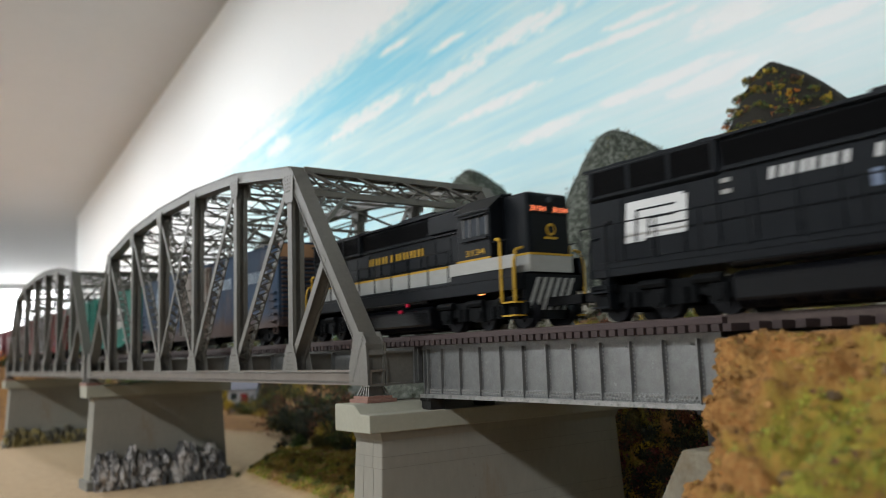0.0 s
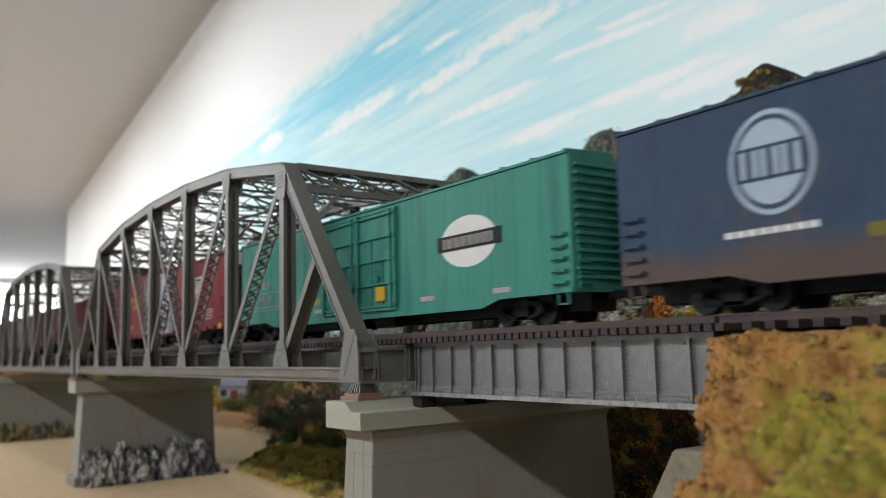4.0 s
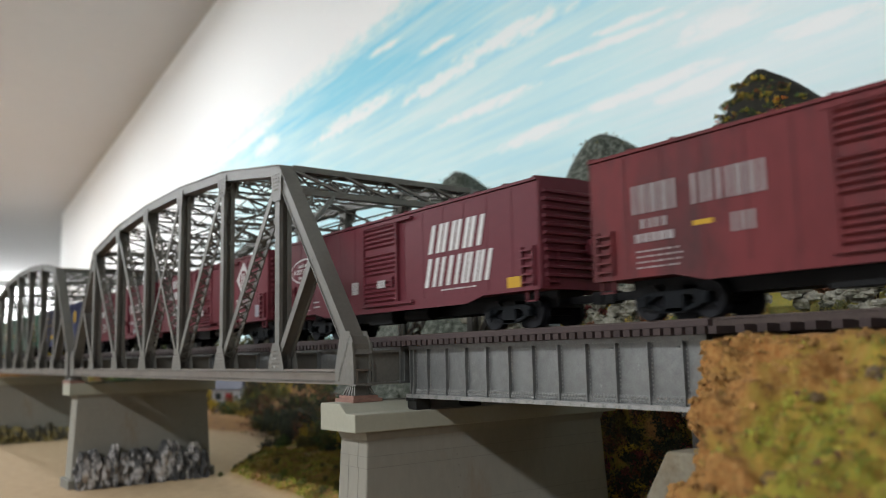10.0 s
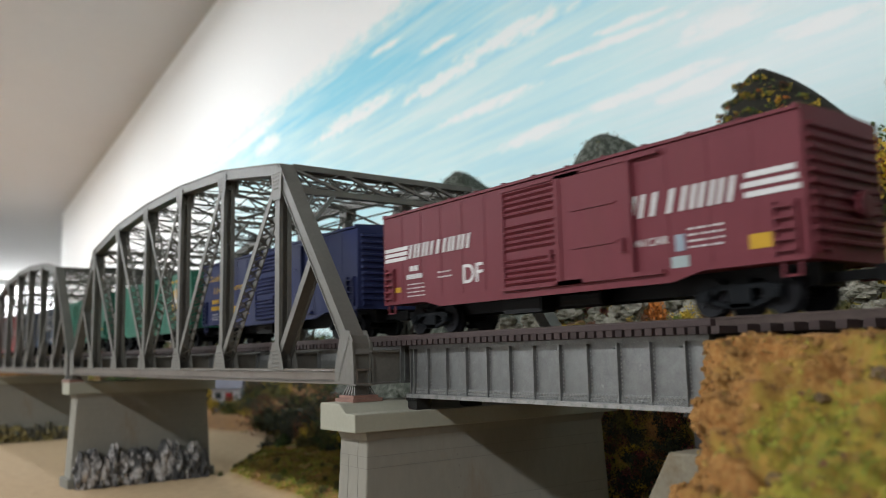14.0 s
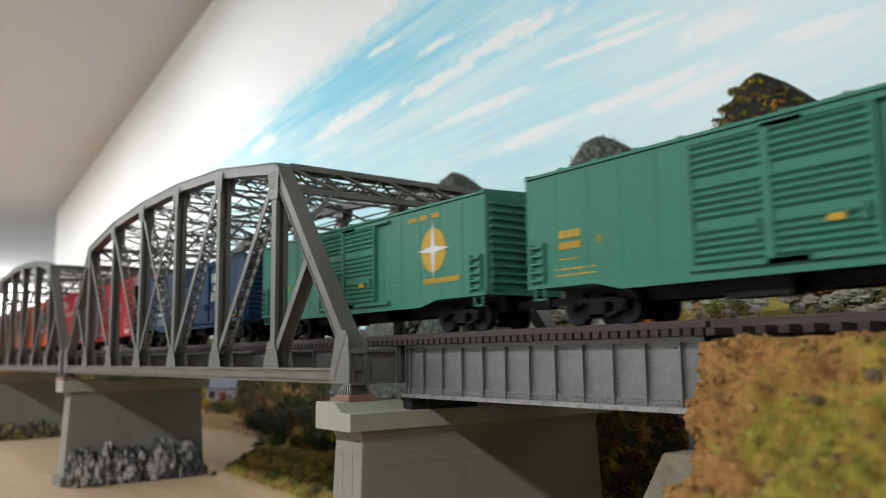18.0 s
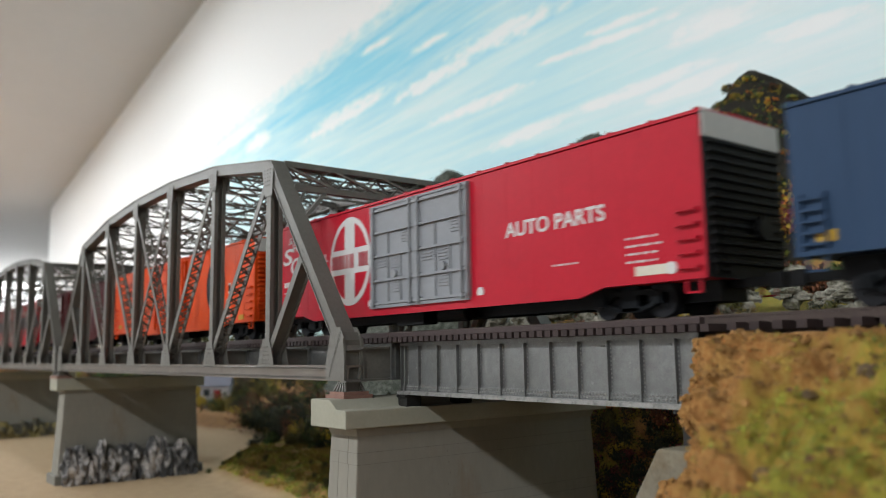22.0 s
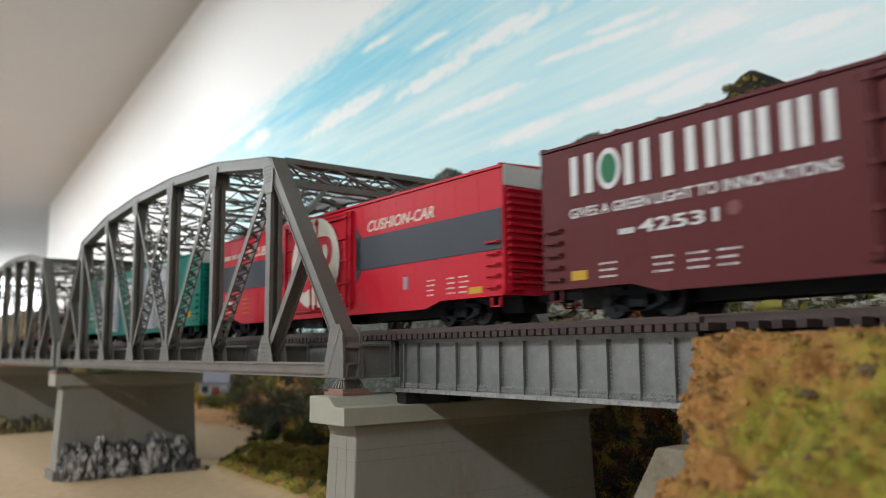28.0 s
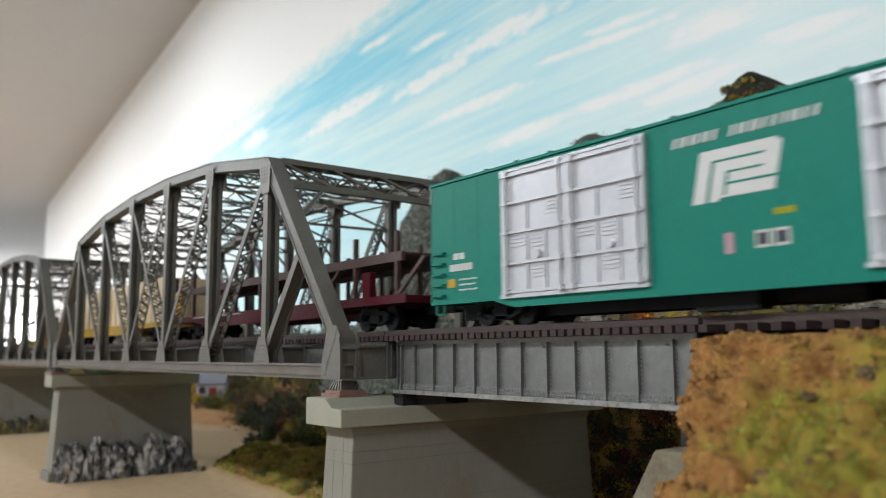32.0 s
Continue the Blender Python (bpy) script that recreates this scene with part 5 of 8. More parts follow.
def door(car, x0, x1, sill, eave, y, s, style, material):
    out = 0.0011 * s
    z0, z1 = sill + 0.0012, eave - 0.0022
    d = part("door", Geo().box(x0, x1, min(y, y + out), max(y, y + out), z0, z1), material, car)
    w = x1 - x0
    yo = y + out

    def strip(name, xa, xb, depth, za, zb):
        part(name, Geo().box(xa, xb, min(yo, yo + s * depth), max(yo, yo + s * depth), za, zb), material, d)

    if style == "louvre":
        n = 17
        me = Geo().prism([(x0 + 0.0014, yo, -0.0009), (x0 + 0.0014, yo + s * 0.0009, -0.0001), (x0 + 0.0014, yo, 0.0003)][::s], (w - 0.0028, 0, 0)).mesh("louvre")
        me.materials.append(material)
        for i in range(n):
            if i not in (5, 11):
                part("louvre", me, None, d, at=pose(0, 0, z0 + (z1 - z0) * (i + 0.6) / n))
        strip("edge_strip", x0, x0 + 0.0011, 0.0006, z0, z1)
        strip("edge_strip", x1 - 0.0011, x1, 0.0006, z0, z1)
    elif style == "plug":
        levels = (0.02, 0.25, 0.5, 0.74, 0.97)
        for k in levels:
            z = z0 + (z1 - z0) * k
            strip("rail", x0, x1, 0.0011, z - 0.0006, z + 0.0003)
        for x in (x0 + 0.0006, x1 - 0.0006):
            strip("stile", x - 0.0006, x + 0.0006, 0.0008, z0, z1)
        zt = z0 + (z1 - z0) * 0.73
        strip("stile", x0 + w * 0.40 - 0.0003, x0 + w * 0.40 + 0.0003, 0.0006, z0, zt)
        strip("stile", x0 + w * 0.68 - 0.0003, x0 + w * 0.68 + 0.0003, 0.0006, z0, z0 + (z1 - z0) * 0.5)
        for a, b, k in ((0.46, 0.62, 0.36), (0.70, 0.90, 0.60), (0.14, 0.34, 0.38), (0.46, 0.64, 0.12)):
            z = z0 + (z1 - z0) * k
            for i in range(4):
                strip("hinge_plate", x0 + w * a, x0 + w * b, 0.0004, z + i * 0.0012, z + i * 0.0012 + 0.0004)
        for k in (0.085, 0.915):
            xr = x0 + w * k
            part("lock_rod", Geo().tube((xr, yo + s * 0.0012, z0 - 0.0006), (xr, yo + s * 0.0012, z1 + 0.0004), 0.00055, 8), material, d)
            for q in levels:
                z = z0 + (z1 - z0) * q
                strip("rod_bracket", xr - 0.0010, xr + 0.0010, 0.0019, z - 0.0008, z + 0.0008)
        part("lock_wheel", Geo().tube((x0 + w * 0.56, yo, z0 + (z1 - z0) * 0.30), (x0 + w * 0.56, yo + s * 0.0012, z0 + (z1 - z0) * 0.30), 0.0016, 10), material, d)
    elif style == "smooth":
        for x in (x0 + 0.0006, x1 - 0.0006):
            strip("edge_strip", x - 0.0006, x + 0.0006, 0.0005, z0, z1)
        for k in (0.30, 0.66):
            z = z0 + (z1 - z0) * k
            strip("rail", x0 + w * 0.2, x1 - w * 0.2, 0.0004, z - 0.0004, z + 0.0004)
    lo = 0.0 if style == "plug" else 0.010
    part("door_track", Geo().box(x0 - 0.001, x1 + lo, min(y, y + s * 0.0017), max(y, y + s * 0.0017), z0 - 0.0012, z0), material, car)
    part("door_track", Geo().box(x0 - 0.001, x1 + lo, min(y, y + s * 0.0015), max(y, y + s * 0.0015), z1, z1 + 0.0009), material, car)
    part("latch", Geo().box(x0 + w * 0.86, x0 + w * 0.90, min(yo, yo + s * 0.0012), max(yo, yo + s * 0.0012), z0 + 0.006, z0 + 0.010), material, d)
    return d


CARS = []


# colours of the cars
NW_BLUE = paint("faded_blue_paint", (0.034, 0.059, 0.100), 0.6, stain=(0.085, 0.060, 0.052), stain_at=(0.55, 0.74), stretch=(1, 1, 0.5), scale=40, var=0.15)


def rust_skirt(m, rust, top, reach):
    """Rust that creeps up a painted side from the sill in ragged tongues."""
    nt = m.node_tree
    b = nt.nodes["Principled BSDF"]
    under = b.inputs["Base Color"].links[0].from_socket
    tc = nt.nodes.new("ShaderNodeTexCoord")
    sep = nt.nodes.new("ShaderNodeSeparateXYZ")
    nt.links.new(tc.outputs["Object"], sep.inputs[0])
    n = node(nt, "ShaderNodeTexNoise", Scale=38.0, Detail=6.0, Roughness=0.65)
    nt.links.new(tc.outputs["Object"], n.inputs[0])
    up = nt.nodes.new("ShaderNodeMath")
    up.operation = "MULTIPLY_ADD"
    nt.links.new(n.outputs[0], up.inputs[0])
    up.inputs[1].default_value = -reach
    nt.links.new(sep.outputs[2], up.inputs[2])
    r = node(nt, "ShaderNodeMapRange")
    for k, v in zip(range(1, 5), (top - reach * 0.5 - 0.004, top - reach * 0.5 + 0.003, 0.85, 0.0)):
        r.inputs[k].default_value = v
    nt.links.new(up.outputs[0], r.inputs[0])
    mix = nt.nodes.new("ShaderNodeMix")
    mix.data_type = "RGBA"
    nt.links.new(r.outputs[0], mix.inputs["Factor"])
    nt.links.new(under, mix.inputs["A"])
    mix.inputs["B"].default_value = (*rust, 1)
    nt.links.new(mix.outputs["Result"], b.inputs["Base Color"])


rust_skirt(NW_BLUE, (0.078, 0.050, 0.038), 0.0150, 0.020)
RUSTY = mat("rusty_door_paint", (0.165, 0.148, 0.130), 0.7, 0, 0.25, 90, 0.2, stain=(0.115, 0.060, 0.035), stain_at=(0.53, 0.66), stretch=(1, 1, 0.4))
JADE = paint("weathered_jade_paint", (0.040, 0.215, 0.165), 0.5, stain=(0.014, 0.085, 0.072), stain_at=(0.52, 0.72), stretch=(2.2, 1, 0.25), scale=45, var=0.12)
PRR_RED = paint("red_brown_paint", (0.205, 0.028, 0.030), 0.5)
OLD_RED = paint("weathered_red_brown_paint", (0.150, 0.028, 0.031), 0.55, stain=(0.050, 0.021, 0.022), stain_at=(0.47, 0.66), stretch=(1.4, 1, 0.4), scale=40, var=0.14)
MAROON = paint("maroon_paint", (0.130, 0.028, 0.038), 0.45)
MAROON_B = paint("oxide_maroon_paint", (0.160, 0.035, 0.046), 0.48, stain=(0.12, 0.03, 0.034), stain_at=(0.55, 0.8), stretch=(1.5, 1, 0.3), scale=50)
NAVY = paint("navy_paint", (0.028, 0.036, 0.100), 0.45)
PINE = paint("green_paint", (0.050, 0.202, 0.138), 0.45)
BLUE2 = paint("weathered_dark_blue_paint", (0.027, 0.058, 0.118), 0.5, stain=(0.030, 0.050, 0.090), stain_at=(0.55, 0.75), stretch=(1.5, 1, 0.3), scale=45)
SCARLET = paint("scarlet_paint", (0.50, 0.012, 0.030), 0.40)
ORANGE = paint("bright_orange_paint", (0.78, 0.085, 0.012), 0.42)
BROWN = paint("dark_oxide_brown_paint", (0.105, 0.020, 0.022), 0.42)
RED2 = paint("bright_red_paint", (0.52, 0.014, 0.030), 0.40)
TEAL = paint("teal_green_paint", (0.009, 0.205, 0.152), 0.42)
BAND = paint("dark_grey_band_paint", (0.055, 0.062, 0.075), 0.45)
CREAM = paint("cream_paint", (0.66, 0.62, 0.52), 0.45)
ENDWHITE = paint("off_white_end_paint", (0.62, 0.61, 0.58), 0.5)
ENDTAN = paint("weathered_tan_end_paint", (0.42, 0.24, 0.13), 0.6)
GREENDOT = paint("green_dot_paint", (0.03, 0.16, 0.08), 0.45)
ICDARK = paint("charcoal_paint", (0.022, 0.028, 0.034), 0.45)
YF = -HW            # the side that faces the aisle
HI = dict(eave=0.0520, sill=0.0092, hicube=True)
LO = dict(eave=0.0468, sill=0.0118)

# 1 long weathered blue car with rusted doors
c = boxcar("weathered blue high boxcar with rusty double doors and white lettering", -0.3736, -0.1188, **HI, body=NW_BLUE, door_mat=RUSTY, end_top=ENDTAN, doors=((-0.0295, -0.001, "plug"), (-0.001, 0.0275, "plug")))
bars(c, 19, 0.0305, 0.1135, 0.0342, 0.0062, YF - 0.0001, paint("dulled_pale_lettering", (0.40, 0.47, 0.53)), gap=0.24, row="wwwwwnw.www.wwwnwww")
PALEBLUE = paint("pale_blue_lettering", (0.34, 0.42, 0.50))


def banded_disc(car, x, z, r, rz, pale, ground):
    """A pale disc with a dark inner ring and a dark band across that carries plain marks."""
    part("emblem", disc(Geo(), x, z, r, YF, -0.0002, rz), pale, car, "round pale emblem with a dark band")
    part("emblem_ring", disc(Geo(), x, z, r * 0.90, YF - 0.0002, -0.0001, rz * 0.90), ground, car)
    part("emblem_field", disc(Geo(), x, z, r * 0.80, YF - 0.0003, -0.0001, rz * 0.80), pale, car)
    part("emblem_band", Geo().box(x - r * 0.86, x + r * 0.86, YF - 0.0005, YF - 0.0004, z - rz * 0.33, z + rz * 0.33), ground, car)
    bars(car, 3, x - r * 0.74, x + r * 0.74, z - rz * 0.26, rz * 0.52, YF - 0.0005, pale, gap=0.16)


banded_disc(c, -0.080, 0.0352, 0.0112, 0.0128, PALEBLUE, NW_BLUE)
bars(c, 8, -0.094, -0.069, 0.0180, 0.0016, YF - 0.0001, WHITEP)
plate(c, "yellow_stencil", -0.0546, 0.0158, 0.008, 0.0032, YF, paint("dirty_yellow_stencil", (0.15, 0.13, 0.03)))
plate(c, "route_mark", 0.0675, 0.0278, 0.0025, 0.0050, YF, paint("grey_mark", (0.22, 0.24, 0.28)))
lines(c, 0.072, 0.083, 0.022, 4, 0.0016, YF, WHITEP, 1)

# 2 weathered jade green car
c = boxcar("weathered jade green high boxcar with double plug doors", -0.6500, -0.3936, **HI, body=JADE, doors=((-0.0299, 0.001, "plug"), (0.001, 0.032, "plug")))
g = disc(Geo(), 0.0775, 0.0308, 0.0160, YF, -0.0002, 0.0092)
part("emblem", g, ENDWHITE, c, "round white emblem with a dark bar")
part("emblem_bar", Geo().box(0.0595, 0.0960, YF - 0.0004, YF - 0.0002, 0.0282, 0.0338), BLACK, c)
bars(c, 7, 0.063, 0.092, 0.0292, 0.0036, YF - 0.0004, FADED)
bars(c, 3, -0.108, -0.089, 0.0270, 0.0034, YF - 0.0001, FADED, gap=0.5)
lines(c, -0.110, -0.078, 0.0245, 1, 0.0009, YF, FADED, 2)
bars(c, 6, -0.106, -0.088, 0.0205, 0.0026, YF - 0.0001, FADED, gap=0.4)
lines(c, -0.110, -0.072, 0.0170, 2, 0.0017, YF, FADED, 5)
for x in (-0.1169, -0.0759, -0.0359, 0.052, 0.095):
    plate(c, "white_patch", x, 0.0120, 0.006 if x < -0.04 else 0.009, 0.0018, YF, FADED)
plate(c, "yellow_placard", 0.0211, 0.0160, 0.007, 0.0058, YF - 0.0019, YELLOWP)
plate(c, "yellow_stencil", -0.038, 0.0165, 0.007, 0.0028, YF, paint("dull_gold_stencil", (0.30, 0.26, 0.03)))
plate(c, "dark_label", -0.046, 0.0172, 0.005, 0.0042, YF, BAND)

# 3 red car with silver doors
c = boxcar("bright red-brown high boxcar with silver double doors", -0.9205, -0.6715, **HI, body=PRR_RED, door_mat=GREYSILVER, end_top=ENDWHITE, doors=((-0.0320, -0.001, "plug"), (-0.001, 0.0300, "plug")), fishbelly=False)
g = Geo().prism([(x, YF, z) for x, z in ((0.0718, 0.0290), (0.0782, 0.0290), (0.0830, 0.0390), (0.0815, 0.0395), (0.0815, 0.0422), (0.0685, 0.0422), (0.0685, 0.0395), (0.0670, 0.0390))], (0, -0.0002, 0))
part("emblem", g, WHITEP, c, "white keystone-shaped emblem")
part("emblem_field", Geo().prism([(x, YF - 0.0002, z) for x, z in ((0.0725, 0.0300), (0.0775, 0.0300), (0.0815, 0.0384), (0.0798, 0.0388), (0.0798, 0.0412), (0.0702, 0.0412), (0.0702, 0.0388), (0.0685, 0.0384))], (0, -0.0001, 0)), PRR_RED, c)
bars(c, 2, 0.0712, 0.0788, 0.0318, 0.0078, YF - 0.0003, WHITEP)
lettering(c, "CUSHIONED", -0.0790, -0.0490, 0.0348, 0.0040, YF, YELLOWP, bold=0.00008)
lettering(c, "CAR", -0.0700, -0.0590, 0.0292, 0.0040, YF, YELLOWP, bold=0.00008)
bars(c, 3, -0.0985, -0.0925, 0.0228, 0.0022, YF - 0.0001, WHITEP)
lines(c, -0.0985, -0.0880, 0.0200, 4, 0.0016, YF, WHITEP, 7)
part("stencil", Geo().prism([(-0.076, YF, 0.0172), (-0.068, YF, 0.0172), (-0.072, YF, 0.0145)], (0, -0.0002, 0)), YELLOWP, c)
plate(c, "route_mark", 0.0630, 0.0170, 0.0024, 0.0056, YF, paint("blue_mark", (0.18, 0.2, 0.36)))
for x, z, s in ((0.013, 0.0142, 0.0052), (0.0025, 0.0142, 0.0036), (0.0025, 0.0188, 0.0036)):
    plate(c, "dark_label", x, z, s, s * 1.1, YF - 0.0012, BLACK)
for i in range(20):
    x = -0.118 + i * 0.0124
    part("sill_tab", Geo().box(x - 0.0006, x + 0.0006, YF - 0.0012, YF, 0.0080, 0.0104), PRR_RED, c)
lines(c, 0.088, 0.101, 0.0205, 4, 0.0017, YF, WHITEP, 9)
plate(c, "yellow_stencil", 0.115, 0.0105, 0.007, 0.003, YF - 0.0006, YELLOWP)

# 4 old weathered car
c = boxcar("weathered red-brown boxcar with a louvred and a smooth door", -1.1243, -0.9463, **LO, body=OLD_RED, doors=((-0.0160, 0.0100, "louvre"), (0.0100, 0.0430, "smooth")))
bars(c, 11, -0.0740, -0.0325, 0.0292, 0.0080, YF - 0.0001, FADED, gap=0.18, row="wwww.nwnwww")
bars(c, 5, 0.0640, 0.0790, 0.0325, 0.0030, YF - 0.0001, FADED)
bars(c, 7, 0.0600, 0.0820, 0.0288, 0.0026, YF - 0.0001, FADED)
bars(c, 2, -0.0715, -0.062, 0.0250, 0.0026, YF - 0.0001, FADED)
bars(c, 5, -0.0735, -0.060, 0.0212, 0.0024, YF - 0.0001, FADED)
lines(c, -0.073, -0.058, 0.0185, 4, 0.0015, YF, FADED, 11)
plate(c, "yellow_stencil", -0.051, 0.0242, 0.006, 0.0013, YF, YELLOWP)
bars(c, 2, -0.0430, -0.0360, 0.0205, 0.0048, YF - 0.0001, FADED)
lines(c, 0.063, 0.073, 0.0205, 5, 0.0017, YF, FADED, 12)
plate(c, "paper_label", 0.0765, 0.0140, 0.0072, 0.0044, YF, ENDWHITE)
lines(c, 0.031, 0.039, 0.0150, 1, 0.0014, YF, FADED, 3)
bars(c, 2, -0.004, 0.002, 0.0190, 0.0042, YF - 0.0022, FADED)

# 5 newer maroon car with tall slanted name
c = boxcar("clean maroon boxcar with tall slanted white lettering", -1.3266, -1.1476, **LO, body=MAROON, doors=((-0.0165, 0.0095, "louvre"),))
bars(c, 4, 0.0290, 0.0610, 0.0292, 0.0106, YF - 0.0001, WHITEP, slant=0.28, gap=0.14, row="wwww")
bars(c, 6, 0.0245, 0.0645, 0.0168, 0.0106, YF - 0.0001, WHITEP, slant=0.28, gap=0.14, row="nwnwww")
part("emblem", disc(Geo(), -0.0720, 0.0328, 0.0152, YF, -0.0002, 0.0060), WHITEP, c, "oval white ring emblem")
part("emblem_field", disc(Geo(), -0.0720, 0.0328, 0.0145, YF - 0.0002, -0.0001, 0.0053), MAROON, c)
lettering(c, "cushion car", -0.0795, -0.0645, 0.0348, 0.0019, YF - 0.0002, WHITEP, slant=0.1, bold=0.00005)
lettering(c, "A SOFT TOUCH", -0.0840, -0.0600, 0.0316, 0.0023, YF - 0.0002, WHITEP, slant=0.1, bold=0.00007)
lettering(c, "for freight", -0.0785, -0.0655, 0.0290, 0.0019, YF - 0.0002, WHITEP, slant=0.1, bold=0.00005)
bars(c, 2, -0.0755, -0.069, 0.0228, 0.0024, YF - 0.0001, WHITEP)
bars(c, 6, -0.0780, -0.066, 0.0192, 0.0022, YF - 0.0001, WHITEP)
lines(c, -0.077, -0.068, 0.0168, 3, 0.0016, YF, WHITEP, 13)
lines(c, -0.064, -0.058, 0.0168, 2, 0.0022, YF, WHITEP, 14)
plate(c, "yellow_stencil", -0.083, 0.0148, 0.005, 0.0036, YF, YELLOWP)
plate(c, "yellow_stencil", 0.0775, 0.0148, 0.007, 0.0036, YF, YELLOWP)
bars(c, 2, -0.028, -0.0225, 0.0180, 0.0052, YF - 0.0001, WHITEP)
bars(c, 2, -0.004, 0.002, 0.0190, 0.0030, YF - 0.0022, WHITEP)
lines(c, 0.037, 0.058, 0.0150, 1, 0.0016, YF, WHITEP, 15)

# 6 maroon car with diamond
c = boxcar("maroon boxcar with a white diamond emblem and louvred door", -1.5335, -1.3524, **LO, body=MAROON_B, doors=((-0.0122, 0.0138, "louvre"), (0.0138, 0.0440, "smooth")))
part("emblem", Geo().prism([(0.0498, YF, 0.0352), (0.0592, YF, 0.0256), (0.0686, YF, 0.0352), (0.0592, YF, 0.0448)], (0, -0.0002, 0)), WHITEP, c, "white diamond emblem")
part("emblem_field", disc(Geo(), 0.0592, 0.0352, 0.0050, YF - 0.0002, -0.0001), MAROON_B, c)
bars(c, 1, 0.0565, 0.0620, 0.0318, 0.0068, YF - 0.0003, WHITEP)
lettering(c, "CUSHIONED", 0.0488, 0.0688, 0.0226, 0.0020, YF, WHITEP)
lettering(c, "CAR", 0.0555, 0.0635, 0.0198, 0.0020, YF, WHITEP)
bars(c, 4, -0.0600, -0.0480, 0.0392, 0.0048, YF - 0.0001, WHITEP, gap=0.18, row="wwnw")
bars(c, 10, -0.0700, -0.0379, 0.0318, 0.0048, YF - 0.0001, WHITEP, gap=0.2, row="nwwwwwwwww")
bars(c, 2, -0.0575, -0.050, 0.0250, 0.0024, YF - 0.0001, WHITEP)
bars(c, 6, -0.0605, -0.047, 0.0215, 0.0024, YF - 0.0001, WHITEP)
lines(c, -0.060, -0.048, 0.0188, 4, 0.0016, YF, WHITEP, 17)
part("stencil", disc(disc(Geo(), -0.0429, 0.0255, 0.0019, YF, -0.0002), -0.0429, 0.0255, 0.0012, YF - 0.0002, -0.0001), paint("faded_pink_mark", (0.33, 0.2, 0.2)), c)
plate(c, "paper_label", -0.0375, 0.0185, 0.003, 0.0045, YF, paint("grey_label", (0.3, 0.32, 0.36)))
plate(c, "paper_label", 0.0775, 0.0170, 0.0048, 0.0062, YF, paint("grey_label_b", (0.34, 0.33, 0.36)))
lines(c, 0.054, 0.066, 0.0170, 4, 0.0014, YF, WHITEP, 18)
part("stencil", Geo().box(0.0005, 0.0030, YF - 0.0024, YF - 0.0021, 0.0270, 0.0302).box(-0.0020, 0.0005, YF - 0.0024, YF - 0.0021, 0.0248, 0.0270), paint("worn_gold_stencil", (0.26, 0.17, 0.05)), c)
bars(c, 1, 0.0, 0.004, 0.0180, 0.0034, YF - 0.0022, WHITEP)

# 7 maroon car with speed stripes
c = boxcar("maroon boxcar with white speed stripes and lettering", -1.7338, -1.5545, **LO, body=MAROON_B, doors=((-0.0150, 0.0110, "louvre"), (0.0110, 0.0400, "smooth")))
bars(c, 7, -0.0725, -0.0340, 0.0288, 0.0052, YF - 0.0001, WHITEP, slant=0.25, gap=0.2, row="wwwnwww")
bars(c, 8, 0.0265, 0.0715, 0.0278, 0.0064, YF - 0.0001, WHITEP, slant=0.25, gap=0.22, row="wwwnnwww")
for x0, x1, z in ((0.0745, 0.0890, 0.0280), (0.0740, 0.0885, 0.0304), (0.0750, 0.0880, 0.0328), (-0.0890, -0.0735, 0.0286), (-0.0890, -0.0730, 0.0306), (-0.0890, -0.0725, 0.0326)):
    part("stripe", Geo().box(x0, x1, YF - 0.0002, YF, z, z + 0.0014), WHITEP, c)
lettering(c, "CUSHION CAR", 0.0280, 0.0510, 0.0198, 0.0022, YF, WHITEP)
lettering(c, "DF", -0.0380, -0.0270, 0.0165, 0.0068, YF, WHITEP, bold=0.00010)
bars(c, 2, -0.0715, -0.0655, 0.0238, 0.0020, YF - 0.0001, WHITEP)
bars(c, 5, -0.0735, -0.0630, 0.0208, 0.0018, YF - 0.0001, WHITEP)
lines(c, -0.073, -0.062, 0.0185, 4, 0.0015, YF, WHITEP, 21)
lines(c, -0.053, -0.045, 0.0215, 2, 0.0018, YF, WHITEP, 22)
lines(c, 0.0575, 0.0680, 0.0225, 4, 0.0016, YF, WHITEP, 23)
plate(c, "yellow_stencil", 0.0780, 0.0172, 0.0060, 0.0036, YF, YELLOWP)
plate(c, "yellow_stencil", -0.0800, 0.0172, 0.0040, 0.0020, YF, YELLOWP)
plate(c, "paper_label", 0.0548, 0.0195, 0.0028, 0.0044, YF, paint("grey_label_c", (0.3, 0.36, 0.42)))
plate(c, "paper_label", 0.0545, 0.0140, 0.0055, 0.0040, YF, paint("grey_label_d", (0.32, 0.38, 0.38)))

# 8 navy car
c = boxcar("navy blue boxcar with yellow script lettering", -1.9400, -1.7558, **LO, body=NAVY, doors=((-0.0118, 0.0150, "louvre"), (0.0150, 0.0420, "smooth")))
lettering(c, "Cushion", -0.0838, -0.0560, 0.0372, 0.0036, YF, YELLOWP, slant=0.3)
lettering(c, "Underframe", -0.0748, -0.0318, 0.0300, 0.0036, YF, YELLOWP, slant=0.3)
bars(c, 3, -0.0770, -0.0660, 0.0240, 0.0022, YF - 0.0001, YELLOWP)
bars(c, 6, -0.0785, -0.0640, 0.0200, 0.0024, YF - 0.0001, YELLOWP)
lines(c, -0.077, -0.067, 0.0175, 3, 0.0015, YF, ENDWHITE, 25)
plate(c, "yellow_stencil", -0.0428, 0.0190, 0.0110, 0.0040, YF, YELLOWP)
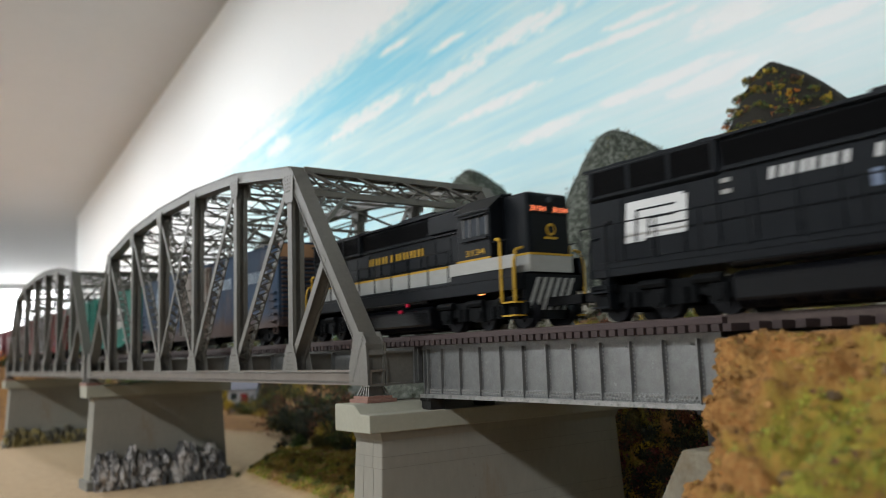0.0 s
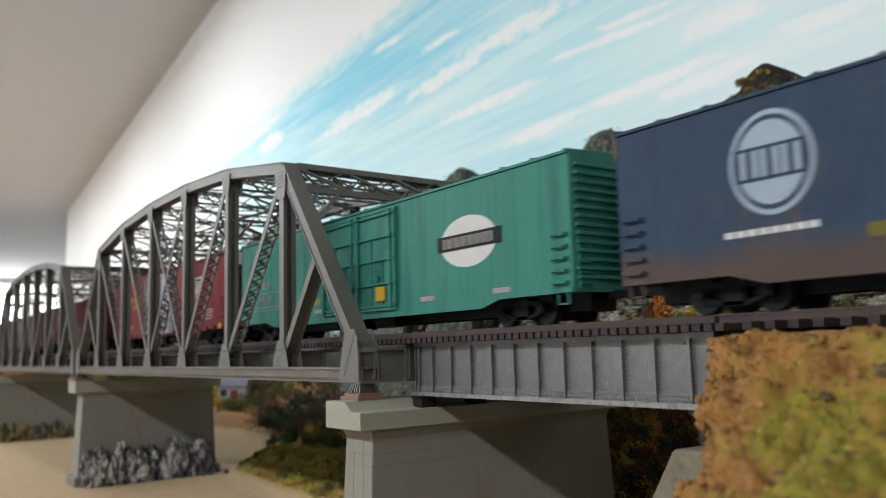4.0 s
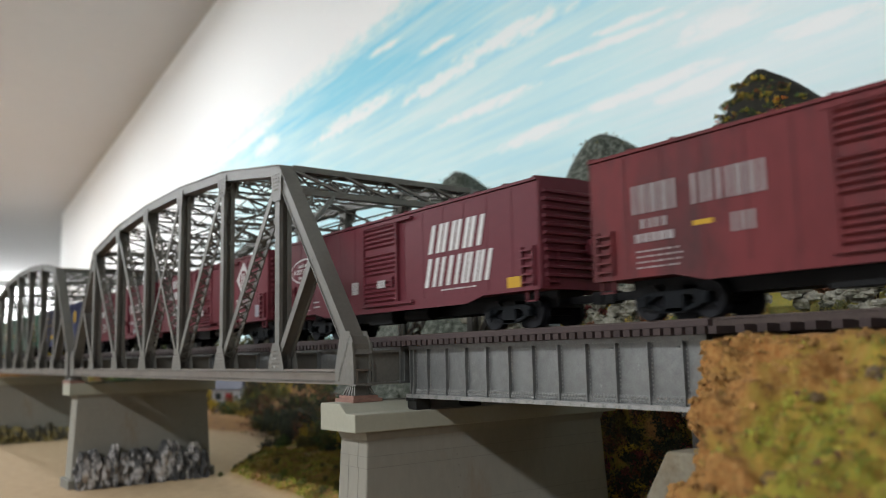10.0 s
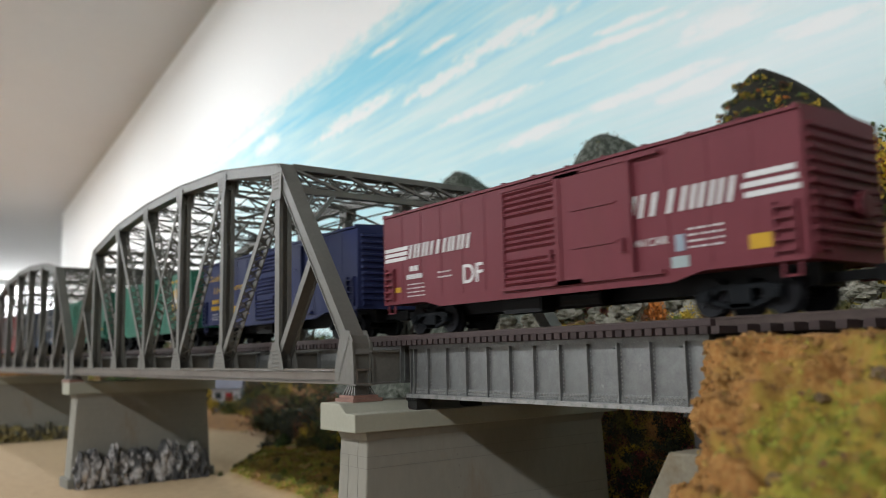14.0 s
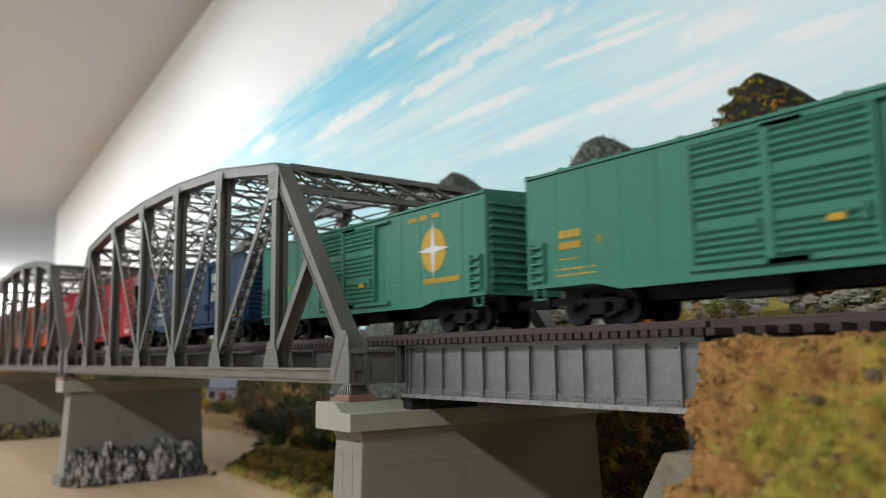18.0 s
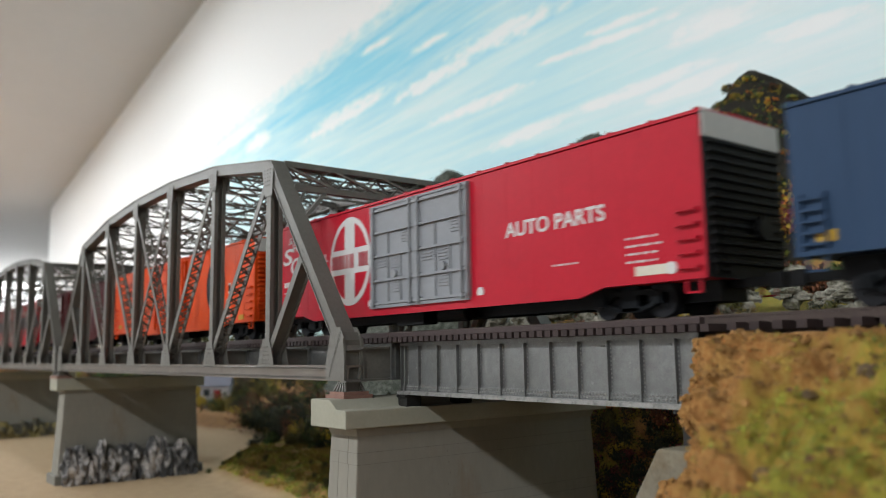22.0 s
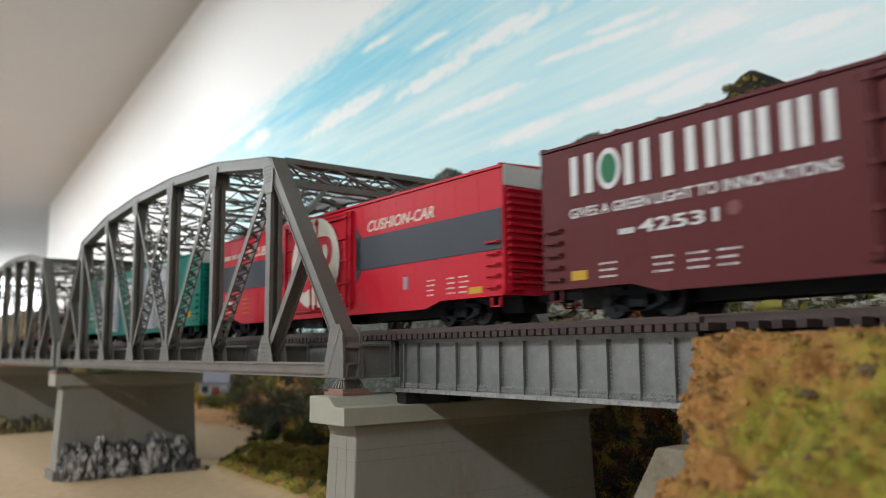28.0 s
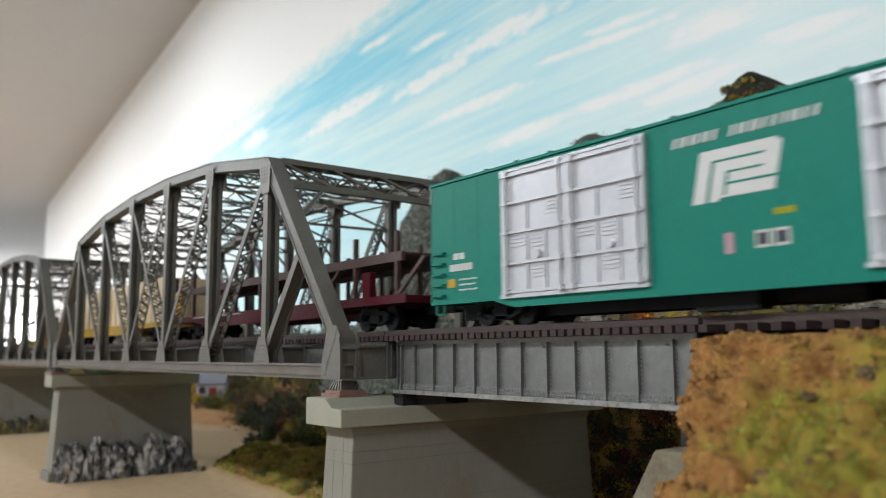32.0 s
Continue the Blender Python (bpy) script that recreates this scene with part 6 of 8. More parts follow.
lines(c, -0.054, -0.047, 0.0225, 1, 0.0022, YF, YELLOWP, 26)
part("emblem", disc(Geo(), 0.060, 0.0350, 0.0060, YF, -0.0002), YELLOWP, c, "round yellow emblem")
lines(c, -0.031, -0.022, 0.0155, 1, 0.0022, YF, YELLOWP, 27)


# 9, 10 two green cars with a compass star
def green_car(a, b):
    c = boxcar("green double-door boxcar with a yellow disc and white compass star", a, b, **LO, body=PINE, doors=((-0.0270, -0.0050, "louvre"), (-0.0050, 0.0210, "louvre")), group="green boxcars")
    part("emblem", disc(Geo(), 0.0600, 0.0302, 0.0076, YF, -0.0002, 0.0082), YELLOWP, c, "yellow disc with a white compass star")
    g = Geo()
    for k in range(4):
        a0 = math.pi / 2 * k
        r = 0.0098 if k % 2 == 0 else 0.0112
        tip = (0.060 + r * math.cos(a0), 0.0304 + r * math.sin(a0))
        l = (0.060 + 0.0017 * math.cos(a0 + 0.785), 0.0304 + 0.0017 * math.sin(a0 + 0.785))
        q = (0.060 + 0.0017 * math.cos(a0 - 0.785), 0.0304 + 0.0017 * math.sin(a0 - 0.785))
        g.prism([(tip[0], YF - 0.0002, tip[1]), (l[0], YF - 0.0002, l[1]), (0.060, YF - 0.0002, 0.0304), (q[0], YF - 0.0002, q[1])], (0, -0.0002, 0))
    part("emblem_star", g, WHITEP, c)
    bars(c, 12, 0.0535, 0.0755, 0.0178, 0.0019, YF - 0.0001, YELLOWP)
    for x0, x1 in ((0.044, 0.0495), (0.0515, 0.0565), (0.0595, 0.064)):
        bars(c, 3, x0, x1, 0.0422, 0.0018, YF - 0.0001, YELLOWP)
    bars(c, 3, -0.0755, -0.0665, 0.0262, 0.0024, YF - 0.0001, YELLOWP)
    bars(c, 5, -0.0755, -0.0665, 0.0228, 0.0022, YF - 0.0001, YELLOWP)
    lines(c, -0.0755, -0.0665, 0.0196, 1, 0.0026, YF, YELLOWP, 30)
    lines(c, -0.0775, -0.0600, 0.0165, 2, 0.0018, YF, YELLOWP, 31)
    plate(c, "yellow_stencil", 0.0115, 0.0205, 0.0040, 0.0016, YF - 0.0020, YELLOWP)
    lines(c, 0.031, 0.040, 0.0225, 4, 0.0018, YF, paint("faint_green_print", (0.10, 0.27, 0.16)), 32)
    part("stencil", disc(Geo(), -0.0590, 0.0245, 0.0014, YF, -0.0002), paint("dull_olive_mark", (0.2, 0.24, 0.07)), c)


green_car(-2.1411, -1.9622)
green_car(-2.3423, -2.1625)

# 11 second blue car
c = boxcar("dark blue weathered boxcar with bold white lettering", -2.5443, -2.3668, **LO, body=BLUE2, doors=((-0.0151, 0.0110, "louvre"), (0.0110, 0.0400, "smooth")))
bars(c, 7, 0.0339, 0.0650, 0.0354, 0.0052, YF - 0.0001, WHITEP, gap=0.16, row="wwwwwnw")
bars(c, 3, 0.0440, 0.0549, 0.0306, 0.0030, YF - 0.0001, WHITEP, row="www")
bars(c, 7, 0.0339, 0.0650, 0.0246, 0.0050, YF - 0.0001, WHITEP, gap=0.16, row="wwwnwww")
banded_disc(c, -0.0501, 0.0342, 0.0094, 0.0100, paint("dulled_white_lettering", (0.50, 0.52, 0.55)), BLUE2)
bars(c, 9, -0.0590, -0.0405, 0.0200, 0.0018, YF - 0.0001, WHITEP)
lines(c, -0.058, -0.044, 0.0172, 3, 0.0016, YF, WHITEP, 35)
plate(c, "yellow_stencil", 0.0770, 0.0158, 0.0072, 0.0034, YF, YELLOWP)
plate(c, "yellow_stencil", -0.0815, 0.0158, 0.0045, 0.0026, YF, YELLOWP)
plate(c, "paper_label", 0.0660, 0.0150, 0.0070, 0.0050, YF, paint("grey_label_e", (0.3, 0.33, 0.38)))
lines(c, 0.034, 0.043, 0.0185, 5, 0.0014, YF, WHITEP, 36)
bars(c, 1, -0.002, 0.001, 0.0180, 0.0045, YF - 0.0022, WHITEP)
lines(c, -0.0335, -0.0315, 0.026, 2, 0.002, YF, WHITEP, 37)

# 12 scarlet car with grey doors
c = boxcar("scarlet high boxcar with grey double doors and a white cross emblem", -2.8197, -2.5682, **HI, body=SCARLET, door_mat=GREYDOOR, ends=BLACK, end_top=ENDWHITE, doors=((-0.0309, 0.0000, "plug"), (0.0000, 0.0315, "plug")), ladder_h=0.0001 + 0.3)
CX, CZ = -0.0500, 0.0306
part("emblem", disc(Geo(), CX, CZ, 0.0166, YF, -0.0002, 0.0190), WHITEP, c, "round white emblem with a broad cross")
g = Geo()
for sx in (-1, 1):
    for sz in (-1, 1):
        pts = [(CX + sx * 0.0042, CZ + sz * 0.0054)]
        for i in range(9):
            a = radians(15 + 60 * i / 8)
            pts.append((CX + sx * max(0.0042, 0.0145 * math.cos(a)), CZ + sz * max(0.0054, 0.0166 * math.sin(a))))
        if sx * sz < 0:
            pts = pts[::-1]
        g.prism([(x, YF - 0.0002, z) for x, z in pts], (0, -0.0001, 0))
part("emblem_field", g, SCARLET, c)
bars(c, 8, CX - 0.0150, CX + 0.0150, CZ - 0.0030, 0.0060, YF - 0.0004, SCARLET, gap=0.22, row="wwwnw.ww")
lettering(c, "AUTO PARTS", 0.0498, 0.0928, 0.0284, 0.0048, YF, WHITEP, bold=0.00013)
lettering(c, "Super", -0.1075, -0.0925, 0.0442, 0.0032, YF, WHITEP, slant=0.35)
lettering(c, "HOCK", -0.1030, -0.0850, 0.0402, 0.0036, YF, WHITEP, bold=0.00006)
lettering(c, "ONTROL", -0.0955, -0.0690, 0.0324, 0.0036, YF, WHITEP, bold=0.00006)
lettering(c, "S", -0.1135, -0.1030, 0.0345, 0.0078, YF, WHITEP, slant=0.2, bold=0.00014)
lettering(c, "C", -0.1050, -0.0960, 0.0298, 0.0074, YF, WHITEP, slant=0.2, bold=0.00014)
bars(c, 4, -0.1120, -0.1010, 0.0235, 0.0024, YF - 0.0001, WHITEP)
lines(c, -0.1120, -0.0960, 0.0205, 4, 0.0022, YF, WHITEP, 40)
plate(c, "yellow_stencil", -0.1125, 0.0112, 0.0070, 0.0020, YF, ENDTAN)
for x, z in ((-0.0745, 0.0125), (-0.0335, 0.0115), (0.0365, 0.0115), (0.1150, 0.0125)):
    part("round_mark", disc(Geo(), x, z, 0.0017, YF, -0.0003, n=14), WHITEP, c)
plate(c, "paper_label", 0.1085, 0.0125, 0.0110, 0.0026, YF, CREAM)
lines(c, 0.100, 0.112, 0.0215, 4, 0.0022, YF, WHITEP, 41)
lines(c, 0.071, 0.083, 0.0168, 1, 0.0018, YF, WHITEP, 42)

# 13 orange car
c = boxcar("bright orange high boxcar with a large dark disc emblem", -3.0970, -2.8415, **HI, body=ORANGE, doors=((-0.0273, 0.0010, "plug"), (0.0010, 0.0287, "plug")), end_top=ENDWHITE)
part("emblem", disc(Geo(), 0.0750, 0.0312, 0.0138, YF, -0.0002, 0.0160), ICDARK, c, "dark disc with a white shape")
g = disc(Geo(), 0.0750, 0.0406, 0.0030, YF - 0.0002, -0.0002, 0.0034)
g.box(0.0726, 0.0776, YF - 0.0004, YF - 0.0002, 0.0205, 0.0362).box(0.0690, 0.0776, YF - 0.0004, YF - 0.0002, 0.0322, 0.0362).box(0.0672, 0.0830, YF - 0.0004, YF - 0.0002, 0.0192, 0.0232)
part("emblem_shape", g, WHITEP, c)
for marks, z, x1 in (("nnnnwwnw", 0.0410, -0.0680), ("wwwnwwn", 0.0350, -0.0638), ("wwnw", 0.0288, -0.0800)):
    bars(c, 0, -0.0998, x1, z, 0.0046, YF - 0.0001, ICDARK, gap=0.2, row=marks)
bars(c, 10, -0.0998, -0.0775, 0.0232, 0.0018, YF - 0.0001, ICDARK, breaks=(3,))
lines(c, -0.0985, -0.062, 0.0165, 2, 0.0022, YF, paint("dark_orange_print", (0.4, 0.05, 0.01)), 44)
plate(c, "yellow_stencil", -0.1125, 0.0142, 0.0065, 0.0026, YF, YELLOWP)
plate(c, "yellow_stencil", 0.1117, 0.0118, 0.0065, 0.0026, YF, YELLOWP)
for x, z, w, h in ((0.0937, 0.0205, 0.0052, 0.0046), (0.0937, 0.0150, 0.0052, 0.0046), (0.0955, 0.0285, 0.003, 0.0058)):
    plate(c, "paper_label", x, z, w, h, YF, ENDWHITE)
    plate(c, "dark_label", x, z, w * 0.72, h * 0.62, YF - 0.0002, BLACK)
bars(c, 5, -0.1140, -0.1040, 0.0478, 0.0014, YF - 0.0001, ENDWHITE)

# 14 dark brown car
c = boxcar("dark oxide brown high boxcar with large white lettering", -3.3685, -3.1134, **HI, body=BROWN, doors=((-0.0280, 0.0005, "plug"), (0.0005, 0.0290, "plug")), end_top=ENDWHITE)
bars(c, 8, -0.1161, -0.0335, 0.0368, 0.0118, YF - 0.0001, WHITEP, gap=0.16, row="w.wnwwww")
part("letter_ring", disc(Geo(), -0.1005, 0.0427, 0.0043, YF, -0.0002, 0.0060), WHITEP, c)
part("letter_dot", disc(Geo(), -0.1005, 0.0427, 0.0030, YF - 0.0002, -0.0001, 0.0044), GREENDOT, c, "green dot")
lettering(c, "GIVES A GREEN LIGHT TO INNOVATIONS", -0.1161, -0.0341, 0.0300, 0.0030, YF, WHITEP, bold=0.00006)
lettering(c, "42531", -0.0905, -0.0655, 0.0228, 0.0036, YF, WHITEP, bold=0.00008)
bars(c, 3, -0.0975, -0.0920, 0.0230, 0.0016, YF - 0.0001, WHITEP)
plate(c, "yellow_stencil", -0.1131, 0.0128, 0.0060, 0.0028, YF, YELLOWP)
for k, x in enumerate((-0.105, -0.086, -0.075, -0.066)):
    lines(c, x, x + 0.006, 0.0152, 3, 0.0019, YF, WHITEP, 50 + k)
part("stencil", disc(Geo(), -0.0610, 0.0255, 0.0019, YF, -0.0002), paint("faint_brown_mark", (0.2, 0.08, 0.08)), c)
plate(c, "dark_label", 0.100, 0.0150, 0.004, 0.0080, YF, ICDARK)
plate(c, "paper_label", 0.100, 0.0118, 0.0044, 0.0026, YF - 0.0002, ENDWHITE)
plate(c, "yellow_stencil", 0.1135, 0.0125, 0.0060, 0.0026, YF, YELLOWP)
lines(c, 0.103, 0.109, 0.0180, 5, 0.0016, YF, WHITEP, 58)

# 15 red car with grey band
c = boxcar("bright red high boxcar with dark grey band and cream disc", -3.6408, -3.3876, **HI, body=RED2, doors=((-0.0306, 0.0004, "plug"), (0.0004, 0.0314, "plug")), end_top=ENDWHITE, ladder_h=0.25)
for x0, x1 in ((-0.1262, -0.0330), (0.0335, 0.1262)):
    part("band", Geo().box(x0, x1, YF - 0.0003, YF, 0.0245, 0.0382), BAND, c)
    s = -1 if x0 < 0 else 1
    e = x1 if x0 < 0 else x0
    part("band_tip", Geo().prism([(e - s * 0.0002, YF, 0.0430), (e + s * 0.004, YF, 0.0385), (e + s * 0.004, YF, 0.0240), (e - s * 0.0002, YF, 0.0195)][::-s], (0, -0.0003, 0)), BAND, c)
yd = YF - 0.0021
part("emblem", disc(Geo(), 0.0008, 0.0308, 0.0222, yd, -0.0002, 0.0206), CREAM, c, "cream disc with red strokes")
g = Geo()


def stroke(pts, thick, y):
    """A broad even stroke along a line of points on the side."""
    sides = []
    for k, (x, z) in enumerate(pts):
        (xa, za), (xb, zb) = pts[max(0, k - 1)], pts[min(len(pts) - 1, k + 1)]
        d = math.hypot(xb - xa, zb - za)
        ox, oz = -(zb - za) / d * thick / 2, (xb - xa) / d * thick / 2
        sides.append(((x + ox, y, z + oz), (x - ox, y, z - oz)))
    for (a, b), (d, e) in zip(sides, sides[1:]):
        g.prism([a, d, e, b], (0, -0.0002, 0))


upper = [(-0.0086 + 0.0046 * math.cos(radians(a)), 0.0362 + 0.0050 * math.sin(radians(a))) for a in range(10, 271, 20)]
lower = [(-0.0086 + 0.0048 * math.cos(radians(a)), 0.0254 + 0.0052 * math.sin(radians(a))) for a in range(70, -171, -20)]
stroke(upper + lower, 0.0040, yd - 0.0002)
bowl = [(0.0078, 0.0402)] + [(0.0105 + 0.0046 * math.cos(radians(a)), 0.0351 + 0.0052 * math.sin(radians(a))) for a in range(90, -91, -20)] + [(0.0078, 0.0299)]
stroke(bowl, 0.0038, yd - 0.0002)
g.box(0.0042, 0.0085, yd - 0.0004, yd - 0.0002, 0.0192, 0.0423)
part("emblem_strokes", g, RED2, c)
lettering(c, "CUSHION-CAR", 0.0426, 0.0886, 0.0402, 0.0044, YF, CREAM, slant=0.25, bold=0.00010)
lettering(c, "HY-CUBE", -0.0816, -0.0506, 0.0408, 0.0046, YF, CREAM, slant=0.25, bold=0.00010)
bars(c, 15, -0.1156, -0.0836, 0.0420, 0.0022, YF - 0.0001, CREAM, gap=0.2, row="wwwnwwww.wwwnwnw")
bars(c, 2, -0.1055, -0.1000, 0.0205, 0.0022, YF - 0.0001, CREAM)
bars(c, 6, -0.1090, -0.0960, 0.0170, 0.0018, YF - 0.0001, CREAM)
lines(c, -0.1085, -0.0930, 0.0145, 3, 0.0016, YF, CREAM, 60)
plate(c, "yellow_stencil", -0.1145, 0.0118, 0.0060, 0.0022, YF, YELLOWP)
lines(c, -0.0835, -0.0745, 0.0190, 4, 0.0024, YF, YELLOWP, 61)
plate(c, "paper_label", 0.070, 0.0170, 0.0026, 0.0048, YF, paint("grey_label_f", (0.3, 0.3, 0.33)))
plate(c, "yellow_stencil", 0.1120, 0.0112, 0.0070, 0.0030, YF, YELLOWP)
for k, x in enumerate((0.084, 0.096, 0.103)):
    lines(c, x, x + 0.005, 0.0165, 4, 0.0018, YF, CREAM, 62 + k)
for x in (-0.022, 0.022):
    lines(c, x - 0.004, x + 0.004, 0.0150, 4, 0.0016, yd + 0.0001, CREAM, 66)

# 16 teal car with two pairs of silver doors
c = boxcar("teal green high boxcar with two pairs of silver double doors", -3.9204, -3.6600, eave=0.0512, sill=0.0080, hicube=True, body=TEAL, door_mat=SILVER, end_top=ENDWHITE, doors=((-0.0899, -0.0610, "plug"), (-0.0610, -0.0319, "plug"), (0.0261, 0.0570, "plug"), (0.0570, 0.0881, "plug")))


def worm(car, ox, oz, w, h, y, material, ground, lean=0.22):
    """A leaning white block whose slits make an angular spiral."""
    def block(g, x0, x1, z0, z1, yy, out):
        g.prism([(ox + a * w + (b - 0.5) * h * lean, yy, oz + b * h) for a, b in ((x0, z0), (x1, z0), (x1, z1), (x0, z1))], (0, -out, 0))
        return g
    g = Geo()
    for x0, x1, z0, z1 in ((0.0, 0.34, 0.0, 1.0), (0.34, 0.94, 0.06, 1.0), (0.94, 1.0, 0.06, 0.94)):
        block(g, x0, x1, z0, z1, y, 0.0002)
    part("emblem", g, material, car, "white angular spiral emblem")
    g = Geo()
    for x0, x1, z0, z1 in ((0.17, 0.215, 0.0, 0.79), (0.215, 0.82, 0.745, 0.79), (0.38, 0.42, 0.10, 0.55), (0.42, 0.82, 0.51, 0.55), (0.42, 1.0, 0.29, 0.335)):
        block(g, x0, x1, z0, z1, y - 0.0002, 0.0001)
    part("emblem_slit", g, ground, car)


worm(c, -0.0165, 0.0278, 0.0225, 0.0132, YF, WHITEP, TEAL)
bars(c, 12, -0.0239, 0.0171, 0.0436, 0.0026, YF - 0.0001, WHITEP, slant=0.3, gap=0.16, row="wwww.wwwnwwn")
bars(c, 2, -0.1175, -0.1110, 0.0232, 0.0022, YF - 0.0001, WHITEP)
bars(c, 6, -0.1195, -0.1070, 0.0192, 0.0024, YF - 0.0001, WHITEP)
lines(c, -0.114, -0.104, 0.0158, 3, 0.0018, YF, WHITEP, 70)
plate(c, "yellow_stencil", -0.1185, 0.0150, 0.0040, 0.0030, YF, YELLOWP)
plate(c, "yellow_stencil", 0.1131, 0.0148, 0.0080, 0.0036, YF, YELLOWP)
plate(c, "yellow_stencil", 0.0068, 0.0232, 0.0055, 0.0016, YF, paint("olive_stencil", (0.3, 0.3, 0.02)))
for x in (0.0010, 0.0058):
    plate(c, "paper_label", x, 0.0172, 0.0040, 0.0042, YF, ENDWHITE)
    plate(c, "dark_label", x, 0.0172, 0.0026, 0.0028, YF - 0.0002, BAND)
plate(c, "route_mark", -0.0080, 0.0170, 0.0024, 0.0052, YF, paint("red_white_mark", (0.5, 0.3, 0.35)))
lines(c, 0.098, 0.105, 0.0150, 3, 0.0018, YF, WHITEP, 71)


# 17 open car carrier, 18 flat car with cream loads
def flat_car(name, label, category, a, b, deck, body):
    L = b - a
    car = thing(name, label, category)
    x0, x1 = -L / 2, L / 2
    part("deck", Geo().box(x0, x1, -HW, HW, deck - 0.0030, deck), body, car, bevel=0.0003)
    for s in (-1, 1):
        pts = [(x0, deck - 0.003), (-L / 2 + 0.045, deck - 0.003), (-L / 2 + 0.06, deck - 0.0065), (L / 2 - 0.06, deck - 0.0065), (L / 2 - 0.045, deck - 0.003), (x1, deck - 0.003), (x1, deck + 0.0004), (x0, deck + 0.0004)]
        part("side_sill", Geo().prism([(x, s * (HW + 0.0003), z) for x, z in pts], (0, -s * 0.0008, 0)), body, car)
        xe = s * L / 2
        g = Geo().box(min(xe - s * 0.01, xe + s * 0.0098), max(xe - s * 0.01, xe + s * 0.0098), -0.0014, 0.0014, 0.0062, 0.0090)
        part("coupler", g, BLACK, car)
        add_truck(car, s * (L / 2 - 0.032))
    car["u"] = (a + b) / 2
    CARS.append(car)
    return car


CRIMSON = paint("crimson_flat_paint", (0.072, 0.006, 0.012), 0.45)
RACKM = mat("brown_rack_steel", (0.052, 0.030, 0.027), 0.5, 0, 0.2, 100, 0.15)
c = flat_car("autorack", "open two-deck car carrier, brown rack on a crimson flat car", "car carrier", -4.2000, -3.9370, 0.0130, CRIMSON)
for z in (0.0290,):
    g = Geo().box(-0.128, 0.128, -0.0160, 0.0160, z, z + 0.0008)
    for s in (-1, 1):
        g.box(-0.128, 0.128, s * 0.0166 - 0.0008, s * 0.0166 + 0.0008, z - 0.0026, z + 0.0012)
    part("upper_deck", g, RACKM, c)
for i in range(9):
    x = -0.124 + i * 0.031
    for s in (-1, 1):
        part("post", Geo().box(x - 0.0008, x + 0.0008, s * 0.0166 - 0.0009, s * 0.0166 + 0.0009, 0.0130, 0.0385), RACKM, c)
    if i % 2 == 0:
        for s in (-1, 1):
            part("brace", Geo().bar((x, s * 0.0166, 0.013), (x + 0.018, s * 0.0166, 0.0268), 0.0012, 0.0016), RACKM, c)
part("end_box", Geo().box(0.100, 0.106, -HW - 0.0002, -HW + 0.003, 0.0130, 0.0235), CRIMSON, c)
part("end_panel", Geo().box(-0.1250, -0.1110, -HW - 0.0004, -HW + 0.001, 0.0160, 0.0290), YELLOWP, c, "yellow end panel")
lines(c, -0.09, -0.02, 0.0120, 1, 0.0020, -HW - 0.0003, WHITEP, 75)
c = flat_car("flat_car", "yellow flat car carrying cream slatted crates", "flat car", -4.4700, -4.2150, 0.0120, YELLOWP)
LOADM = mat("cream_crate", (0.55, 0.44, 0.28), 0.7, 0, 0.08, 60, 0.1)
for i in range(4):
    x = -0.0930 + i * 0.0620
    g = Geo().box(x - 0.0285, x + 0.0285, -0.0155, 0.0155, 0.0121, 0.0420)
    for k in range(6):
        xx = x - 0.0275 + k * 0.011
        g.box(xx - 0.0006, xx + 0.0006, -0.0160, -0.0154, 0.0121, 0.0420)
    cr = part("crate", g, LOADM, c, "cream slatted load crate", bevel=0.0004)


# === diesel locomotives
def six_wheel_truck(car, x):
    g = Geo()
    for s in (-1, 1):
        y = s * 0.0130
        d = -s * 0.0020
        g.prism([(-0.0250, y, 0.0050), (-0.0250, y, 0.0085), (-0.0190, y, 0.0100), (0.0190, y, 0.0100), (0.0250, y, 0.0085), (0.0250, y, 0.0050), (0.0215, y, 0.0036), (0.0120, y, 0.0060), (0.0070, y, 0.0036), (-0.0070, y, 0.0036), (-0.0120, y, 0.0060), (-0.0215, y, 0.0036)][::-1], (0, d, 0))
        for a in (-0.0195, 0, 0.0195):
            g.box(a - 0.0026, a + 0.0026, min(y, y + s * 0.0012), max(y, y + s * 0.0012), 0.0030, 0.0082)
            g.tube((a, y, 0.0055), (a, y + s * 0.0018, 0.0055), 0.0019, 12)
        for a in (-0.0100, 0.0100):
            for o in (-0.0016, 0.0016):
                g.tube((a + o, y + s * 0.0004, 0.0036), (a + o, y + s * 0.0004, 0.0080), 0.0012, 8)
        for a in (-0.024, -0.006, 0.012):
            g.tube((a, y + s * 0.0010, 0.0096), (a + 0.009, y + s * 0.0010, 0.0096), 0.0014, 8)
    g.box(-0.016, 0.016, -0.0125, 0.0125, 0.006, 0.0105)
    me = bpy.data.meshes.get("loco_truck_frame")
    if not me:
        me = g.mesh("loco_truck_frame")
        me.materials.append(LOCO_TRUCK)
    tr = part("truck", me, None, car, at=pose(x, 0, 0))
    for a in (-0.0195, 0.0, 0.0195):
        w = part("wheelset", WHEELSET, None, tr, at=pose(a, 0, WHEEL_R))
        WHEELS.setdefault(round(a, 4), []).append(w)


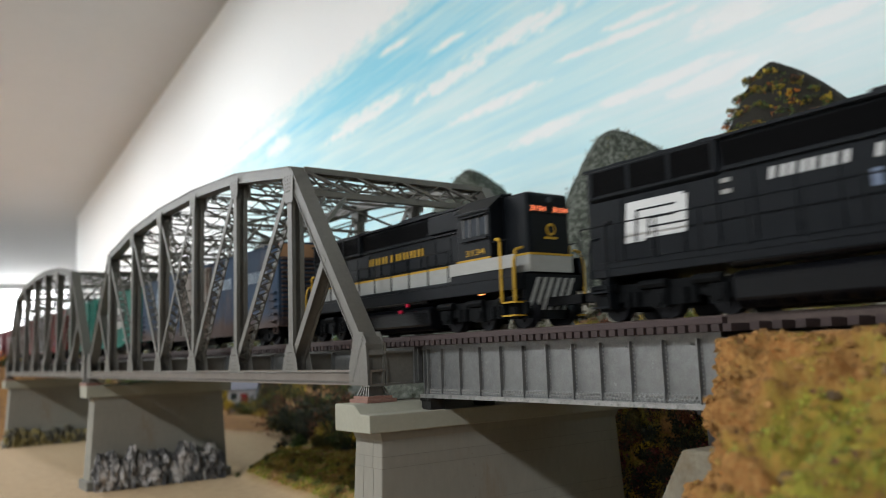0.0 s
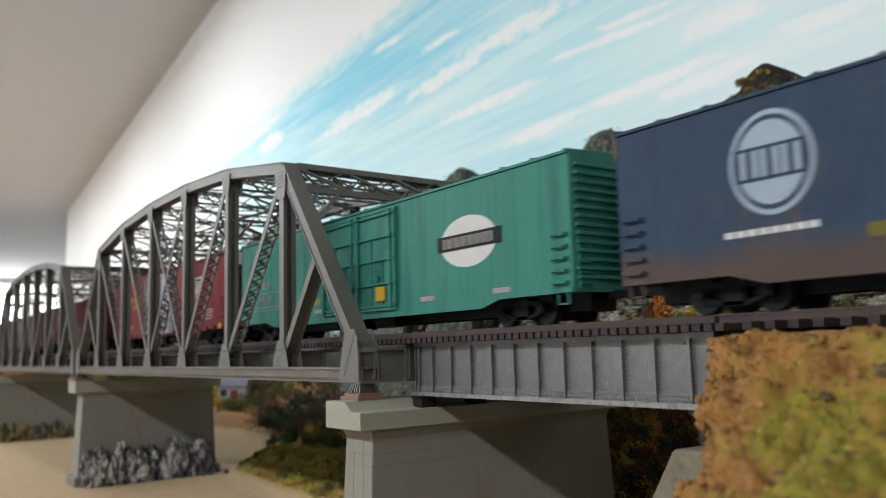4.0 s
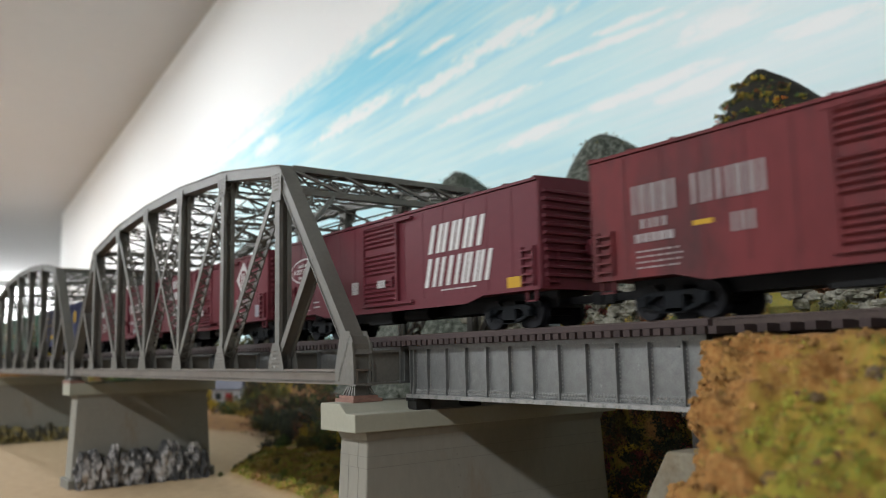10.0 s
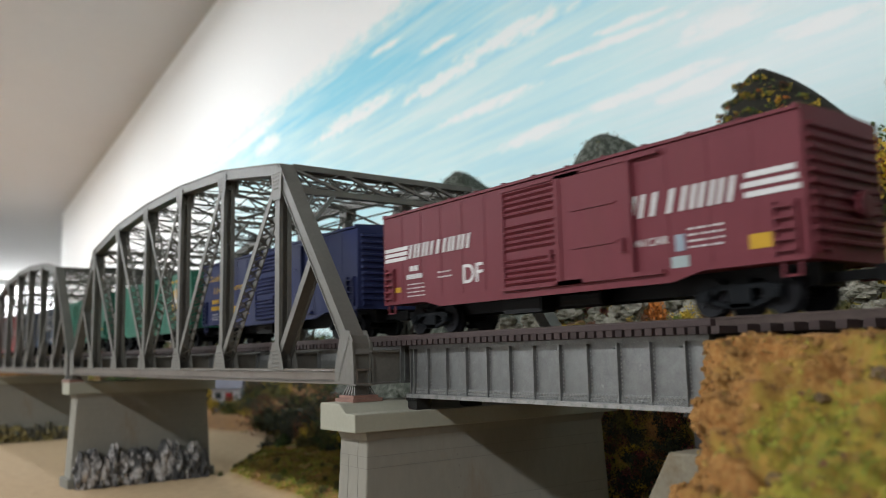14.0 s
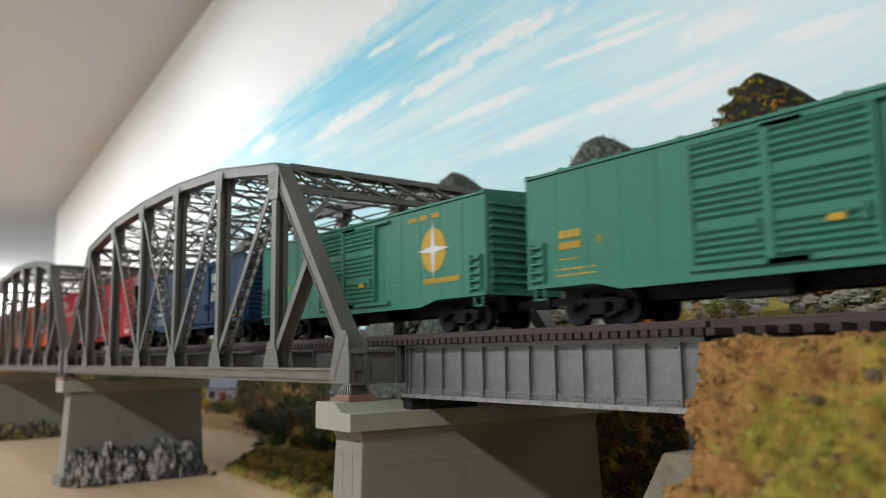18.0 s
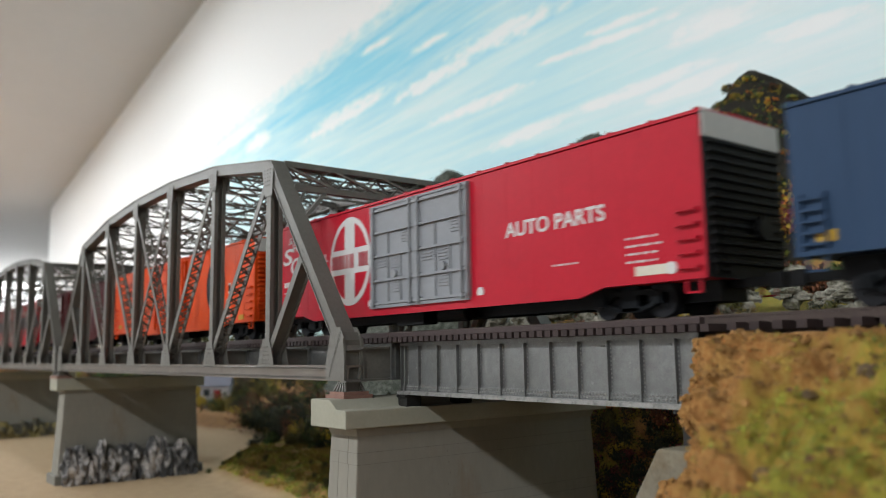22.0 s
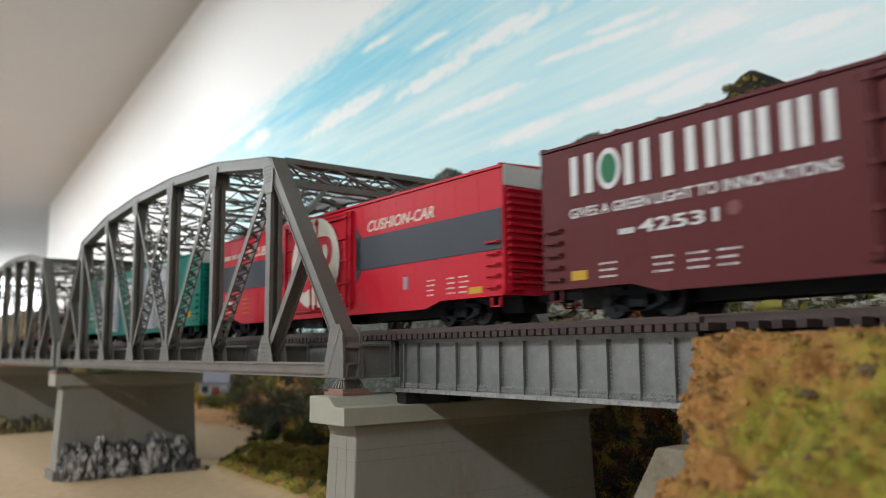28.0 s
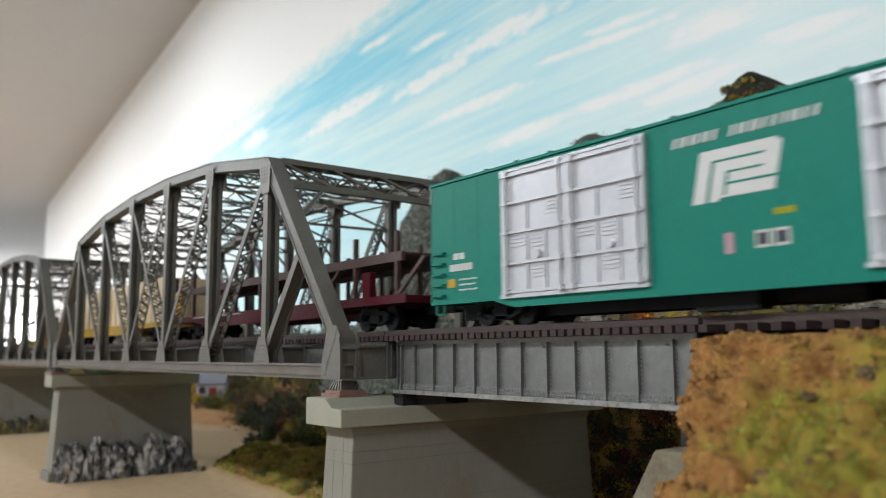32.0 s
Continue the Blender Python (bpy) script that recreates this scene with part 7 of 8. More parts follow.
LOCO_TRUCK = mat("loco_truck_black", (0.0040, 0.0045, 0.0050), 0.5, 0, 0.3, 200, 0.1, spec=0.04)
LOCO_BLACK = mat("loco_black_paint", (0.0046, 0.0058, 0.0074), 0.40, 0, 0.15, 60, 0.08, spec=0.09)
IMIT = paint("imitation_aluminium_paint", (0.36, 0.36, 0.34), 0.45)
GLASS = mat("dim_cab_glass", (0.028, 0.034, 0.042), 0.15, 0, 0.1, 60, 0.0)
GRILLE = mat("dark_grille", (0.002, 0.002, 0.0022), 0.7, 0, 0.3, 300, 0.3, spec=0.03)
TANK = mat("gloss_black_tank", (0.003, 0.0032, 0.004), 0.22, 0, 0.1, 60, 0.02, spec=0.15)


HOOD = 0.0098                      # half width of the hoods
HOOD_Y = -HOOD - 0.00035           # outer face of the hood doors


def slab(x0, x1, y, out, z0, z1):
    """A thin plate on the side at y, standing out from it."""
    s = 1 if y > 0 else -1
    return Geo().box(x0, x1, min(y, y + s * out), max(y, y + s * out), z0, z1)


def pipe(pts, r):
    g = Geo()
    for p, q in zip(pts, pts[1:]):
        g.tube(p, q, r, 6)
    return g


def locomotive(label, a, b, hood0, cab0, cab1, n1, walkway, hood, stripe, rails_mat):
    """A six-axle hood diesel; cab towards +x. Lengths along the train."""
    L, mid = b - a, (a + b) / 2
    car = thing("diesel_locomotive", label, "locomotive", "locomotives")
    x0, x1 = -L / 2, L / 2
    hood0, cab0, cab1, n1 = hood0 - mid, cab0 - mid, cab1 - mid, n1 - mid
    HH, top = HOOD, 0.0478
    hl = cab0 - hood0
    part("frame", Geo().box(x0 + 0.011, x1 - 0.011, -0.0162, 0.0162, 0.0128, walkway), LOCO_BLACK, car, bevel=0.0003)
    part("deck_edge", slab(x0 + 0.011, x1 - 0.011, -0.0162, 0.0003, walkway - 0.0012, walkway), LOCO_BLACK, car)
    g = Geo().prism([(hood0, -HH, walkway), (hood0, HH, walkway), (hood0, HH, top - 0.0012), (hood0, HH - 0.002, top), (hood0, -HH + 0.002, top), (hood0, -HH, top - 0.0012)], (hl, 0, 0))
    part("long_hood", g, hood, car, bevel=0.0004)
    # radiators at the rear, standing a little proud
    g = Geo()
    for s in (-1, 1):
        g.prism([(hood0 + 0.0015, s * HH, 0.0368), (hood0 + 0.0015, s * 0.0110, 0.0378), (hood0 + 0.0015, s * 0.0110, 0.0468), (hood0 + 0.0015, s * 0.0098, 0.0477), (hood0 + 0.0015, s * HH * 0.5, 0.0477), (hood0 + 0.0015, s * HH * 0.5, 0.0368)], (0.047, 0, 0))
    part("radiator", g, hood, car, bevel=0.0003)
    for s in (-1, 1):
        for i in range(3):
            xx = hood0 + 0.0035 + i * 0.0150
            gr = part("radiator_grille", slab(xx, xx + 0.0135, s * 0.0110, 0.0002, 0.0388, 0.0460), GRILLE, car)
            part("grille_frame", slab(xx - 0.0005, xx + 0.0002, s * 0.0110, 0.0004, 0.0384, 0.0464), hood, gr)
        # sunken intake along the middle, with sloping ends, and the blower box before the cab
        g = Geo().prism([(hood0 + 0.0500, s * HH, 0.0392), (hood0 + 0.0490, s * HH, 0.0456), (cab0 - 0.022, s * HH, 0.0456), (cab0 - 0.029, s * HH, 0.0392)], (0, s * 0.0002, 0))
        part("air_intake", g, GRILLE, car)
        part("blower_box", slab(cab0 - 0.0245, cab0 - 0.0008, s * HH, 0.0020, 0.0388, 0.0462), hood, car, bevel=0.0004)
        part("roof_rail", slab(hood0, cab0 - 0.0005, s * HH, 0.0014, 0.0466, 0.0474), hood, car)
        part("hood_ledge", slab(hood0 + 0.0495, cab0 - 0.0005, s * HH, 0.0010, 0.0378, 0.0386), hood, car)
    for i in range(3):
        xx = hood0 + 0.0105 + i * 0.0155
        part("roof_fan", Geo().tube((xx, 0, 0.0476), (xx, 0, 0.0490), 0.0068, 20), LOCO_BLACK, car)
    part("exhaust", Geo().box(cab0 - 0.062, cab0 - 0.053, -0.003, 0.003, top, top + 0.0022), LOCO_BLACK, car)
    part("dynamic_brake", Geo().box(cab0 - 0.050, cab0 - 0.026, -0.0085, 0.0085, top, top + 0.0014), hood, car, bevel=0.0004)
    # hood doors with their hinges
    n = 12
    dz0 = 0.0268 if stripe else walkway + 0.0015
    for s in (-1, 1):
        for i in range(n):
            xx, w = hood0 + 0.003 + i * (hl - 0.004) / n, (hl - 0.004) / n
            d = part("hood_door", slab(xx + 0.0004, xx + w - 0.0004, s * HH, 0.0003, dz0, 0.0364), hood, car)
            part("hinge", slab(xx + w - 0.0008, xx + w - 0.0002, s * HH, 0.0006, dz0 + 0.002, dz0 + 0.003), hood, d)
        if stripe:
            part("stripe", slab(hood0 + 0.0003, cab0, s * HH, 0.0003, walkway + 0.0004, 0.0250), stripe, car, "pale grey stripe")
            part("stripe_edge", slab(hood0 + 0.0003, cab0, s * HH, 0.0004, 0.0250, 0.0258), YELLOWP, car)
            part("stripe", slab(cab0 - 0.0045, n1 - 0.0005, s * 0.0160, 0.0004, 0.0204, 0.0248), stripe, car, "pale grey stripe")
            part("stripe_edge", slab(cab0, cab1, s * 0.0158, 0.0004, 0.0249, 0.0256), YELLOWP, car)
            part("cab_apron", slab(cab0 - 0.0045, n1 - 0.0005, s * 0.0156, 0.0004, walkway - 0.004, 0.0249), hood, car)
    # cab
    cw = 0.0156
    g = Geo().prism([(cab0, -cw, walkway), (cab0, cw, walkway), (cab0, cw, 0.0425), (cab0, 0.0105, 0.0472), (cab0, -0.0105, 0.0472), (cab0, -cw, 0.0425)], (cab1 - cab0, 0, 0))
    part("cab", g, hood, car, bevel=0.0004)
    q = cab0 - 0.001
    g = Geo().prism([(q, -cw - 0.0009, 0.0421), (q, -cw - 0.0009, 0.0429), (q, -0.0104, 0.0480), (q, 0.0104, 0.0480), (q, cw + 0.0009, 0.0429), (q, cw + 0.0009, 0.0421), (q, 0.0104, 0.0472), (q, -0.0104, 0.0472)], (cab1 - cab0 + 0.002, 0, 0))
    part("cab_roof", g, hood, car)
    part("horn", pipe([(cab0 + 0.006, 0.002, 0.048), (cab0 + 0.006, 0.002, 0.0505), (cab0 + 0.011, 0.002, 0.0505)], 0.0006), LOCO_BLACK, car)
    for s in (-1, 1):
        w = part("window", slab(cab0 + 0.0043, cab0 + 0.0180, s * cw, 0.0002, 0.0338, 0.0403), GLASS, car)
        g = Geo()
        for xx in (cab0 + 0.0043, cab0 + 0.0082, cab0 + 0.0131, cab0 + 0.0180):
            g.box(xx - 0.0003, xx + 0.0003, min(s * cw, s * (cw + 0.0005)), max(s * cw, s * (cw + 0.0005)), 0.0336, 0.0405)
        part("window_frame", g, paint("dull_frame_grey", (0.16, 0.16, 0.16)), w)
        part("arm_rest", slab(cab0 + 0.003, cab0 + 0.0185, s * cw, 0.0012, 0.0322, 0.0330), hood, car)
        part("sunshade", slab(cab0 + 0.003, cab0 + 0.0185, s * cw, 0.0016, 0.0408, 0.0413), hood, car)
    # short hood, as tall as the cab
    part("short_hood", Geo().box(cab1, n1, -HH, HH, walkway, 0.0470), hood, car, bevel=0.0012)
    if stripe:
        part("stripe", Geo().box(cab1, n1 + 0.0003, -HH - 0.0003, HH + 0.0003, walkway + 0.0006, 0.0248), stripe, car, "pale grey stripe")
        part("stripe_edge", Geo().box(cab1, n1 + 0.0004, -HH - 0.0004, HH + 0.0004, 0.0249, 0.0256), YELLOWP, car)
        lit = glow("lit_orange", (1.0, 0.22, 0.09), 1.3)
        for y in (-0.0052, 0.0052):
            nb = part("number_board", Geo().box(n1, n1 + 0.0004, y - 0.0040, y + 0.0040, 0.0398, 0.0424), BLACK, car)
            me, co, w = text_mesh("3134", 0.0018)
            me.vertices.foreach_set("co", np.c_[n1 + 0.0005 + co[:, 2] * 0.5, y - 0.0034 + (co[:, 0] - co[:, 0].min()) * 0.0068 / w, 0.0402 + co[:, 1]].ravel())
            me.materials.clear()
            part("lit_number", me, lit, nb)
        em = part("emblem", Geo().tube((n1, 0.0005, 0.0340), (n1 + 0.0003, 0.0005, 0.0340), 0.0022, 20), YELLOWP, car, "round yellow emblem")
        part("emblem_field", Geo().tube((n1 + 0.0003, 0.0005, 0.0340), (n1 + 0.0004, 0.0005, 0.0340), 0.0014, 16), hood, em)
        part("emblem_foot", Geo().box(n1, n1 + 0.0003, -0.0025, 0.0035, 0.0306, 0.0314), YELLOWP, em)
    part("headlight", Geo().tube((n1 - 0.0002, 0, 0.0445), (n1 + 0.0006, 0, 0.0445), 0.0011, 12), GLASS, car)
    # pilots with steps and rails at both ends
    for s, xe in ((-1, x0 + 0.006), (1, x1 - 0.006)):
        def between(p, q, y0, y1, z0, z1):
            return Geo().box(min(p, q), max(p, q), y0, y1, z0, z1)
        pl = part("pilot", between(xe - s * 0.0060, xe - s * 0.0045, -0.0120, 0.0120, 0.0030, walkway), LOCO_BLACK, car)
        if stripe and s > 0:
            for i in range(6):
                y = -0.0085 + i * 0.0032
                ya, yb = y - 0.0030, y + 0.0036
                gg = Geo().prism([(xe - 0.0045, ya, 0.0060), (xe - 0.0045, ya + 0.0014, 0.0060), (xe - 0.0045, yb, 0.0172), (xe - 0.0045, yb - 0.0014, 0.0172)], (0.0003, 0, 0))
                part("chevron", gg, IMIT, pl)
        part("coupler", between(xe - s * 0.0045, xe + s * 0.0140, -0.0018, 0.0018, 0.0072, 0.0102), BLACK, car)
        part("air_hose", pipe([(xe - s * 0.0045, 0.004, 0.0095), (xe - s * 0.002, 0.0045, 0.0085), (xe - s * 0.001, 0.005, 0.005)], 0.0005), BLACK, car)
        for y in (-0.0142, 0.0142):
            e = 1 if y > 0 else -1
            for k in range(3):
                z = 0.0040 + k * 0.0045
                st = part("step", between(xe - s * 0.0115, xe - s * 0.0050, y - 0.0022, y + 0.0022, z, z + 0.0004), LOCO_BLACK, car)
                if k < 2:
                    part("step_edge", between(xe - s * 0.0115, xe - s * 0.0050, y + e * 0.0022 - 0.0002, y + e * 0.0022 + 0.0002, z - 0.0001, z + 0.0005), rails_mat, st)
                    part("step_edge", between(xe - s * 0.0050, xe - s * 0.0046, y - 0.0022, y + 0.0022, z - 0.0001, z + 0.0005), rails_mat, st)
            part("step_side", between(xe - s * 0.0118, xe - s * 0.0114, y - 0.0022, y + 0.0022, 0.0035, walkway), LOCO_BLACK, car)
            yo = y + e * 0.0022
            g = pipe([(xe - s * 0.0116, yo, 0.0090), (xe - s * 0.0116, yo, walkway + 0.0112), (xe - s * 0.0122, yo, walkway + 0.0124), (xe - s * 0.0140, yo, walkway + 0.0124)], 0.00052)
            part("grab_rail", g, rails_mat, car, "painted corner handrail")
            g = pipe([(xe - s * 0.0048, yo, 0.0085), (xe - s * 0.0048, yo, walkway + 0.004), (xe - s * 0.0048, y + e * 0.001, walkway + 0.0080), (xe - s * 0.0048, y - e * 0.002, walkway + 0.0088)], 0.00052)
            part("grab_rail", g, rails_mat, car, "painted corner handrail")
    # side handrails on stanchions
    for s in (-1, 1):
        y = s * 0.0160
        xs = [hood0 + 0.002 + i * (hl - 0.008) / 9 for i in range(10)]
        part("handrail", pipe([(xs[0], y, walkway + 0.0118), (xs[-1], y, walkway + 0.0118)], 0.00022), LOCO_BLACK, car)
        for xx in xs:
            part("stanchion", Geo().bar((xx, y, walkway - 0.001), (xx, y, walkway + 0.0118), 0.0004, 0.0005), LOCO_BLACK, car)
        part("handrail", pipe([(cab1, y, walkway + 0.0118), (x1 - 0.0140, y, walkway + 0.0118)], 0.00022), LOCO_BLACK, car)
    # fuel tank, air tank and trucks
    f0 = -0.0350 if stripe else -0.040
    g = Geo().prism([(f0, -0.0152, 0.0090), (f0, -0.0146, 0.0030), (f0, -0.0120, 0.0012), (f0, 0.0120, 0.0012), (f0, 0.0146, 0.0030), (f0, 0.0152, 0.0090), (f0, 0.0135, 0.0108), (f0, -0.0135, 0.0108)], (0.061, 0, 0))
    part("fuel_tank", g, TANK, car, bevel=0.0008)
    for s in (-1, 1):
        part("air_tank", Geo().tube((f0, s * 0.0140, 0.0134), (f0 + 0.0605, s * 0.0140, 0.0134), 0.0021, 16), TANK, car, bevel=0.0005)
    for s in (-1, 1):
        six_wheel_truck(car, s * (L / 2 - 0.0340))
    car["u"] = mid
    CARS.append(car)
    return car


lo = locomotive("black diesel locomotive with pale grey stripe and yellow lettering", -0.0997, 0.0800, -0.0925, 0.0370, 0.0565, 0.0700, 0.0185, LOCO_BLACK, IMIT, YELLOWP)
OFF = -0.00985
bars(lo, 8, -0.0377 - OFF, 0.0073 - OFF, 0.0318, 0.0030, HOOD_Y, YELLOWP, gap=0.34, row="wwwnwwww")
lettering(lo, "3134", 0.0423 - OFF, 0.0533 - OFF, 0.0268, 0.0022, -0.0158, YELLOWP, bold=0.00002)
for x, z in ((0.012, 0.0118), (0.0065, 0.0095)):
    part("fuel_cap", Geo().tube((x, -0.0152, z), (x, -0.0162, z), 0.0008, 10), paint("red_cap", (0.6, 0.02, 0.06)), lo)
part("truck_lamp", Geo().box(0.0560, 0.0583, -0.0151, -0.0147, 0.0140, 0.0146).box(0.0580, 0.0605, -0.0151, -0.0147, 0.0124, 0.0130), glow("lit_amber", (1.0, 0.35, 0.1), 2.0), lo, "small lit amber lamp")
lo2 = locomotive("black diesel locomotive with white lettering and emblem", 0.0935, 0.2900, 0.0985, 0.2370, 0.2580, 0.2790, 0.0165, LOCO_BLACK, None, LOCO_BLACK)
OFF = 0.19175
worm(lo2, 0.114 - OFF, 0.0228, 0.0220, 0.0120, HOOD_Y, WHITEP, LOCO_BLACK, 0.10)
bars(lo2, 12, 0.161 - OFF, 0.225 - OFF, 0.0330, 0.0030, HOOD_Y, WHITEP, slant=0.2, gap=0.18, row="wwww.wwwnwwn")
plate(lo2, "paper_label", 0.1490 - OFF, 0.0352, 0.0030, 0.0012, HOOD_Y, IMIT)
plate(lo2, "paper_label", 0.1490 - OFF, 0.0322, 0.0030, 0.0012, HOOD_Y, IMIT)
plate(lo2, "paper_label", 0.1880 - OFF, 0.0285, 0.0024, 0.0040, HOOD_Y, paint("blue_grey_label", (0.16, 0.2, 0.28)))


# === scenery: hills, rocks, bushes and ground cover
def fleck_mesh(name, clumps, material, seed=0):
    """Many small bent leaf flecks: clumps of (centre, radii, count, size)."""
    rng = np.random.default_rng(seed)
    vs, n = [], 0
    for (cx, cy, cz), (rx, ry, rz), count, size in clumps:
        d = rng.normal(size=(count, 3))
        d /= np.linalg.norm(d, axis=1)[:, None]
        r = rng.uniform(0.35, 1.0, count) ** 0.6
        lump = 1 + 0.35 * np.sin(d[:, 0] * 4 + cx * 900) * np.cos(d[:, 1] * 3 + cy * 700) + 0.2 * rng.normal(size=count)
        c = d * (r * lump)[:, None] * np.array([rx, ry, rz]) + np.array([cx, cy, cz])
        a = rng.normal(size=(count, 3))
        a /= np.linalg.norm(a, axis=1)[:, None]
        b = np.cross(a, rng.normal(size=(count, 3)))
        b /= np.linalg.norm(b, axis=1)[:, None] + 1e-9
        k = np.cross(a, b)
        s = (size * rng.uniform(0.6, 1.4, count))[:, None]
        vs.append(np.stack([c - a * s, c + b * s * 0.8 + k * s * 0.4, c + a * s, c - b * s * 0.8 + k * s * 0.3], 1).reshape(-1, 3))
        n += count
    v = np.concatenate(vs)
    me = bpy.data.meshes.new(name)
    f = np.arange(n * 4).reshape(-1, 4)
    tri = np.concatenate([f[:, [0, 1, 2]], f[:, [0, 2, 3]]], 1).reshape(-1, 3)
    me.from_pydata(v.tolist(), [], tri.tolist())
    me.materials.append(material)
    return me


LEAF = {
    "olive": leaves("olive_foam", [(0.085, 0.085, 0.02), (0.11, 0.10, 0.025), (0.06, 0.065, 0.018), (0.14, 0.12, 0.03)]),
    "green": leaves("green_foam", [(0.05, 0.09, 0.02), (0.07, 0.12, 0.025), (0.035, 0.06, 0.018), (0.10, 0.14, 0.03)]),
    "lime": leaves("yellow_green_foam", [(0.16, 0.18, 0.02), (0.12, 0.15, 0.02), (0.20, 0.20, 0.035), (0.09, 0.12, 0.02)]),
    "yellow": leaves("yellow_foam", [(0.55, 0.37, 0.02), (0.42, 0.30, 0.03), (0.28, 0.20, 0.03), (0.60, 0.42, 0.05)]),
    "orange": leaves("orange_foam", [(0.52, 0.16, 0.02), (0.40, 0.13, 0.02), (0.60, 0.20, 0.03), (0.24, 0.09, 0.02)]),
    "rust": leaves("rust_foam", [(0.16, 0.055, 0.025), (0.11, 0.045, 0.02), (0.20, 0.07, 0.03), (0.07, 0.035, 0.02)]),
    "dark": leaves("dark_foam", [(0.022, 0.03, 0.014), (0.03, 0.035, 0.016), (0.016, 0.022, 0.012), (0.04, 0.045, 0.02)]),
    "grass": leaves("dry_grass", [(0.30, 0.32, 0.035), (0.21, 0.26, 0.030), (0.42, 0.33, 0.05), (0.15, 0.19, 0.028)]),
    "moss": leaves("mossy_grass", [(0.29, 0.215, 0.035), (0.21, 0.175, 0.028), (0.36, 0.22, 0.045), (0.30, 0.16, 0.050)]),
    "red": leaves("dull_red_foam", [(0.22, 0.04, 0.04), (0.15, 0.03, 0.03), (0.26, 0.08, 0.07), (0.1, 0.03, 0.025)]),
}
BUSH_WORD = {"olive": "olive green", "green": "green", "lime": "yellow-green", "yellow": "golden yellow", "orange": "orange autumn", "rust": "rust brown", "dark": "dark green", "grass": "yellow-green", "moss": "mossy", "red": "dull red autumn"}
BUSH_MESH = {}
TWIG = mat("twig_brown", (0.06, 0.04, 0.03), 0.8, 0, 0.2, 300, 0.2)


def bush(colour, x, y, z, r, h, rnd):
    """A loose foam bush on short twigs, one object with its stems and leaves."""
    k = (colour, rnd.randrange(3))
    if k not in BUSH_MESH:
        cl = []
        rr = random.Random(len(BUSH_MESH) * 7 + k[1])
        for i in range(7):
            a = rr.uniform(0, 6.28)
            q = rr.uniform(0.0, 0.62)
            cl.append(((math.cos(a) * q, math.sin(a) * q, rr.uniform(0.25, 0.85)), (0.42, 0.42, 0.34), 55, 0.085))
        lm = fleck_mesh("foliage", cl, LEAF[colour], len(BUSH_MESH) + 3)
        g = Geo()
        for i in range(5):
            a = i * 1.256 + rr.uniform(-0.3, 0.3)
            g.tube((0.05 * math.cos(a), 0.05 * math.sin(a), -0.2), (0.4 * math.cos(a), 0.4 * math.sin(a), 0.7), 0.035, 5, 0.012)
        sm = g.mesh("stem")
        sm.materials.append(TWIG)
        BUSH_MESH[k] = (lm, sm)
    lm, sm = BUSH_MESH[k]
    t = thing("bush", "%s model bush of foam leaves on the scenery" % BUSH_WORD[colour], "bush", "%s bushes" % colour)
    part("stem", sm, None, t)
    part("foliage", lm, None, t)
    t.matrix_basis = Matrix.LocRotScale((x, y, z), Euler((0, 0, rnd.uniform(0, 6.28))), (r, r, h))
    return t


HILLM = mat("hill_rock", (0.030, 0.036, 0.026), 0.9, 0, 0.45, 330, 0.8, grain=4.0, stain=(0.15, 0.16, 0.135), stain_at=(0.46, 0.60))
HILLC = mat("hill_earth", (0.020, 0.018, 0.013), 0.9, 0, 0.35, 120, 0.8, stain=(0.11, 0.10, 0.085), stain_at=(0.60, 0.74))


def hill(label, uc, top, wl, wr, material, crest=0.10, seed=0, sharp=2.0):
    """A steep rounded hill standing against the backdrop wall."""
    v, f = [], []
    nu, ns = 70, 34
    for i in range(nu + 1):
        du = -2.2 * wr + (2.2 * wl + 2.2 * wr) * i / nu
        w = wl if du > 0 else wr
        H = -0.112 + (top + 0.112) * math.exp(-abs(du / w) ** sharp)
        for j in range(ns + 1):
            s = 0.004 + 0.24 * j / ns
            prof = 0.86 + 0.14 * smooth(0.0, crest, s) if s < crest else 1 - 0.95 * smooth(crest, 0.26, s) ** 0.8
            z = -0.112 + (H + 0.112) * prof
            p = on_wall(uc + du, z, s)
            amp = 0.005 * smooth(-0.05, 0.1, z)
            n = fbm(p.x * 22 + seed, p.y * 22, p.z * 22)
            m = fbm(p.x * 70, p.y * 70 + seed, p.z * 70)
            q = on_wall(uc + du, z + amp * (n + 0.5 * m) * (1.0 if s > 0.02 else 0), max(0.004, s + amp * 1.6 * (m + n)))
            v.append(tuple(q))
    for i in range(nu):
        for j in range(ns):
            a = i * (ns + 1) + j
            f.append((a, a + 1, a + ns + 2, a + ns + 1))
    me = bpy.data.meshes.new("hill")
    me.from_pydata(v, [], f)
    me.polygons.foreach_set("use_smooth", [True] * len(me.polygons))
    me.materials.append(material)
    ob = new("hill", me)
    tagged(ob, label, "hill", "backdrop hills")
    return v


def stuff(name, me, label, category):
    return tagged(new(name, me), label, category, kind="stuff")


hill_a = hill("grey-green steep rounded model hill against the backdrop", 0.485, 0.227, 0.22, 0.14, HILLM, seed=1, sharp=1.7)
hill_b = hill("dark grey rocky model hill against the backdrop", 0.232, 0.209, 0.140, 0.235, HILLM, seed=5, sharp=1.6)
hill_c = hill("dark earth model hill covered with autumn foliage clumps", 0.050, 0.214, 0.125, 0.205, HILLC, seed=9, sharp=1.5)
rnd = random.Random(11)
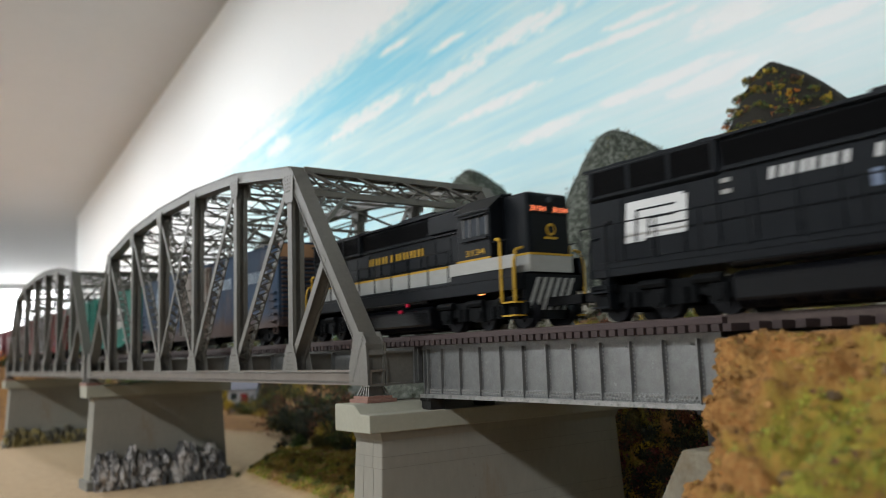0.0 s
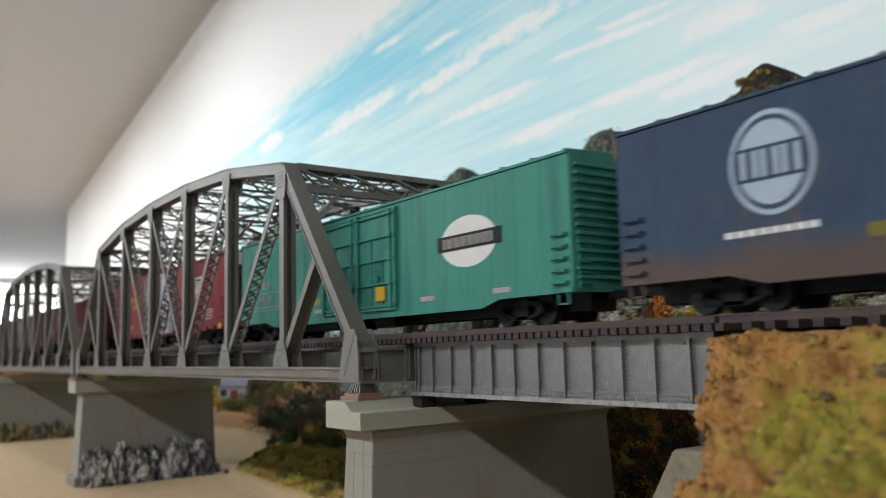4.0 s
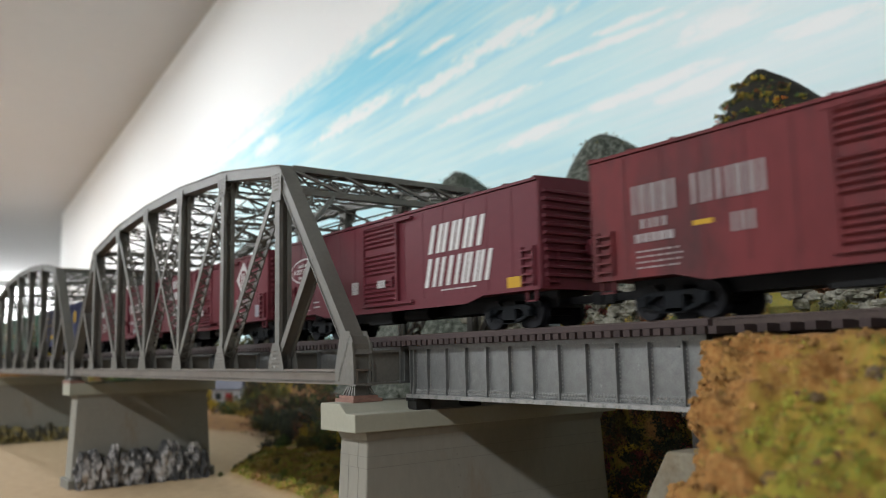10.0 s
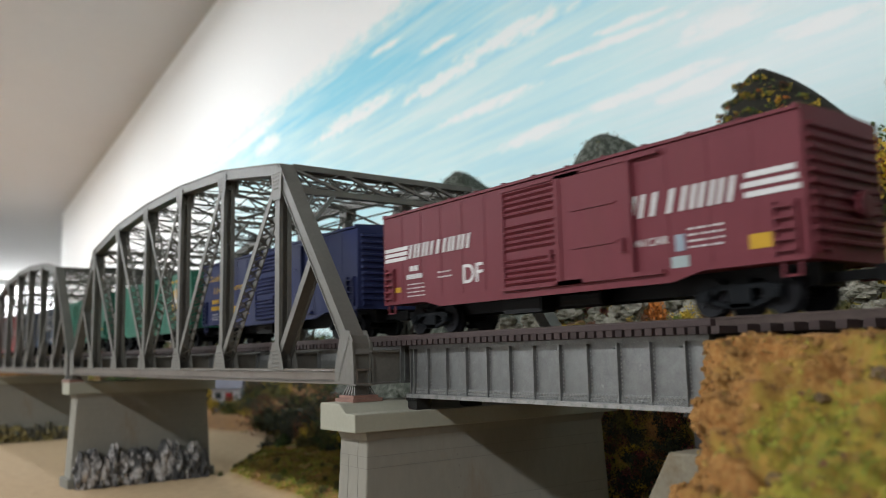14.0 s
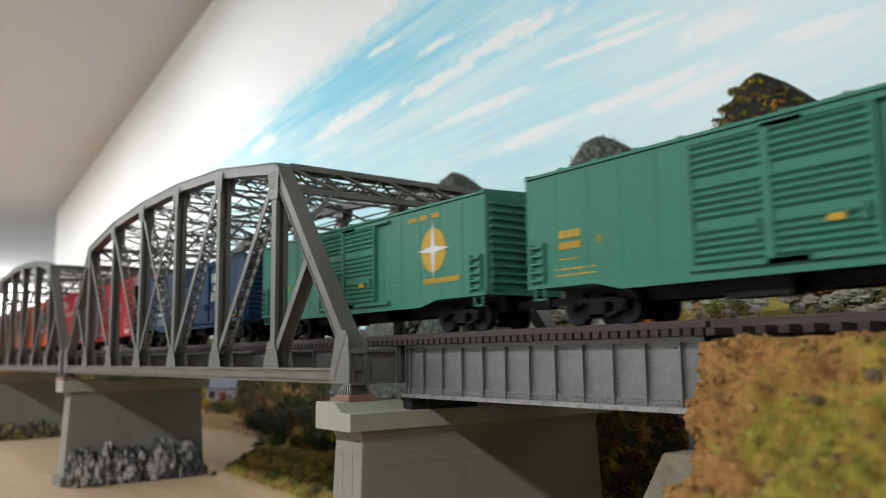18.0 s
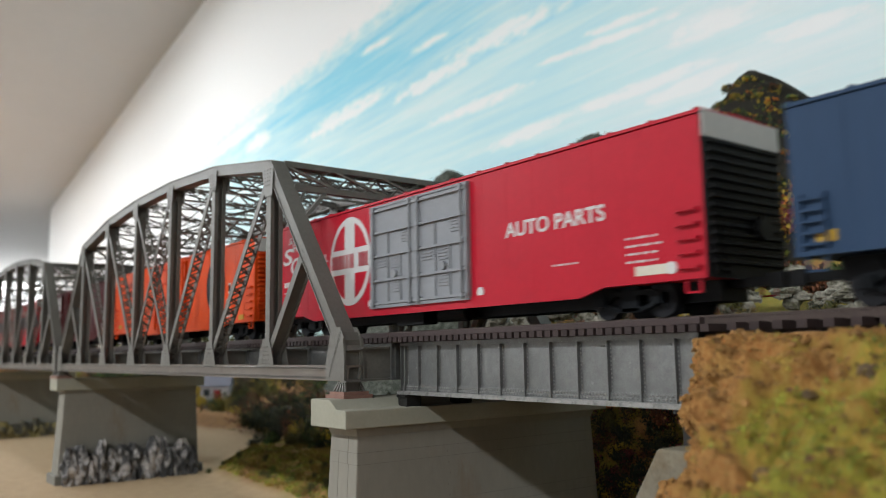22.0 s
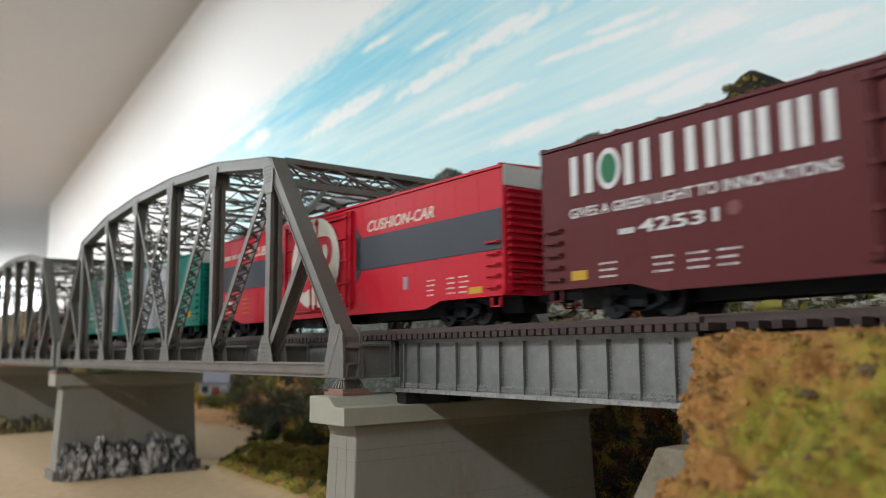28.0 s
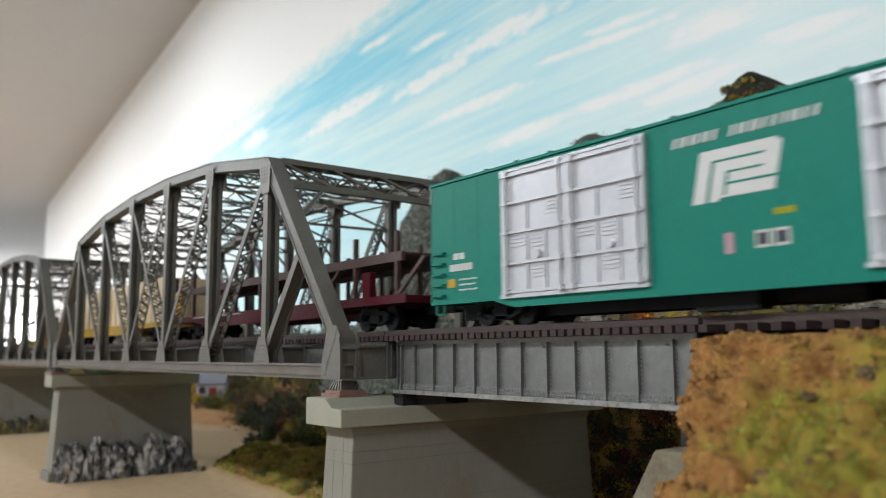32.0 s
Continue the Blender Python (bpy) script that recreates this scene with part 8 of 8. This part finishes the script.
# foliage clumps on the hills, one object a colour
cover = {}
for verts, count, colours in ((hill_c, 4200, ("green", "yellow", "orange", "olive", "dark", "rust", "lime", "yellow", "green", "dark")), (hill_b, 2300, ("dark", "dark", "olive", "dark")), (hill_a, 2300, ("dark", "olive", "dark", "dark"))):
    bright = verts is hill_c
    picks = [q for k, q in enumerate(verts) if q[2] > (0.05 if bright else 0.035) and (not bright or k % 35 > 14)]
    for i in range(count):
        q = Vector(rnd.choice(picks)) + Vector((rnd.uniform(-0.009, 0.009), rnd.uniform(-0.0015, 0.0015), rnd.uniform(-0.006, 0.0)))
        r = rnd.uniform(0.0011, 0.0024) if bright else rnd.uniform(0.0008, 0.0015)
        cover.setdefault(rnd.choice(colours), []).append((tuple(q), (r, r, r * 0.9), 26 if bright else 7, r * (0.34 if bright else 0.5)))
for colour, clumps in cover.items():
    stuff("hill_foliage", fleck_mesh("hill_foliage", clumps, LEAF[colour], 21), "%s foliage clumps growing over the model hills" % BUSH_WORD[colour], "foliage")

# pale rock faces along the foot of the hills behind the track
rr = random.Random(77)


def lump(cx, cy, cz, rx, ry, rz, seed):
    """A craggy boulder."""
    g, rings, n = Geo(), 7, 11
    for r in range(rings + 1):
        b = math.pi * r / rings
        for j in range(n):
            a = 2 * math.pi * j / n
            d = Vector((math.sin(b) * math.cos(a), math.sin(b) * math.sin(a), math.cos(b)))
            q = 1 + 0.6 * noise.noise(d * 1.6 + Vector((seed, seed * 0.7, 0))) + 0.5 * noise.noise(d * 4.0 + Vector((0, seed, seed)))
            g.v.append((cx + d.x * rx * q, cy + d.y * ry * q, cz + d.z * rz * q))
    for r in range(rings):
        for j in range(n):
            g.f.append((r * n + j, r * n + (j + 1) % n, (r + 1) * n + (j + 1) % n, (r + 1) * n + j))
    return g


x = -0.13
while x < 0.25:
    w, y = rr.uniform(0.035, 0.055), 0.146 + rr.uniform(-0.005, 0.006)
    t = thing("rock_outcrop", "pale grey craggy rocks at the foot of the hill", "rocks", "rock outcrops", at=pose(x, y, 0))
    for i in range(40):
        r = rr.uniform(0.0018, 0.0052)
        z = rr.uniform(0.008, 0.040)
        part("rock", lump(rr.uniform(-0.5, 0.5) * w, (z - 0.02) * 0.5 + rr.uniform(-0.003, 0.004), z, r * rr.uniform(1.0, 1.7), r, r * rr.uniform(0.6, 1.0), rr.uniform(0, 90)), LIMESTONE, t)
    x += w * rr.uniform(0.95, 1.25)


FAR_LEAVES = {}


def plant(colours, x0, x1, y0, y1, count, r0, r1, sink=0.2, joined=False, lift=0.0):
    for i in range(count):
        x, y = rnd.uniform(x0, x1), rnd.uniform(y0, y1)
        lim = WALL_FOOT.y - x * math.tan(WALL_ANGLE) - 0.03
        y = min(y, lim)
        r = rnd.uniform(r0, r1)
        z = ground_height(x, y) + lift
        if joined:
            FAR_LEAVES.setdefault(rnd.choice(colours), []).append(((x, y, z + r * 0.5), (r, r, r * rnd.uniform(0.8, 1.2)), 190, r * 0.10))
            continue
        bush(rnd.choice(colours), x, y, z - r * sink, r, r * rnd.uniform(0.9, 1.4), rnd)


AUTUMN = ("yellow", "orange", "olive", "rust", "green", "lime", "red", "yellow")
# behind the track
plant(AUTUMN, -0.30, 0.20, 0.168, 0.24, 56, 0.008, 0.014, lift=0.004)
plant(("olive", "rust", "yellow", "orange", "lime"), -0.12, 0.24, 0.120, 0.143, 46, 0.004, 0.008, lift=0.006)
plant(("olive", "rust", "yellow", "dark", "moss"), -0.12, 0.24, 0.118, 0.145, 150, 0.002, 0.005, lift=0.004, joined=True)
# steep wooded slope to the right, up the hill
plant(AUTUMN, -0.12, 0.20, 0.25, 0.40, 90, 0.011, 0.019, joined=True, lift=0.03)
# gully behind the first pier
plant(("rust", "dark", "dark", "red", "dark", "olive", "dark", "yellow", "dark"), -0.032, 0.052, 0.099, 0.126, 95, 0.005, 0.009)
plant(("rust", "dark", "olive", "red", "dark", "moss", "dark"), -0.032, 0.052, 0.099, 0.128, 170, 0.003, 0.007, joined=True)
# mound and bank between the first pier and the river
plant(("olive", "dark", "green", "dark", "dark"), -0.50, -0.20, 0.150, 0.23, 60, 0.007, 0.013)
plant(("dark", "dark", "green"), -0.58, -0.36, 0.185, 0.25, 18, 0.011, 0.018)
plant(("olive", "lime", "olive"), -0.46, -0.18, 0.085, 0.12, 22, 0.003, 0.006)
plant(("dark", "olive", "rust", "yellow", "green", "dark", "moss"), -0.48, -0.10, 0.165, 0.26, 130, 0.007, 0.013, joined=True, lift=0.004)
plant(("dark", "olive", "rust", "dark", "green", "dark"), -0.80, -0.32, 0.265, 0.34, 110, 0.012, 0.021, joined=True, lift=0.012)
# far bank and tree line by the house
plant(("yellow", "rust", "olive", "dark", "rust", "dark", "green"), -1.25, -0.72, 0.285, 0.37, 150, 0.009, 0.016, joined=True)
plant(("green", "dark", "olive", "rust", "yellow", "dark", "dark"), -1.45, -0.50, 0.37, 0.52, 170, 0.014, 0.028, joined=True)
plant(("dark", "green", "dark", "olive", "rust", "dark"), -1.7, -0.36, 0.43, 0.54, 150, 0.018, 0.028, joined=True, lift=0.040)
# woods past the second span
plant(("olive", "orange", "dark", "rust", "yellow", "green"), -1.30, -1.04, -0.10, 0.14, 50, 0.010, 0.020, joined=True)
plant(("dark", "olive", "rust", "dark", "green"), -3.6, -1.2, 0.12, 0.50, 150, 0.030, 0.050, joined=True, lift=0.045)
for colour, clumps in FAR_LEAVES.items():
    stuff("woodland", fleck_mesh("woodland", clumps, LEAF[colour], 41), "%s model woodland of foam leaves under the hills" % BUSH_WORD[colour], "woodland")


def conifer(x, y, h):
    t = thing("conifer", "dark green model conifer on the far bank", "tree", "conifers", at=pose(x, y, ground_height(x, y) - 0.001))
    part("trunk", Geo().tube((0, 0, 0), (0, 0, h), 0.0016, 7, 0.0004), TWIG, t)
    cl = []
    for i in range(9):
        k = i / 8
        cl.append(((0, 0, h * (0.15 + 0.83 * k)), (h * 0.24 * (1.05 - k), h * 0.24 * (1.05 - k), h * 0.07), 60, 0.0022))
    part("crown", fleck_mesh("crown", cl, LEAF["dark"], int(h * 9000)), None, t)


for x, y, h in ((-0.90, 0.39, 0.060), (-0.86, 0.41, 0.070), (-0.80, 0.42, 0.062), (-1.0, 0.43, 0.075), (-0.74, 0.41, 0.060), (-1.12, 0.42, 0.07)):
    conifer(x, y, h)


# ground cover near the camera: tufts, earth clods and stones
def cover_band(name, colour, label, boxes, seed):
    rr = random.Random(seed)
    cl = []
    for x0, x1, y0, y1, count, r0, r1 in boxes:
        for i in range(count):
            x, y = rr.uniform(x0, x1), rr.uniform(y0, y1)
            if fbm(x * 30 + seed, y * 30) < -0.12:
                continue
            r = rr.uniform(r0, r1)
            if ground_height(x, y) < RIVER + 0.005:
                continue
            cl.append(((x, y, ground_height(x, y) + r * 0.2), (r, r, r * 0.6), 13, r * 0.34))
    stuff(name, fleck_mesh(name, cl, LEAF[colour], seed), label, "ground cover")


cover_band("grass_tufts", "grass", "yellow-green grass tufts on the mound by the river", [(-0.47, -0.15, 0.066, 0.15, 2600, 0.0012, 0.0026)], 4)
cover_band("grass_tufts", "moss", "olive grass tufts on the mound by the river", [(-0.47, -0.15, 0.066, 0.2, 7000, 0.0012, 0.003)], 5)


def bank_cover(name, colour, label, count, r0, r1, seed, bare=False, each=12):
    """Tufts where grass grows on the bank, or litter where it is bare."""
    rr = random.Random(seed)
    cl = []
    while len(cl) < count:
        x, y, z, g = BANK[rr.randrange(len(BANK))]
        if x > 0.25 or y < -0.128 or rr.random() > ((1 - g) if bare else g * g):
            continue
        if y > -0.030:
            continue
        r = rr.uniform(r0, r1)
        cl.append(((x + rr.uniform(-0.0006, 0.0006), y + rr.uniform(-0.0006, 0.0006), z + r * 0.25), (r, r, r * 0.65), each, r * 0.30))
    stuff(name, fleck_mesh(name, cl, LEAF[colour], seed), label, "ground cover")


bank_cover("grass_tufts", "grass", "yellow-green grass tufts scattered on the embankment slope", 5200, 0.0005, 0.0012, 14, each=8)
bank_cover("grass_tufts", "moss", "olive grass tufts scattered on the embankment slope", 3000, 0.0005, 0.0012, 15, each=8)
bank_cover("weeds", "rust", "dry brown weeds scattered on the embankment slope", 1800, 0.0005, 0.0011, 16, each=8)
bank_cover("leaf_litter", "moss", "olive crumbs of moss on the bare earth face", 700, 0.0004, 0.0010, 17, True)
bank_cover("leaf_litter", "orange", "orange leaf litter on the bare earth face", 90, 0.0004, 0.0008, 18, True)


def clods():
    """Crumbly earth clods half sunk in the bare face."""
    rr = random.Random(31)
    g = Geo()
    made = 0
    while made < 4200:
        x, y, z, grass = BANK[rr.randrange(len(BANK))]
        if grass > 0.5 or x > 0.22 or y > -0.0225 or rr.random() < grass:
            continue
        made += 1
        r = 0.0003 + 0.0009 * rr.random() ** 3
        n = len(g.v)
        for k in range(3):
            for j in range(6):
                a = 1.0472 * j + k * 0.5
                q = r * (0.9, 1.0, 0.6)[k] * rr.uniform(0.55, 1.35)
                g.v.append((x + q * math.cos(a), y + q * math.sin(a), z + r * (-0.6, 0.0, 0.6)[k]))
        for k in range(2):
            for j in range(6):
                g.f.append((n + k * 6 + j, n + k * 6 + (j + 1) % 6, n + k * 6 + 6 + (j + 1) % 6, n + k * 6 + 6 + j))
        g.f.append(tuple(n + 12 + j for j in range(6)))
    me = bpy.data.meshes.new("earth_clods")
    me.from_pydata(g.v, [], g.f)
    me.materials.append(CLOD)
    stuff("earth_clods", me, "crumbly ochre earth clods over the cliff edge", "earth")


CLOD = mat("ochre_earth", (0.27, 0.145, 0.050), 0.95, 0, 0.3, 120, 0.6, stain=(0.19, 0.105, 0.045), stain_at=(0.5, 0.65), random_tint=0.2, island=True, spec=0.1)
clods()


STONE = mat("dark_grey_stone", (0.130, 0.092, 0.056), 0.95, 0, 0.35, 260, 0.8, spec=0.08, stain=(0.19, 0.125, 0.06), stain_at=(0.5, 0.65))
for x, y, r in ((0.205, -0.044, 0.0028), (0.199, -0.064, 0.0020), (0.203, -0.070, 0.0018)):
    z = min(BANK, key=lambda q: (q[0] - x) ** 2 + (q[1] - y) ** 2)[2]
    st = part("stone", lump(0, 0, 0, r * 1.5, r, r * 0.55, r * 4000), STONE, at=pose(x, y, z - r * 0.3, 0, 0, rr.uniform(0, 180)))
    tagged(st, "flat dark grey stone half sunk in the embankment slope", "stone", "embankment stones")
made = 0
while made < 10:
    x, y, z, grass = BANK[rr.randrange(len(BANK))]
    if grass < 0.25 or x > 0.25 or not -0.115 < y < -0.034:
        continue
    made += 1
    r = rr.uniform(0.0010, 0.0022)
    st = part("stone", lump(0, 0, 0, r * 1.6, r, r * 0.75, made * 3.3), STONE, at=pose(x, y, z, 0, 0, rr.uniform(0, 180)))
    tagged(st, "dark grey stone lying in the embankment grass", "stone", "embankment stones")


def house():
    x, y = -1.013, 0.318
    t = thing("house", "small white model house with a blue-grey roof and red door", "house", at=pose(x, y, ground_height(x, y) + 0.006, 0, 0, 58))
    wm = mat("house_siding", (0.45, 0.44, 0.46), 0.8, 0, 0.08, 60, 0.1)
    part("wall", Geo().box(-0.022, 0.022, -0.018, 0.018, 0, 0.028), wm, t)
    part("plinth", Geo().box(-0.0225, 0.0225, -0.0185, 0.0185, -0.012, 0.001), CONCRETE, t)
    rm = mat("house_roof", (0.19, 0.19, 0.23), 0.8, 0, 0.12, 80, 0.2)
    g = Geo().prism([(-0.025, -0.023, 0.026), (-0.025, 0, 0.044), (-0.025, 0.023, 0.026), (-0.025, 0.020, 0.025), (-0.025, 0, 0.041), (-0.025, -0.020, 0.025)], (0.050, 0, 0))
    part("roof", g, rm, t)
    part("gable", Geo().prism([(-0.0215, -0.018, 0.027), (-0.0215, 0.018, 0.027), (-0.0215, 0, 0.041)], (0.043, 0, 0)), wm, t)
    part("door", Geo().box(-0.002, 0.010, -0.019, -0.0175, 0.004, 0.020), paint("red_door", (0.4, 0.04, 0.05)), t)
    part("window", Geo().box(-0.018, -0.008, -0.019, -0.0175, 0.010, 0.021), GLASS, t)


house()
bush("yellow", -0.972, 0.277, ground_height(-0.972, 0.277) + 0.004, 0.014, 0.018, rnd)


# === what moves
def motions():
    for car in CARS:
        u = car["u"]
        walk(car, [(t, pose(u + SPEED * t, 0, RAIL)) for t in (0, 8, 16, 24, 32)])
        del car["u"]
    step = 1.0 / FPS
    turn = math.degrees(SPEED / WHEEL_R) * step
    rows = int(round(32 / step)) + 1
    for a, group in WHEELS.items():
        first = group[0]
        walk(first, [(i * step, pose(a, 0, WHEEL_R, 0, turn * i, 0)) for i in range(rows)])
        for w in group[1:]:
            w.rotation_mode = "QUATERNION"
            keys = w.animation_data_create()
            keys.action = first.animation_data.action
            keys.action_slot = first.animation_data.action_slot


motions()
